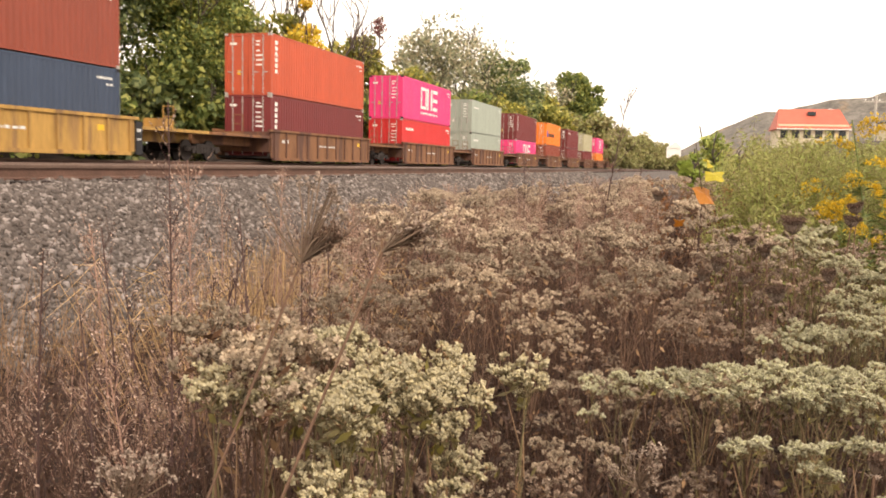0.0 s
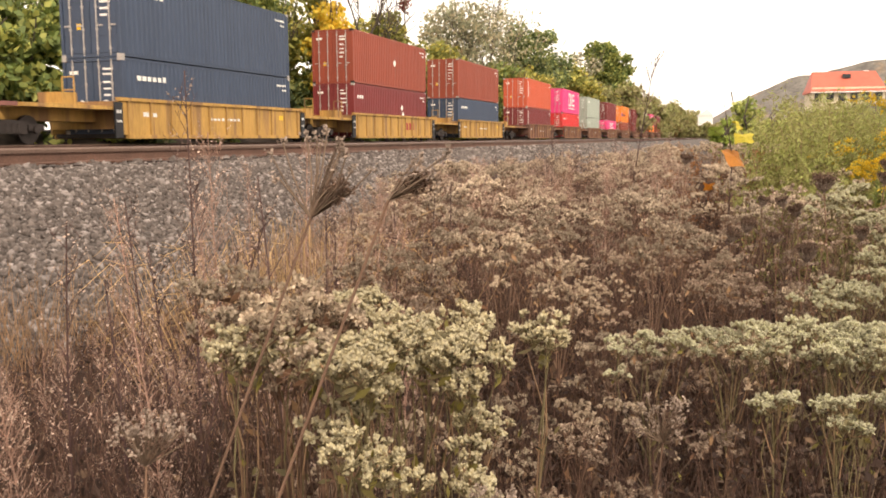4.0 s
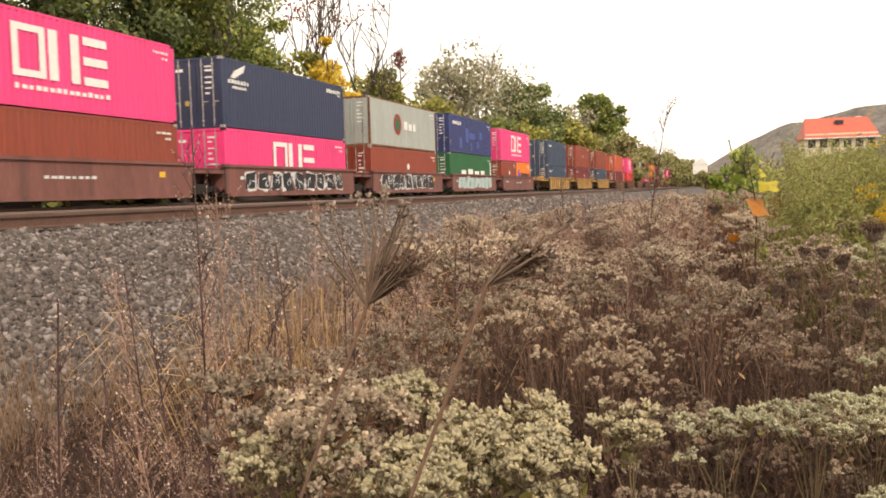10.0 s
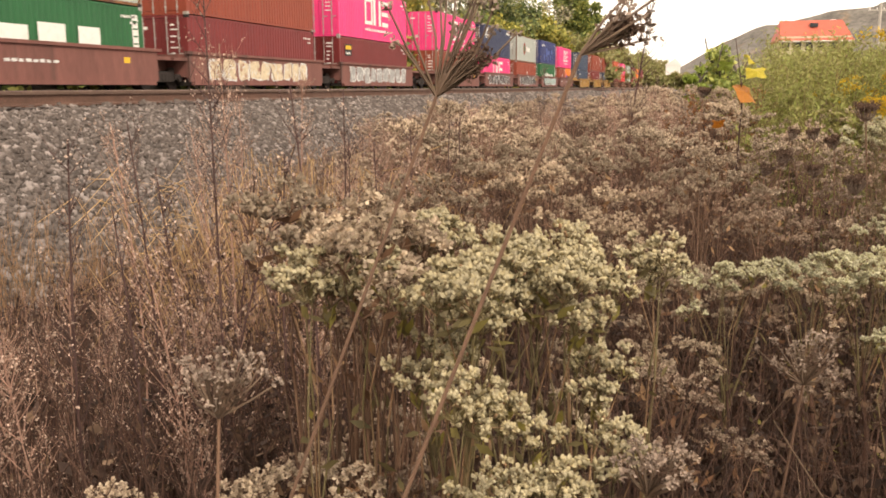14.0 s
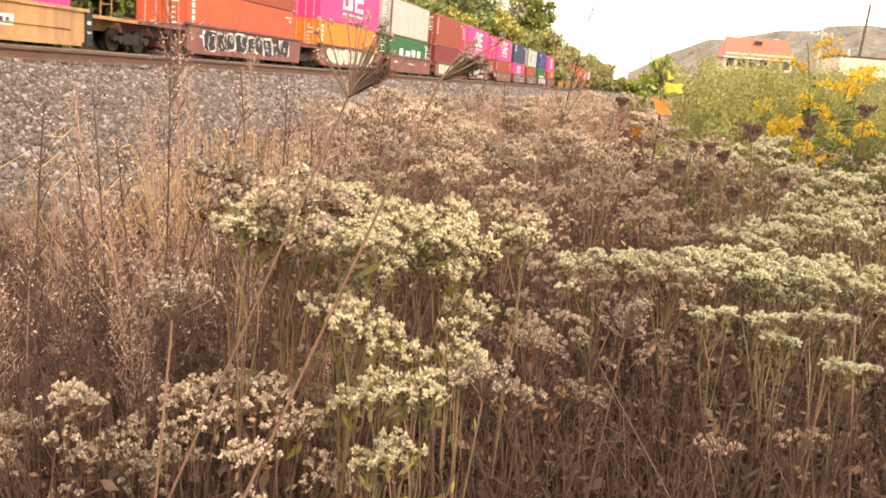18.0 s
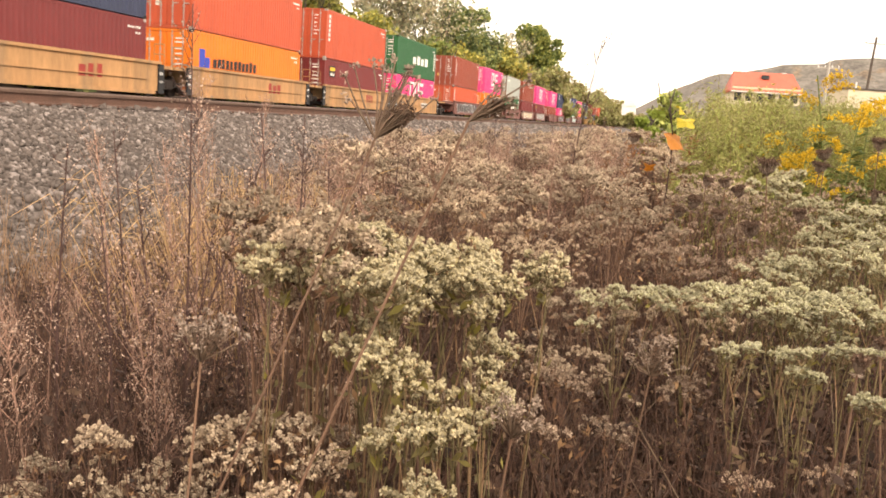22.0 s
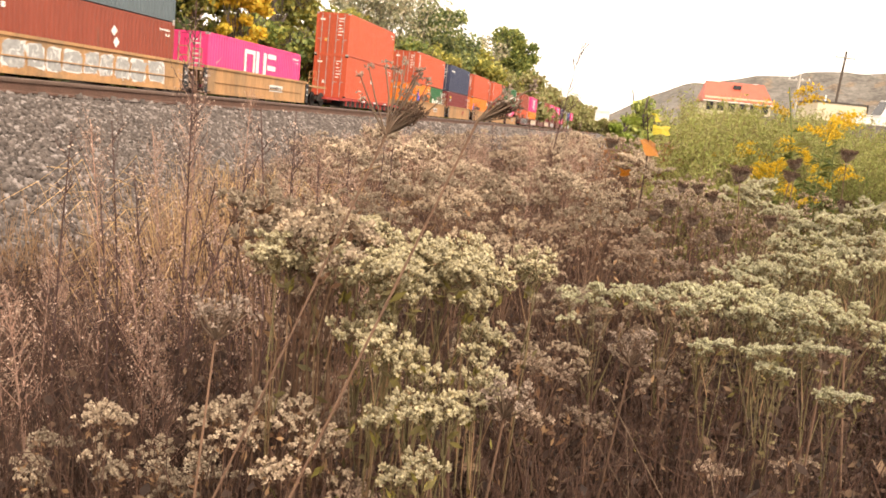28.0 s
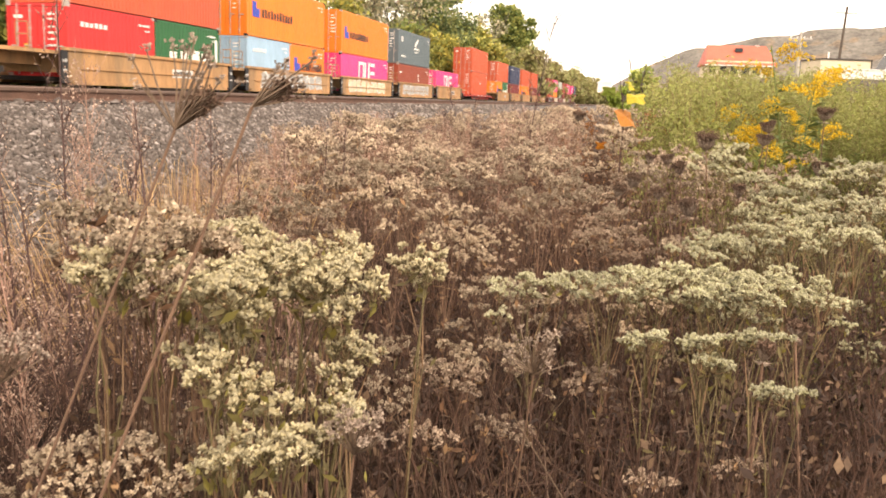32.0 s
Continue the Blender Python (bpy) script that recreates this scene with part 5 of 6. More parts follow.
def boneset(seed, h, R, groups, bunches, bloom, stem, leaf, size=0.0050, leaves=46, each=9, droop=0.5, fluff=False):
    """A flowering weed: stems that fork into a broken canopy of domed clusters, each made of bunches of plump heads. Stands on the origin."""
    rng = np.random.default_rng(seed)
    t = new("proto", None)
    st = Soup()
    twa, twb, tww, hc, hu = [], [], [], [], []
    n_st = 2 if R > 0.14 else 1
    for k in range(n_st):
        foot = np.array([rng.uniform(-0.03, 0.03), rng.uniform(-0.03, 0.03), -0.03])
        mid = np.array([rng.uniform(-0.5, 0.5) * R, rng.uniform(-0.5, 0.5) * R, h * rng.uniform(0.66, 0.76)])
        pts, rad = curved(rng, foot, mid, 0.045, 0.0042, 0.003)
        st.tube(pts, rad, 5, caps=False)
        ng = groups // n_st
        for g in range(ng):
            a = 2.4 * g + rng.uniform(-0.5, 0.5)
            q = R * math.sqrt((g + 0.4) / ng) * rng.uniform(0.75, 1.2)
            c = np.array([mid[0] + q * math.cos(a), mid[1] + q * math.sin(a), h - droop * q * q / R - abs(rng.normal()) * 0.03])
            fork = mid + (c - mid) * np.array([0.55, 0.55, 0.5]) + rng.normal(size=3) * 0.012
            base = c - (0, 0, 0.034)
            twa += [mid - (0, 0, rng.uniform(0, 0.16) * h), fork]
            twb += [fork, base]
            tww += [0.0044, 0.0032]
            m = max(3, int(bunches * rng.uniform(0.65, 1.35)))
            rad = rng.uniform(0.020, 0.036)
            b = rng.uniform(0, 6.28) + 2.4 * np.arange(m)
            e = np.sqrt((np.arange(m) + 0.3) / m)
            lean = np.stack([np.cos(b) * e, np.sin(b) * e, 0 * e], 1)
            sub = c + lean * rad + np.stack([0 * e, 0 * e, -0.55 * rad * e * e + rng.normal(size=m) * 0.005], 1)
            twa += [base] * m
            twb += list(sub - (0, 0, 0.005))
            tww += [0.0018] * m
            i = np.repeat(np.arange(m), each)
            d = rng.normal(size=(len(i), 3)) * (1, 1, 0.8) + (0, 0, 0.3)
            d /= np.linalg.norm(d, axis=1, keepdims=True)
            hc.append(sub[i] + d * size * rng.uniform(0.5, 1.5, (len(i), 1)))
            hu.append(lean[i] * 0.55 + d * 0.4 + (0, 0, 0.75))
    # lower stems share the stalk brown with its painted-in shade
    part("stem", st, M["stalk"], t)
    v, f = strips(rng, np.array(twa), np.array(twb), np.array(tww))
    part("branching", arrays_mesh("branching", v, f, M[stem]), None, t)["kind"] = "stuff"
    if fluff:
        i = rng.random(len(np.concatenate(hc))) < 0.5
        v, f = tufts(rng, np.concatenate(hc)[i], np.concatenate(hu)[i], size * 1.45, 9)
    else:
        v, f = buds(rng, np.concatenate(hc), np.concatenate(hu), size)
        vq, fq = tufts(rng, np.concatenate(hc)[::2], np.concatenate(hu)[::2], size * 1.5, 4)
        v, f = merge((v, f), (vq, np.concatenate([fq[:, [0, 1, 2]], fq[:, [0, 2, 3]]])))
    part("inflorescence", arrays_mesh("inflorescence", v, f, M[bloom]), None, t)["kind"] = "stuff"
    # green-brown calyces under the heads
    C, U = np.concatenate(hc), np.concatenate(hu)
    i = rng.random(len(C)) < 0.45
    v, f = buds(rng, C[i] - U[i] * size * 1.25 + rng.normal(size=(i.sum(), 3)) * size * 0.5, U[i], size * 0.8)
    part("calyx", arrays_mesh("calyx", v, f, M["stemg" if leaf == "leafg" else "umray"]), None, t)["kind"] = "stuff"
    # small drooping leaves along the stems and forks
    i = rng.integers(0, len(twa), leaves)
    u = rng.uniform(0.0, 1.0, (leaves, 1))
    c = np.where(rng.random((leaves, 1)) < 0.35, np.array(twa)[i] * (1 - u) + np.array(twb)[i] * u, np.stack([rng.normal(size=leaves) * 0.03, rng.normal(size=leaves) * 0.03, rng.uniform(0.15, 0.85, leaves) * h], 1))
    v, f = flakes(rng, c - (0, 0, 0.012), 0.0085, 3.0, -0.8)
    part("foliage", arrays_mesh("foliage", v, f, M[leaf]), None, t)["kind"] = "stuff"
    return t


def dry_weed(seed, h, twigs, stem, seed_mat, spread=0.28, specks=8, thick=0.0042, twig=0.0022, fleck=0.004):
    """A brown autumn weed: one upright stem, many thin rising twigs set with tiny seeds."""
    rng = np.random.default_rng(seed)
    t = new("proto", None)
    pts, rad = curved(rng, (0, 0, -0.03), (rng.uniform(-0.08, 0.08), rng.uniform(-0.08, 0.08), h), 0.03, thick, thick * 0.3, 7)
    part("stem", Soup().tube(pts, rad, 4, caps=False), M[stem], t)
    P = np.array(pts)
    z = np.sort(rng.uniform(0.22, 0.97, twigs))
    a = np.stack([np.interp(z, np.linspace(0, 1, len(P)), P[:, k]) for k in range(3)], 1)
    ang = rng.uniform(0, 6.28, twigs)
    ln = spread * h * (1.15 - z) * rng.uniform(0.5, 1.1, twigs) + 0.02
    b = a + np.stack([np.cos(ang) * ln * 0.55, np.sin(ang) * ln * 0.55, ln * rng.uniform(0.55, 1.0, twigs)], 1)
    # second-order twigs
    u = rng.uniform(0.3, 0.9, twigs * 2)[:, None]
    a2 = np.repeat(a, 2, 0) * (1 - u) + np.repeat(b, 2, 0) * u
    b2 = a2 + rng.normal(size=a2.shape) * 0.022 + (0, 0, 0.035)
    A, B = np.concatenate([a, a2]), np.concatenate([b, b2])
    v, f = strips(rng, A, B, np.concatenate([np.full(twigs, twig), np.full(2 * twigs, twig * 0.65)]))
    part("twig_spray", arrays_mesh("twig_spray", v, f, M[stem]), None, t)["kind"] = "stuff"
    idx = rng.integers(0, len(A), twigs * specks)
    w = rng.uniform(0.3, 1.0, (len(idx), 1))
    c = A[idx] * (1 - w) + B[idx] * w + rng.normal(size=(len(idx), 3)) * 0.003
    v, f = flakes(rng, c, fleck, 1.5)
    part("seed_fluff", arrays_mesh("seed_fluff", v, f, M[seed_mat]), None, t)["kind"] = "stuff"
    return t


def goldenrod(seed, h, plumes, bloom_n=1.0):
    """A tall green stem clothed in narrow leaves under an arching yellow plume."""
    rng = np.random.default_rng(seed)
    t = new("proto", None)
    pts, rad = curved(rng, (0, 0, -0.03), (rng.uniform(-0.1, 0.1), rng.uniform(-0.1, 0.1), h * 0.93), 0.05, 0.005, 0.002, 6)
    part("stem", Soup().tube(pts, rad, 4, caps=False), M["goldgreen"], t)
    n = int(70 * h)
    z = rng.uniform(0.12, 0.86, n)
    P = np.array(pts)
    c = np.stack([np.interp(z, np.linspace(0, 1, len(P)), P[:, k]) for k in range(3)], 1)
    a = rng.uniform(0, 6.28, n)
    ln = rng.uniform(0.05, 0.10, n) * (1.1 - 0.5 * z)
    tip = c + np.stack([np.cos(a) * ln, np.sin(a) * ln, ln * rng.uniform(-0.3, 0.55, n)], 1)
    mid = (c + tip) / 2 + (0, 0, 0.008)
    side = np.stack([-np.sin(a), np.cos(a), 0 * a], 1) * 0.0085
    v = np.stack([c, mid + side, tip, mid - side], 1).reshape(-1, 3)
    part("foliage", arrays_mesh("foliage", v, np.arange(4 * n).reshape(n, 4), M["goldgreen"]), None, t)["kind"] = "stuff"
    if plumes:
        A, B, hc = [], [], []
        for k in range(plumes):
            f = 0.88 + 0.12 * k / plumes
            base = np.array([np.interp(min(f, 1), np.linspace(0, 1, len(P)), P[:, j]) for j in range(3)])
            q = rng.uniform(0, 6.28)
            ln = h * rng.uniform(0.06, 0.11)
            e = base + np.array([math.cos(q) * ln, math.sin(q) * ln, ln * 0.45])
            e2 = e + np.array([math.cos(q) * ln * 0.45, math.sin(q) * ln * 0.45, -ln * 0.12])
            A += [base, e]
            B += [e, e2]
            m = int(64 * bloom_n)
            s = rng.uniform(0.1, 1, (m, 1))
            hc.append(np.where(s < 0.75, base + (e - base) * s / 0.75, e + (e2 - e) * (s - 0.75) * 4) + rng.normal(size=(m, 3)) * 0.0095 + (0, 0, 0.008))
        v, f = strips(rng, np.array(A), np.array(B), 0.003)
        part("plume_branching", arrays_mesh("plume_branching", v, f, M["goldgreen"]), None, t)["kind"] = "stuff"
        hc = np.concatenate(hc)
        v, f = tufts(rng, hc, np.tile((0, 0, 1.0), (len(hc), 1)), 0.0095, 4)
        part("plume", arrays_mesh("plume", v, f, M["gold"]), None, t)["kind"] = "stuff"
    return t


def feathery(seed, h, n):
    """A fine-leaved yellow-green herb, dense and bushy."""
    rng = np.random.default_rng(seed)
    t = new("proto", None)
    A, B, W, cs = [], [], [], []
    for k in range(n):
        a = rng.uniform(0, 6.28)
        q = rng.uniform(0.03, 0.30) * h
        top = np.array([math.cos(a) * q, math.sin(a) * q, h * rng.uniform(0.62, 0.94)])
        foot = np.array([math.cos(a) * q * 0.4, math.sin(a) * q * 0.4, -0.02])
        A.append(foot), B.append(top), W.append(0.004)
        m = 34
        s = rng.uniform(0.2, 1, (m, 1))
        c = foot + (top - foot) * s
        e = c + rng.normal(size=(m, 3)) * (0.05 * h) + (0, 0, 0.06 * h)
        A += list(c)
        B += list(e)
        W += [0.002] * m
        w = rng.uniform(0.15, 1, (m * 22, 1))
        i = rng.integers(0, m, m * 22)
        cs.append(c[i] * (1 - w) + e[i] * w + rng.normal(size=(m * 22, 3)) * 0.010)
    v, f = strips(rng, np.array(A), np.array(B), np.array(W))
    part("stem", arrays_mesh("stem", v, f, M["stemg"]), None, t)["kind"] = "stuff"
    v, f = flakes(rng, np.concatenate(cs), 0.0056, 4.0, 0.6)
    part("foliage", arrays_mesh("foliage", v, f, M["feather"]), None, t)["kind"] = "stuff"
    return t


def umbel_head(t, rng, base, axis, length, n, cone, seed_mat, curl=0.45, knots=True, ray="umray", share=0.27, lean=0.45):
    """The dried head of a wild carrot: a leaning nest of short rays inside few long ones, each with a small knot of seeds."""
    base, axis = Vector(base), Vector(axis).normalized()
    u = axis.cross(Vector((0.3, 0.9, 0.1))).normalized()
    w = axis.cross(u)
    nest = (axis + Vector((lean, 0.1, -0.05))).normalized()
    s = Soup()
    cs, us, big, bu = [], [], [], []
    for i in range(n):
        outer = i < n * share
        ax = axis if outer else nest
        q = cone * (rng.uniform(0.15, 1.2) if outer else 0.56 * math.sqrt(rng.uniform(0.01, 1.0)))
        a = rng.uniform(0, 6.283)
        out = u * math.cos(a) + w * math.sin(a)
        ln = length * (rng.uniform(0.7, 1.25) if outer else rng.uniform(0.38, 0.72))
        d0 = (ax * math.cos(q) + out * math.sin(q)).normalized()
        p1 = base + d0 * ln * 0.55
        cu = curl * (0.25 if outer else 1.0)
        d1 = (ax * math.cos(q * (1 - cu)) + out * math.sin(q * (1 - cu)) + Vector(rng.normal(size=3)) * 0.12).normalized()
        p2 = p1 + d1 * ln * 0.45
        s.tube([base, p1, p2], [0.0015, 0.0013, 0.001] if outer else [0.0013, 0.0012, 0.0009], 3, caps=False)
        if knots:
            m = 7 if outer else 5
            c = np.array(p2) + rng.normal(size=(m, 3)) * 0.0034
            (big if outer else cs).append(c)
            (bu if outer else us).append(np.repeat(np.array(d1)[None], m, 0))
    part("umbel", s, M[ray], t)["kind"] = "stuff"
    if cs:
        v, f = tufts(rng, np.concatenate(cs), np.concatenate(us), 0.0038, 4)
        part("umbel_nest", arrays_mesh("umbel_nest", v, f, M["umbeld"]), None, t, "dark nest of seeds")["kind"] = "stuff"
        v, f = tufts(rng, np.concatenate(big), np.concatenate(bu), 0.0052, 4)
        part("umbel_fluff", arrays_mesh("umbel_fluff", v, f, M[seed_mat]), None, t)["kind"] = "stuff"


def wild_carrot(head, foot, length, n, cone, axis, seed, dark=False, curl=0.45, label="", knots=True, thick=0.0028, share=0.27, lean=0.45):
    """head: where the stem ends and the rays begin."""
    rng = np.random.default_rng(seed)
    t = thing("wild_carrot", label, "wild carrot", pose(*foot), "dried wild carrot heads")
    h = np.array(head) - np.array(foot)
    pts, rad = curved(rng, (0, 0, -0.03), h, 0.015, thick, thick * 0.62, 8)
    part("stem", Soup().tube(pts, rad, 6, caps=False), M["stemd" if dark else "stemb"], t)
    umbel_head(t, rng, h, axis, length, n, cone, "umbeld" if dark else "umbel", curl, knots, "umbel" if dark else "umray", share, lean)
    return t


def carrot_cup(head, foot, size, axis, seed):
    """A ripe wild carrot curled into a deep dark cup: many rays bent inwards, a rim of seed knots, a ruff of thin bracts below."""
    rng = np.random.default_rng(seed)
    t = thing("wild_carrot", "dark brown wild carrot head curled into a cup", "wild carrot", pose(*foot), "dried wild carrot heads")
    h = np.array(head) - np.array(foot)
    pts, rad = curved(rng, (0, 0, -0.03), h, 0.012, 0.003, 0.0024, 8)
    part("stem", Soup().tube(pts, rad, 6, caps=False), M["stemb"], t)
    base, ax = Vector(h), Vector(axis).normalized()
    u = ax.cross(Vector((0.3, 0.9, 0.1))).normalized()
    w = ax.cross(u)
    s, c, up = Soup(), [], []
    open_ = rng.uniform(0.5, 0.8)
    for i in range(60):
        q = math.sqrt((i + 0.5) / 60)
        a = 2.4 * i + rng.uniform(-0.2, 0.2)
        out = u * math.cos(a) + w * math.sin(a)
        ln = size * (0.72 + 0.28 * q) * rng.uniform(0.85, 1.1)
        p1 = base + ax * ln * 0.34 + out * ln * open_ * 0.62 * q
        p2 = base + ax * ln * 0.70 + out * ln * open_ * 0.90 * q
        p3 = base + ax * ln * 0.95 + out * ln * open_ * rng.uniform(0.62, 1.0) * q
        s.tube([base, p1, p2, p3], [0.0016, 0.0016, 0.0013, 0.001], 3, caps=False)
        m = 16
        c.append(np.array(p3) + rng.normal(size=(m, 3)) * size * 0.085)
        up.append(np.repeat(np.array((p3 - p2).normalized())[None], m, 0))
    part("umbel", s, M["umbel"], t)["kind"] = "stuff"
    v, f = tufts(rng, np.concatenate(c), np.concatenate(up), 0.0058, 4)
    part("umbel_nest", arrays_mesh("umbel_nest", v, f, M["umbeld"]), None, t, "dark nest of seeds")["kind"] = "stuff"
    b = Soup()
    for i in range(9):
        a = 0.7 * i + rng.uniform(-0.2, 0.2)
        out = u * math.cos(a) + w * math.sin(a)
        b.tube([base, base + out * size * 0.3 - ax * size * 0.12, base + out * size * 0.5 - ax * size * 0.05], [0.001, 0.0009, 0.0005], 3, caps=False)
    part("bract_ruff", b, M["umbel"], t)["kind"] = "stuff"
    return t


def remove_proto(t):
    for o in (*t.children_recursive, t):
        bpy.data.objects.remove(o)


def scatter(protos, places, name, label, category, group, seed=0, tilt=6.0, scale=(0.85, 1.12)):
    """Copies of the prototypes, standing at the places."""
    r = random.Random(seed)
    for p in places:
        src = protos[r.randrange(len(protos))] if len(p) < 5 else protos[p[4]]
        x, y, z = p[:3]
        k = p[3] if len(p) > 3 and p[3] else r.uniform(*scale)
        src.scale = (k, k, k)
        ob = copy_thing(src, pose(x, y, z, r.uniform(-tilt, tilt), r.uniform(-tilt, tilt), r.uniform(0, 360)))
        src.scale = (1, 1, 1)
        ob.name = name
        tagged(ob, label, category, group)


def joined(protos, places, seed, name, label, category, group_label=""):
    """Many copies as ONE mesh, for what stands too far off to pick apart."""
    r = random.Random(seed)
    kept = {}
    vs, ts, ms, mats, k = [], [], [], [], 0
    for p in places:
        i = r.randrange(len(protos))
        if i not in kept:
            rows = []
            for ch in protos[i].children:
                me = ch.data
                co = np.empty(len(me.vertices) * 3, np.float32)
                me.vertices.foreach_get("co", co)
                me.calc_loop_triangles()
                tr = np.empty(len(me.loop_triangles) * 3, np.int32)
                me.loop_triangles.foreach_get("vertices", tr)
                if me.materials[0] not in mats:
                    mats.append(me.materials[0])
                rows.append((co.reshape(-1, 3), tr.reshape(-1, 3), mats.index(me.materials[0])))
            kept[i] = rows
        a, t, u = r.uniform(0, 6.283), r.uniform(-0.1, 0.1), r.uniform(-0.1, 0.1)
        R = np.array([[math.cos(a), -math.sin(a), t], [math.sin(a), math.cos(a), u], [0, 0, 1]]) * p[3]
        for co, tr, m in kept[i]:
            vs.append(co @ R.T + np.array(p[:3]))
            ts.append(tr + k)
            ms.append(np.full(len(tr), m, np.int32))
            k += len(co)
    me = arrays_mesh(name, np.concatenate(vs), np.concatenate(ts), None)
    for m in mats:
        me.materials.append(m)
    me.polygons.foreach_set("material_index", np.concatenate(ms)[: len(me.polygons)])
    thing(name, label, category, kind="stuff", data=me)


def field_places(n, seed, ok, apart):
    """Random standing places round the camera where ok(az, r, x, y) holds, at least apart * size from one another."""
    r = random.Random(seed)
    got = []
    for _ in range(n * 60):
        if len(got) >= n:
            break
        az = r.uniform(-30, 52)
        d = 1.05 * (28 / 1.05) ** (r.random() ** 1.1)
        x, y = -math.sin(radians(az)) * d, math.cos(radians(az)) * d
        if not ok(az, d, x, y):
            continue
        a = apart * (0.5 + d * 0.12)
        if any((x - g[0]) ** 2 + (y - g[1]) ** 2 < a * a for g in got):
            continue
        got.append((x, y, 0.0))
    return got


def by_sight(az, el, r):
    """The place seen from where the camera stands at a bearing and angle, r metres off over the ground."""
    a = radians(az)
    return (-math.sin(a) * r, math.cos(a) * r, 1.45 + r * math.tan(radians(el)))


def top_angle(az):
    """How high the thicket reaches at a bearing, in degrees from the eye."""
    return float(np.interp(az, [-30, -14, -8, -4, -2, 2, 6, 12, 18, 22, 26, 31, 45], [0.8, 0.6, 0.85, 1.1, 0.5, 0.2, -0.5, -0.8, -1.4, -2.6, -6.0, -9.5, -12.0]))


def make_plants():
    fresh = [boneset(200 + i, 1.0, R, g, 9, "bloom", "stemg", "leafg", droop=0.3) for i, (R, g) in enumerate(((0.105, 12), (0.135, 16), (0.07, 7), (0.045, 4)))]
    sage = [boneset(205 + i, 1.0, R, g, 8, "bloomsage", "stemg", "leafg", 0.0046, droop=0.25) for i, (R, g) in enumerate(((0.11, 11), (0.14, 14), (0.09, 7), (0.045, 4)))]
    faded = [boneset(210 + i, 1.0, R, g, 8, "bloomdry", "stemb", "leafdry", fluff=True) for i, (R, g) in enumerate(((0.12, 11), (0.15, 14), (0.075, 7), (0.045, 4)))]
    brown = [boneset(220 + i, 1.0, R, g, 6, "bloombrown", "stemb", "leafdry", 0.0044, 60, fluff=True) for i, (R, g) in enumerate(((0.12, 10), (0.15, 13), (0.065, 5)))]
    far = dict(size=0.0078, each=5, leaves=20)
    fresh_far = [boneset(203 + i, 1.0, R, g, 5, "bloom", "stemg", "leafg", **far) for i, (R, g) in enumerate(((0.15, 14), (0.19, 20)))]
    faded_far = [boneset(214 + i, 1.0, R, g, 5, "bloomdry", "stemb", "leafdry", **far) for i, (R, g) in enumerate(((0.14, 12), (0.18, 16), (0.12, 9)))]
    brown_far = [boneset(223 + i, 1.0, R, g, 4, "bloombrown", "stemb", "leafdry", **far) for i, (R, g) in enumerate(((0.14, 11), (0.17, 14), (0.11, 8)))]
    weed = [dry_weed(230 + i, 1.0, n, "stemr", "seed", sp, 13, 0.0042, 0.0022, 0.0034) for i, (n, sp) in enumerate(((60, 0.26), (74, 0.3), (50, 0.22), (66, 0.34)))]
    gold = [goldenrod(240 + i, 1.0, p) for i, p in enumerate((5, 6, 3))]
    green = [goldenrod(250 + i, 1.0, 0) for i in range(2)]
    feath = [feathery(260 + i, 1.0, n) for i, n in enumerate((16, 20))]

    # the flowering clumps that stand out: place, height and kind
    canopy = [(-0.63, 1.20, 1.19, 3), (-0.59, 1.22, 1.18, 3), (-0.56, 1.26, 1.20, 2), (-0.52, 1.30, 1.20, 3), (-0.49, 1.35, 1.21, 2), (-0.44, 1.40, 1.19, 2), (-0.40, 1.45, 1.19, 3), (-0.29, 1.50, 1.17, 3), (-0.58, 1.50, 1.21, 2), (-0.54, 1.25, 1.16, 3), (-0.44, 1.35, 1.16, 3)]
    low = [(-0.46, 1.12, 1.07, 3), (-0.40, 1.14, 1.04, 3), (-0.35, 1.15, 1.02, 3), (-0.41, 1.10, 0.98, 3), (-0.35, 1.12, 0.98, 3), (-0.36, 1.05, 0.90, 3), (-0.35, 1.30, 1.06, 3), (-0.55, 1.20, 1.09, 3)]
    for x, y, z, k in canopy + low:
        scatter(fresh, [(x, y, 0, z, k)], "boneset_plant", "white-flowering boneset with flat broken heads on olive stems", "weed", "boneset plants in the thicket", int(x * 1000) + int(y * 50), 2.5)
    rim = [(-0.10, 2.20, 1.02, 0), (-0.01, 2.25, 1.03, 1), (0.08, 2.30, 1.05, 1), (0.18, 2.35, 1.05, 1), (0.23, 2.25, 1.05, 0), (0.32, 2.35, 1.02, 0), (0.42, 2.45, 1.03, 1), (0.49, 2.40, 1.02, 0), (0.32, 2.90, 1.04, 0), (0.44, 3.00, 1.06, 1), (0.54, 3.00, 1.09, 1), (0.63, 3.00, 1.12, 1)]
    slope = [(0.52, 3.40, 1.09, 1), (0.64, 3.80, 1.20, 1), (0.75, 3.70, 1.16, 1), (0.53, 4.20, 1.28, 0), (0.44, 4.20, 1.23, 0), (0.65, 3.40, 1.13, 0), (0.11, 1.85, 0.98, 3), (0.26, 1.90, 0.98, 3), (0.32, 1.90, 1.00, 3), (0.33, 1.70, 0.95, 3), (0.30, 1.90, 0.94, 3), (0.78, 3.1, 1.13, 1), (0.92, 3.3, 1.18, 1), (1.05, 3.5, 1.22, 1), (0.9, 3.7, 1.22, 0), (1.15, 3.9, 1.28, 1)]
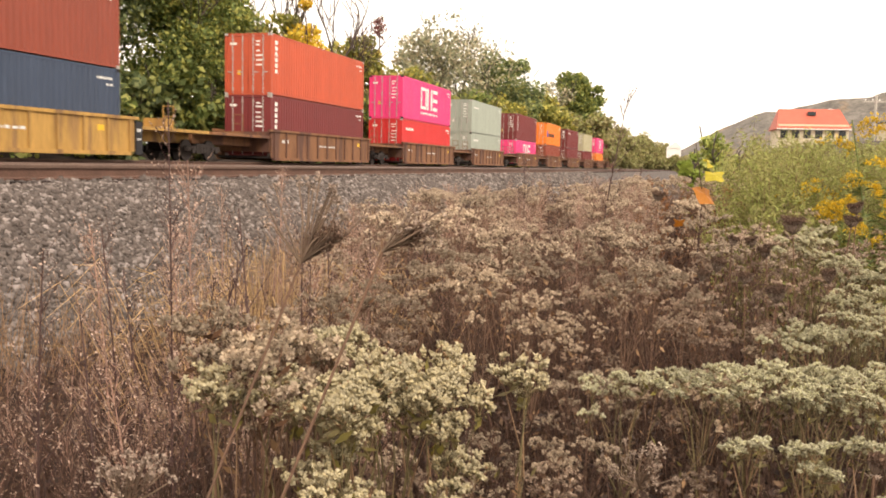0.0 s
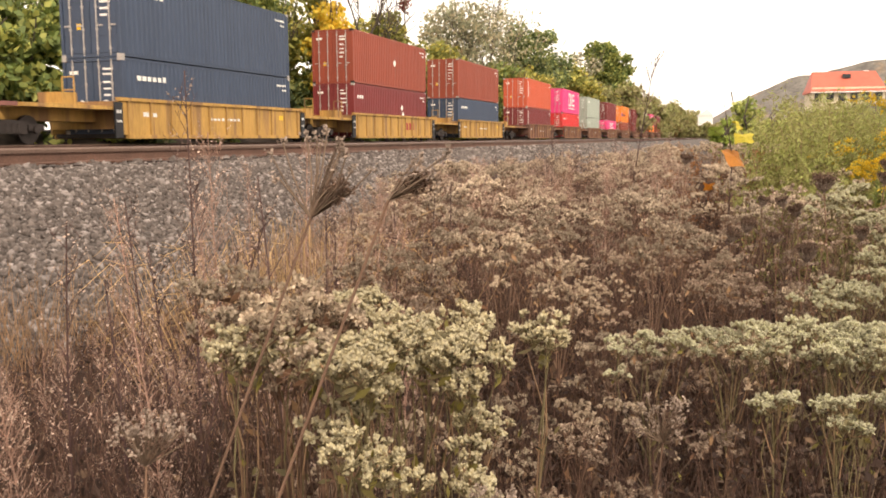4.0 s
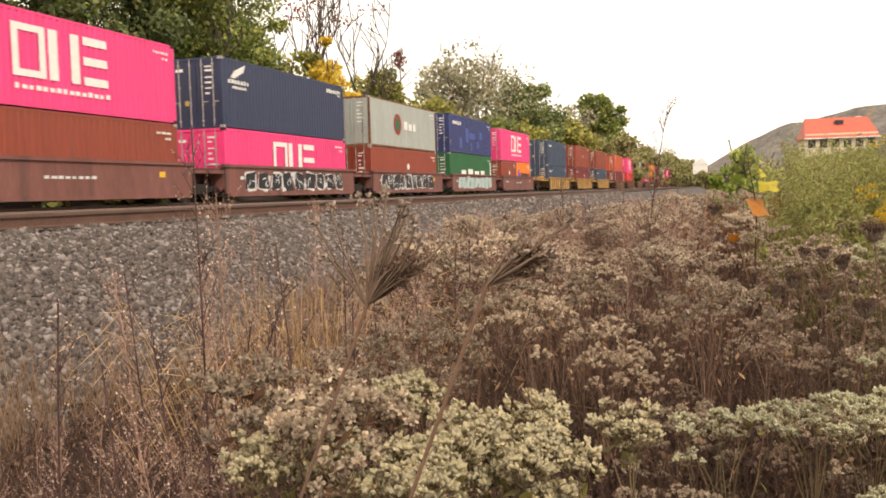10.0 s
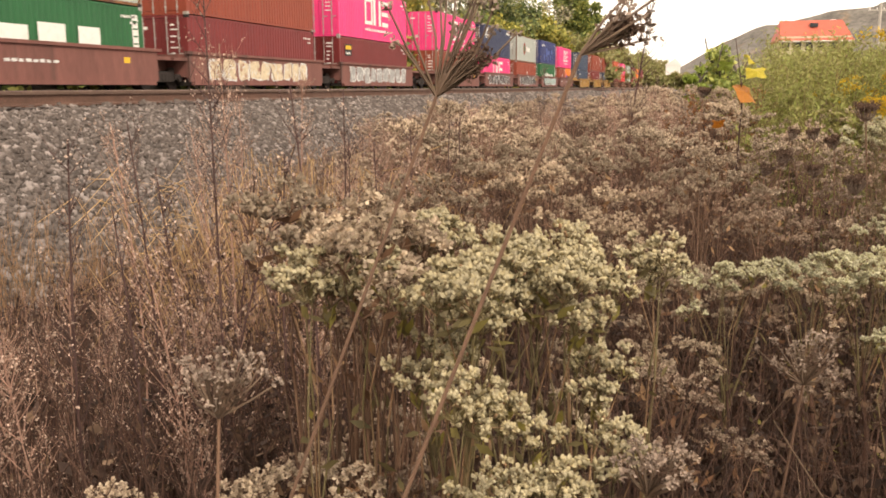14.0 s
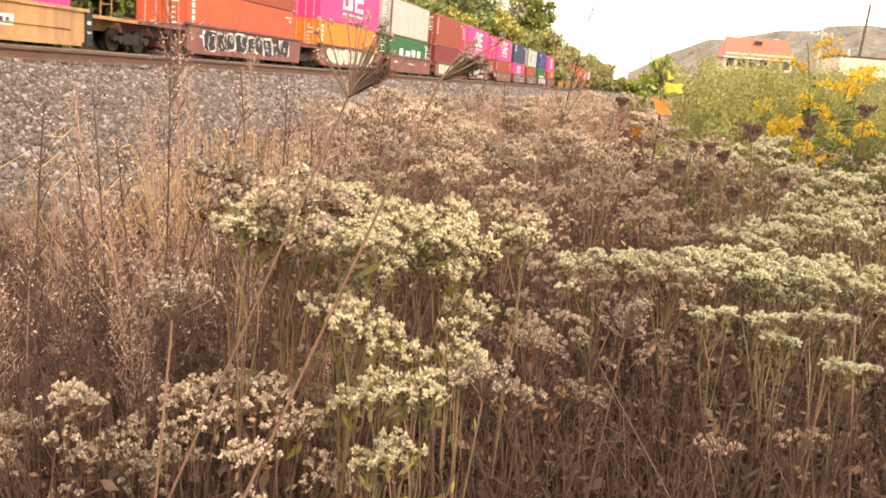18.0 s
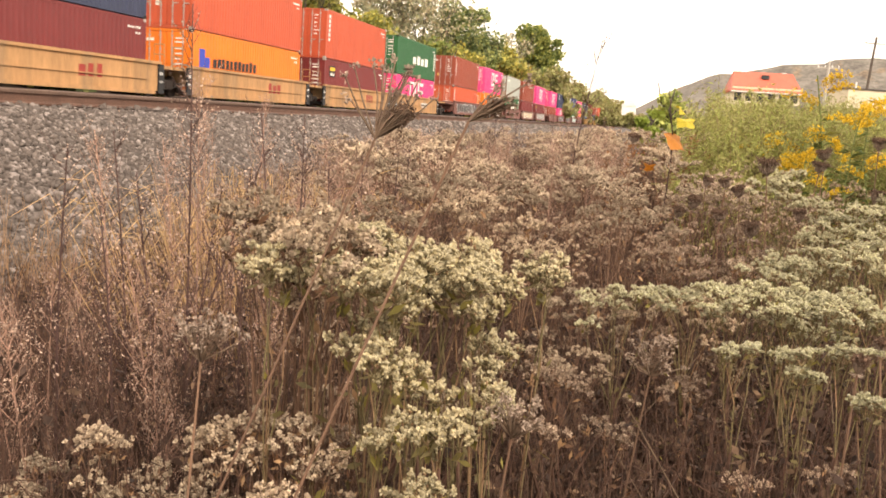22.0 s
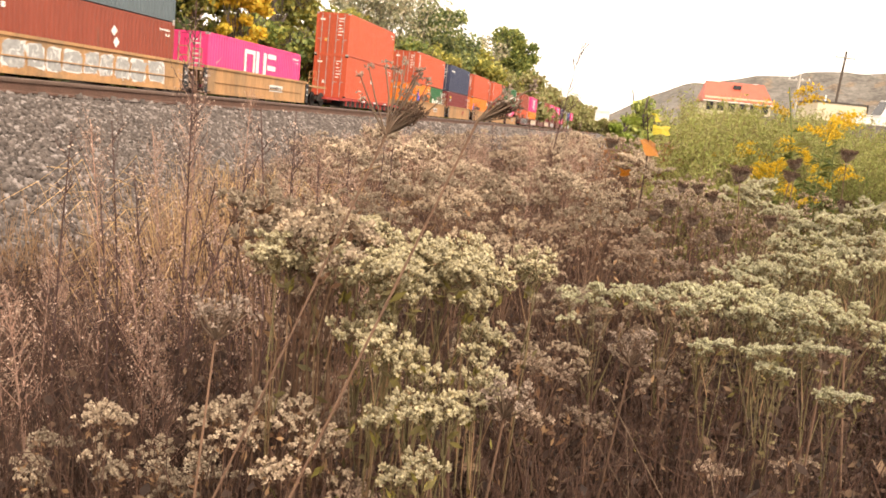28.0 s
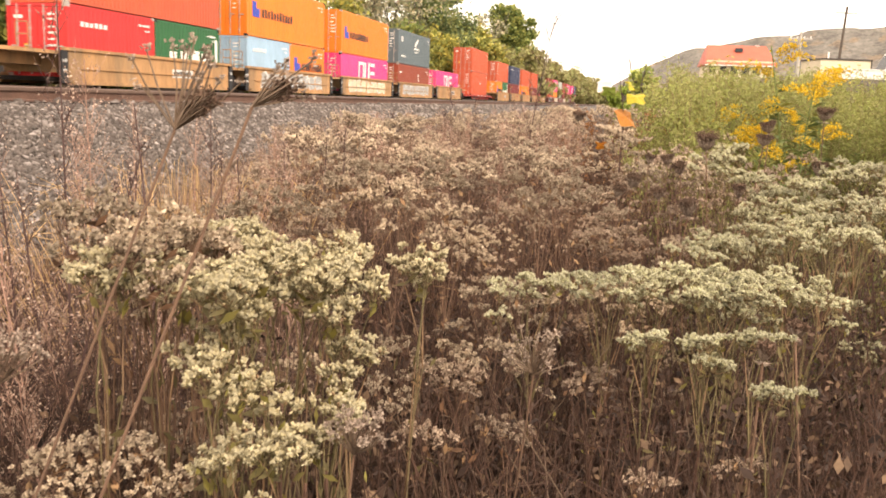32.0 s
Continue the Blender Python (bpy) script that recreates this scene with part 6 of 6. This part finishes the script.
    for x, y, z, k in rim + slope:
        scatter(sage, [(x, y, 0, z, k)], "boneset_plant", "sage-white flowering boneset with broad flat heads", "weed", "boneset plants in the thicket", int(x * 1000) + int(y * 50), 2.5)
    # faded and withered ones
    bush = [(-0.80, 1.42, 1.27, 2), (-0.74, 1.40, 1.25, 2), (-0.69, 1.38, 1.24, 2), (-0.64, 1.40, 1.22, 2), (-0.74, 1.35, 1.22, 2), (-0.67, 1.35, 1.20, 3), (-0.62, 1.45, 1.21, 3), (-0.62, 3.15, 1.24, 0), (-0.82, 2.91, 1.21, 1), (-0.89, 2.58, 1.17, 0), (-0.66, 2.74, 1.18, 1)]
    tan = [(-0.99, 1.20, 0.86, 3), (-0.99, 1.25, 0.83, 3), (-1.07, 1.20, 0.78, 3), (-0.92, 1.20, 0.78, 3), (-0.82, 1.25, 0.87, 3), (-0.76, 1.25, 0.88, 3), (-0.71, 1.25, 0.90, 3), (-0.63, 1.20, 0.91, 3), (-0.79, 1.15, 0.80, 3), (-0.58, 1.15, 0.87, 3), (-0.99, 1.15, 0.76, 3), (-0.77, 1.20, 0.86, 3), (-1.09, 1.15, 0.75, 3), (-0.83, 1.15, 0.78, 3), (-0.61, 1.10, 0.84, 3)]
    for x, y, z, k in bush + tan:
        scatter(faded, [(x, y, 0, z, k)], "boneset_plant", "faded tan boneset gone to fluff on brown stems", "weed", "boneset plants in the thicket", int(x * 900) + int(y * 50), 3)
    withered = [(-0.54, 1.33, 0.86, 2), (-0.23, 1.69, 0.96, 2), (-0.3, 1.58, 0.86, 2), (-0.1, 1.75, 0.82, 2), (0.02, 1.95, 0.88, 2), (0.1, 1.7, 0.76, 2), (0.3, 1.75, 0.76, 2), (-0.55, 1.15, 0.8, 2), (-0.2, 1.3, 0.72, 2), (0.2, 1.45, 0.7, 2), (0.05, 3.4, 0.98, 0), (0.2, 3.3, 0.98, 1), (0.35, 3.25, 0.98, 0), (-0.08, 3.7, 1.03, 1), (0.12, 4.0, 1.06, 0), (0.33, 3.8, 1.06, 0), (0.5, 3.95, 1.1, 1), (0.25, 4.4, 1.12, 1), (0.0, 4.3, 1.12, 0)]
    for x, y, z, k in withered:
        scatter(brown, [(x, y, 0, z, k)], "boneset_plant", "withered brown boneset with dry curled leaves", "weed", "boneset plants in the thicket", int(x * 900) + int(y * 50), 3)

    def put(protos, n, seed, ok, apart, name, label, group, lo=0.85, hi=1.1, rise=0.0, category="weed", cap=9.0, far_protos=None, free=False):
        q = random.Random(seed)
        close, distant, rest = [], [], []
        for x, y, _ in field_places(n, seed, ok, apart):
            r = math.hypot(x, y)
            az = math.degrees(math.atan2(-x, y))
            top = 1.45 + r * math.tan(radians(top_angle(az) + rise))
            top = min(max(top, 0.3), 9 if free else (0.88 if az < 1 and r < 5 else 1.0) * float(np.interp(r, [1.2, 2, 3, 5, 9, 18], [0.8, 1.0, 1.15, 1.25, 1.36, 1.5])) + 0.12 * rise, cap)
            spot = (x, y, ground_z(x, y) - 0.01, top * q.uniform(lo, hi))
            (close if not far_protos or r < 4.6 else distant if r < 7.0 else rest).append(spot)
        scatter(protos, close, name, label, category, group, seed)
        if distant:
            scatter(far_protos, distant, name, label, category, group, seed + 50)
        if rest:
            joined(far_protos, rest, seed + 70, "far_brush", label, "undergrowth")

    brush = lambda az, r, x, y: x > -4.15 and r > 1.35
    gap = lambda az, r: -7 < az < 9 and r < 2.3      # a dark hollow in the thicket
    put(faded, 205, 1, lambda az, r, x, y: brush(az, r, x, y) and (-4.5 if r < 5 else -7) < az < 24 and 2.0 < r < 18 and x > -3.6 and not gap(az, r), 0.30, "boneset_plant", "faded tan boneset gone to fluff on brown stems", "boneset plants in the thicket", 0.74, 1.05, far_protos=faded_far)
    put(brown, 165, 2, lambda az, r, x, y: brush(az, r, x, y) and (-7 if r < 6 else -10) < az < 26 and r < 22 and not gap(az, r) and (r > 2.0 or az > 20), 0.31, "boneset_plant", "withered brown boneset with dry curled leaves", "boneset plants in the thicket", 0.68, 0.98, far_protos=brown_far)
    put(sage, 85, 3, lambda az, r, x, y: brush(az, r, x, y) and az < -6.5 and 2.9 < r < 5.0, 0.31, "boneset_plant", "white-flowering boneset with flat broken heads on olive stems", "boneset plants in the thicket", 0.80, 1.02, -1.0, far_protos=fresh_far)
    put(weed, 240, 4, lambda az, r, x, y: x > -4.4 and r > 1.75 and not (22 < az < 27.5 and r < 3.4) and (az > 21 or (r > 5.5 and az > 3)) and r < 24, 0.25, "dry_weed", "reddish-brown dry weed with thin seedy twigs", "dry weeds beside the ballast", 0.78, 1.05)
    put(green, 60, 6, lambda az, r, x, y: az < -7 and 7.8 < r < 12, 0.36, "goldenrod", "green goldenrod stem with narrow leaves, not in bloom", "goldenrods", 0.78, 0.98, -0.4, "goldenrod", 1.9, None, True)
    put(feath, 125, 7, lambda az, r, x, y: az < -3.7 and (8.4 if az < -6 else 6.8) < r < 19, 0.33, "feathery_herb", "bushy yellow-green herb with fine feathery leaves", "feathery herbs", 0.86, 1.08, 1.5, "herb", 2.6, None, True)
    plumes = [(0.91, 7.20, 1.53, 0), (1.08, 7.40, 1.60, 2), (0.84, 7.00, 1.38, 0), (1.00, 7.00, 1.41, 1), (1.08, 6.60, 1.25, 2), (1.20, 7.40, 2.04, 2), (1.40, 7.40, 1.86, 2), (1.40, 7.40, 1.52, 2), (1.41, 6.80, 1.82, 0), (1.44, 6.80, 1.42, 2)]
    for i, (x, y, z, k) in enumerate(plumes):
        scatter(gold, [(x, y, 0, z, k)], "goldenrod", "yellow-plumed goldenrod on leafy green stems", "goldenrod", "goldenrods", 500 + i, 1.5)
    for p in fresh + sage + faded + brown + fresh_far + faded_far + brown_far + weed + gold + green + feath:
        remove_proto(p)

    # dried wild carrots
    wild_carrot((-0.47, 1.02, 1.378), (-0.98, 0.88, 0), 0.088, 66, 0.72, (0.2, 0, 1), 301, label="tall dried wild carrot head with bristling tan rays", share=0.26, lean=0.85)
    wild_carrot((-0.32, 0.90, 1.41), (-0.86, 0.80, 0), 0.066, 52, 0.42, (0.75, 0.1, 0.62), 302, label="dried wild carrot head closed to a nest of rays", share=0.12, lean=0.1)
    for i, (x, y, z, ln, cone) in enumerate(((-0.266, 1.10, 0.963, 0.055, 0.85), (-0.074, 1.50, 0.972, 0.07, 1.1), (-0.689, 0.97, 1.056, 0.062, 0.95))):
        wild_carrot((x, y, z), (x - 0.12, y + 0.05, 0), ln, 46, cone, (0.1, 0, 1), 310 + i, False, 0.55, "open dried wild carrot head with thin spread rays", share=0.6)
    cups = [(0.37, 3.90, 1.25, 1.3), (0.08, 3.90, 1.08, 1.1), (0.28, 4.00, 1.14, 0.9), (0.29, 3.50, 1.02, 1.2), (0.49, 3.70, 1.08, 1.0), (0.15, 4.30, 1.16, 0.8), (0.19, 3.80, 1.05, 0.8), (-0.22, 5.00, 1.33, 0.9), (0.24, 4.30, 1.16, 0.8), (0.68, 4.40, 1.32, 0.9), (0.95, 4.60, 1.38, 1.1), (0.02, 3.90, 1.04, 0.8), (0.33, 1.75, 0.96, 0.62), (0.83, 4.00, 1.16, 1.0), (0.66, 4.40, 1.26, 0.9), (0.43, 2.0, 0.95, 0.6)]
    for i, (x, y, z, k) in enumerate(cups):
        rr = random.Random(i)
        foot = (x + rr.uniform(-0.12, 0.1), y + rr.uniform(-0.1, 0.1), 0)
        carrot_cup((x, y, z), foot, 0.052 * k, (rr.uniform(-0.3, 0.3), rr.uniform(-0.2, 0.1), 1), 330 + i)

    # single tall stems
    rng = np.random.default_rng(77)
    for i, (az, el, r, dx, dark) in enumerate(((28.4, -1.6, 2.1, 0.05, True), (25.3, -1.2, 3.0, 0.02, True), (31.5, -4.0, 2.2, 0.3, True), (24.0, -4.0, 3.2, 0.02, True), (36.0, -3.0, 2.6, 0.0, True), (40.0, -4.0, 2.3, -0.03, True), (27.0, -5.0, 2.4, 0.05, True),
                                                (33.6, -5.5, 2.5, -0.04, True), (30.0, -6.0, 2.7, 0.02, True), (22.6, -4.6, 2.9, 0.03, True), (20.6, -3.4, 3.4, -0.02, True), (38.0, -8.0, 2.2, 0.04, True), (18.4, -3.0, 3.8, 0.0, True), (16.2, -2.4, 4.4, 0.03, True))):
        x, y, z = by_sight(az, el, r)
        t = dry_weed(400 + i, z, 40, "stemd", "seed", 0.2, 8, 0.0062, 0.003, 0.0048)
        t.name = "tall_weed"
        t.matrix_basis = pose(x - dx * 0.5, y, 0, 0, math.degrees(math.atan2(dx, 1.3)), 0)
        tagged(t, "tall dark purple-brown weed stem with sparse seed twigs", "weed", "tall dark weeds")
    for i, (x, y, z, n, sp, tw) in enumerate(((-1.264, 1.944, 1.64, 60, 0.13, 0.0024), (-1.42, 2.32, 1.5, 120, 0.24, 0.0017), (-2.2, 4.4, 1.47, 130, 0.26, 0.0022), (-2.45, 4.15, 1.36, 110, 0.26, 0.0022), (-1.64, 8.08, 1.6, 100, 0.22, 0.003), (-1.75, 2.3, 1.3, 100, 0.26, 0.0017), (-1.9, 3.0, 1.25, 110, 0.28, 0.0018))):
        t = dry_weed(470 + i, z, n, "stemd" if i in (0, 4) else "stemr", "seed", sp, 7, 0.0055, tw, 0.0042)
        t.name = "tall_weed"
        t.matrix_basis = pose(x, y, 0, 0, 2, 0)
        tagged(t, "tall bushy brown weed with fine seedy twigs", "weed", "tall dark weeds")
    # rust-coloured dry weeds in front of the green herbs
    q = random.Random(88)
    for i in range(16):
        x, y, z = by_sight(q.uniform(-3.0, 3.2), q.uniform(-2.2, -0.3), q.uniform(7.5, 13.0))
        t = dry_weed(480 + i, z, 60, "stemb", "rust_fluff", 0.26, 14, 0.005, 0.004, 0.011)
        t.name = "rusty_weed"
        t.matrix_basis = pose(x, y, 0)
        tagged(t, "rust-orange dry weed among the brown stalks", "weed", "rusty weeds")
    # thin bare sapling in the middle distance
    x, y, z = by_sight(4.6, 5.6, 7.5)
    t = dry_weed(420, z - 0.0, 60, "stemd", "seed", 0.30, 6, 0.008, 0.005, 0.007)
    t.name = "bare_sapling"
    t.matrix_basis = pose(x - 0.22, y, 0, 0, 5, 0)
    tagged(t, "thin bare leaning sapling with fine twigs", "sapling")
    for i, (az, el, r) in enumerate(((11.5, -0.8, 8), (9.0, -0.2, 10), (14.5, -0.9, 7.5), (6.8, 0.2, 11), (3.4, 0.4, 12))):
        x, y, z = by_sight(az, el, r)
        t = dry_weed(430 + i, z, 40, "stemd", "seed", 0.2, 6, 0.008, 0.005, 0.008)
        t.name = "tall_weed"
        t.matrix_basis = pose(x, y, 0)
        tagged(t, "tall dark purple-brown weed stem with sparse seed twigs", "weed", "tall dark weeds")


def make_sapling():
    """The young tree with large lobed leaves turning yellow and orange."""
    x, y, z = by_sight(-0.4, 0.2, 6.0)
    t = thing("young_sycamore", "young tree with a few large yellow and orange leaves", "sapling", pose(x, y, 0.42))
    t.scale = (0.706, 0.706, 0.706)
    s = Soup()
    s.tube([(-0.14, 0, -0.65), (-0.06, 0, 0.7), (-0.04, 0, 1.3), (-0.12, 0, 1.78)], [0.010, 0.008, 0.006, 0.003], 5)

    def big_leaf(at, mat, size, tilt, spin, name):
        s.tube([(-0.05, 0, min(at[2], 1.7) - 0.1), at], [0.003, 0.0015], 3)
        k = 15
        pts = []
        for i in range(k):
            a = math.pi * 2 * i / k
            rr = size * (0.62 + 0.38 * abs(math.cos(2.5 * a)) ** 0.7) * (0.55 if i == 0 else 1)
            pts.append(Vector((rr * math.cos(a) * 0.95, rr * math.sin(a) * 0.8, -0.12 * rr * rr / size + 0.02 * math.sin(3 * a))))
        m = pose(*at, tilt, 0, spin)
        part("leaf", Soup().add([m @ Vector((0, 0, 0.005))] + [m @ p for p in pts], [(0, 1 + i, 1 + (i + 1) % k) for i in range(k)]), M[mat], t, name)

    for at, mat, size, tilt, spin, name in (((0.06, -0.1, 1.49), "yleaf", 0.11, 40, 10, "large yellow leaf"), ((-0.02, -0.08, 1.32), "oleaf", 0.17, 45, 60, "large orange leaf"), ((-0.22, -0.05, 1.06), "oleaf", 0.09, 40, 160, "orange-brown leaf"),
                                            ((-0.2, 0.05, 1.55), "gleaf", 0.085, 50, 200, ""), ((0.0, -0.05, 1.6), "yleaf", 0.08, 50, 80, "")):
        big_leaf(at, mat, size, tilt, spin, name)
    part("stem", s, M["stemd"], t)


def make_undergrowth():
    """What nobody could count: dry stalks, curled leaves and straw between the plants."""
    rng = np.random.default_rng(12)
    n = 27000
    az = np.radians(rng.uniform(-32, 52, n))
    r = 1.15 * (22 / 1.15) ** (rng.random(n) ** 0.95)
    x, y = -np.sin(az) * r, np.cos(az) * r
    k = x > -4.5 + 0.25 * np.sin(y * 1.7)
    x, y, r = x[k], y[k], r[k]
    n = len(x)
    lim = 1.45 + r * np.tan(np.radians([top_angle(math.degrees(math.atan2(-p, q))) for p, q in zip(x, y)]))
    h = rng.uniform(0.25, 0.9, n) * np.clip(np.minimum(lim, 0.9 + 0.04 * r), 0.25, 1.3)
    a = np.stack([x, y, np.zeros(n) - 0.02], 1)
    lean = rng.normal(size=(n, 2)) * 0.30 * h[:, None]
    b = np.stack([x + lean[:, 0], y + lean[:, 1], h], 1)
    v, f = strips(rng, a, b, 0.0035 + 0.0006 * r)
    # unseen stalks and leaves added below and behind the camera, shading the hollow ahead
    n2 = 15000
    a2z, r2 = np.radians(rng.uniform(-180, 180, n2)), 0.4 + 4.2 * rng.random(n2) ** 0.7
    d2 = np.degrees(a2z)
    k = ~((d2 > -32) & (d2 < 52) & (r2 > 1.15)) & (-np.sin(a2z) * r2 > -4.2)
    a2z, r2, d2 = a2z[k], r2[k], d2[k]
    seen = (d2 > -45) & (d2 < 65)
    h2 = np.where(seen, np.clip(0.95 - 0.42 * r2, 0.3, 0.75), rng.uniform(0.6, 1.1, len(r2))) * rng.uniform(0.7, 1.0, len(r2))
    a2 = np.stack([-np.sin(a2z) * r2, np.cos(a2z) * r2, np.full(len(r2), -0.02)], 1)
    b2 = a2 + np.stack([rng.normal(size=len(r2)) * 0.2 * h2, rng.normal(size=len(r2)) * 0.2 * h2, h2], 1)
    i = rng.integers(0, len(r2), 42000)
    u = rng.uniform(0.3, 1.0, (len(i), 1))
    vl, fl = flakes(rng, a2[i] * (1 - u) + b2[i] * u + rng.normal(size=(len(i), 3)) * 0.03, 0.022, 2.2)
    v, f = merge((v, f), strips(rng, a2, b2, 0.006), (vl, np.concatenate([fl[:, [0, 1, 2]], fl[:, [0, 2, 3]]])))
    # stalk colour carries the shade of the recesses between the plants
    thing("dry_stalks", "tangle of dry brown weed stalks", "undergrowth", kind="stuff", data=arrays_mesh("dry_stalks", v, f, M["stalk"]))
    # fine side twigs on the stalks
    i = rng.integers(0, n, 46000)
    u = rng.uniform(0.25, 1.0, (len(i), 1))
    c = a[i] * (1 - u) + b[i] * u
    e = c + rng.normal(size=c.shape) * 0.05 + (0, 0, 0.05)
    v, f = strips(rng, c, e, 0.0018 + 0.0005 * r[i])
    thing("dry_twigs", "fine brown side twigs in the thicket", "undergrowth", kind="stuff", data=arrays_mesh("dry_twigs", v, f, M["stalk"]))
    i = rng.integers(0, n, 120000)
    u = rng.uniform(0.05, 0.9, (len(i), 1))
    c = a[i] * (1 - u) + b[i] * u + rng.normal(size=(len(i), 3)) * 0.03
    c[:, 2] = np.abs(c[:, 2])
    v, f = flakes(rng, c, 0.016, 2.0)
    thing("dry_leaves", "curled dry leaves hanging in the thicket", "undergrowth", kind="stuff", data=arrays_mesh("dry_leaves", v, f, M["litter"]))
    # straw-coloured grass along the foot of the ballast
    n = 5200
    y = 1.5 + 26 * rng.random(n) ** 1.3
    x = -4.35 + rng.normal(size=n) * 0.35 + 0.6 * np.sin(y * 0.9) * 0.4 + 1.3 * np.exp(-((y - 6.3) / 1.2) ** 2)
    h = rng.uniform(0.25, 0.75, n)
    a = np.stack([x, y, np.full(n, -0.02)], 1)
    lean = rng.normal(size=(n, 2)) * 0.25
    b = a + np.stack([lean[:, 0] * h, lean[:, 1] * h, h], 1)
    v, f = strips(rng, a, b, 0.005)
    thing("dry_grass", "straw-yellow dry grass at the foot of the ballast", "grass", kind="stuff", data=arrays_mesh("dry_grass", v, f, M["straw"]))
    # a bright tussock of straw at the edge of the stones
    n = 420
    cx, cy = -1.78, 3.5
    x, y = cx + rng.normal(size=n) * 0.15, cy + rng.normal(size=n) * 0.22
    h = rng.uniform(0.55, 1.15, n)
    a = np.stack([x, y, np.full(n, -0.02)], 1)
    lean = np.stack([x - cx, y - cy], 1) * 0.8 + rng.normal(size=(n, 2)) * 0.2
    b = a + np.stack([lean[:, 0] * h, lean[:, 1] * h, h], 1)
    c = b + np.stack([lean[:, 0] * 0.3, lean[:, 1] * 0.3, rng.uniform(-0.15, 0.05, n)], 1)
    v, f = merge(strips(rng, a, b, 0.006), strips(rng, b, c, 0.004))
    thing("straw_tussock", "bright straw-yellow tussock of dead grass", "grass", kind="stuff", data=arrays_mesh("straw_tussock", v, f, M["blond"]))
    # pale dead stems that lean and cross in the hollow
    n = 110
    az = np.radians(rng.uniform(-26, 30, n))
    r = rng.uniform(1.3, 3.2, n)
    a = np.stack([-np.sin(az) * r, np.cos(az) * r, rng.uniform(-0.02, 0.25, n)], 1)
    b = a + np.stack([rng.normal(size=n) * 0.30, rng.normal(size=n) * 0.2, rng.uniform(0.3, 0.72, n)], 1)
    v, f = strips(rng, a, b, 0.0052)
    i = rng.integers(0, n, 420)
    u = rng.uniform(0.3, 1.0, (420, 1))
    c = a[i] * (1 - u) + b[i] * u
    v2, f2 = strips(rng, c, c + rng.normal(size=c.shape) * 0.05 + (0, 0, 0.06), 0.0022)
    v, f = merge((v, f), (v2, f2))
    thing("fallen_stalks", "pale dead stems leaning across one another", "undergrowth", kind="stuff", data=arrays_mesh("fallen_stalks", v, f, M["umray"]))
    # withered curled leaves low among the stems
    n = 7600
    az = np.radians(rng.uniform(-28, 34, n))
    r = rng.uniform(1.25, 3.4, n)
    c = np.stack([-np.sin(az) * r, np.cos(az) * r, rng.uniform(0.05, 0.75, n) * np.clip(r / 2.2, 0.5, 1.1)], 1)
    k = 4
    c = np.repeat(c, k, 0) + rng.normal(size=(n * k, 3)) * 0.014
    v, f = flakes(rng, c, 0.011, 2.2)
    thing("withered_leaves", "small withered brown leaves curled on the stems", "undergrowth", kind="stuff", data=arrays_mesh("withered_leaves", v, f, M["litter"]))
    # green grass and weeds low on the right-hand side
    n = 9000
    az = np.radians(rng.uniform(-32, -4, n))
    r = 3.8 + 13 * rng.random(n) ** 1.3
    x, y = -np.sin(az) * r, np.cos(az) * r
    h = rng.uniform(0.2, 0.75, n)
    a = np.stack([x, y, np.full(n, -0.02)], 1)
    lean = rng.normal(size=(n, 2)) * 0.25
    b = a + np.stack([lean[:, 0] * h, lean[:, 1] * h, h], 1)
    v, f = strips(rng, a, b, 0.006)
    thing("green_grass", "tall green grass under the goldenrod", "grass", kind="stuff", data=arrays_mesh("green_grass", v, f, M["goldgreen"]))


make_undergrowth()
make_plants()
make_sapling()


# ---- what moves: the train rolls away down the line ----
def motions():
    for ob in TRAIN:
        x, y, z = ob.matrix_basis.translation
        rows = []
        for k in range(17):
            t = 2.0 * k
            rows.append((t, pose(x, y + 12.495 * t + 0.00927 * t * t, z)))
        walk(ob, rows)


motions()
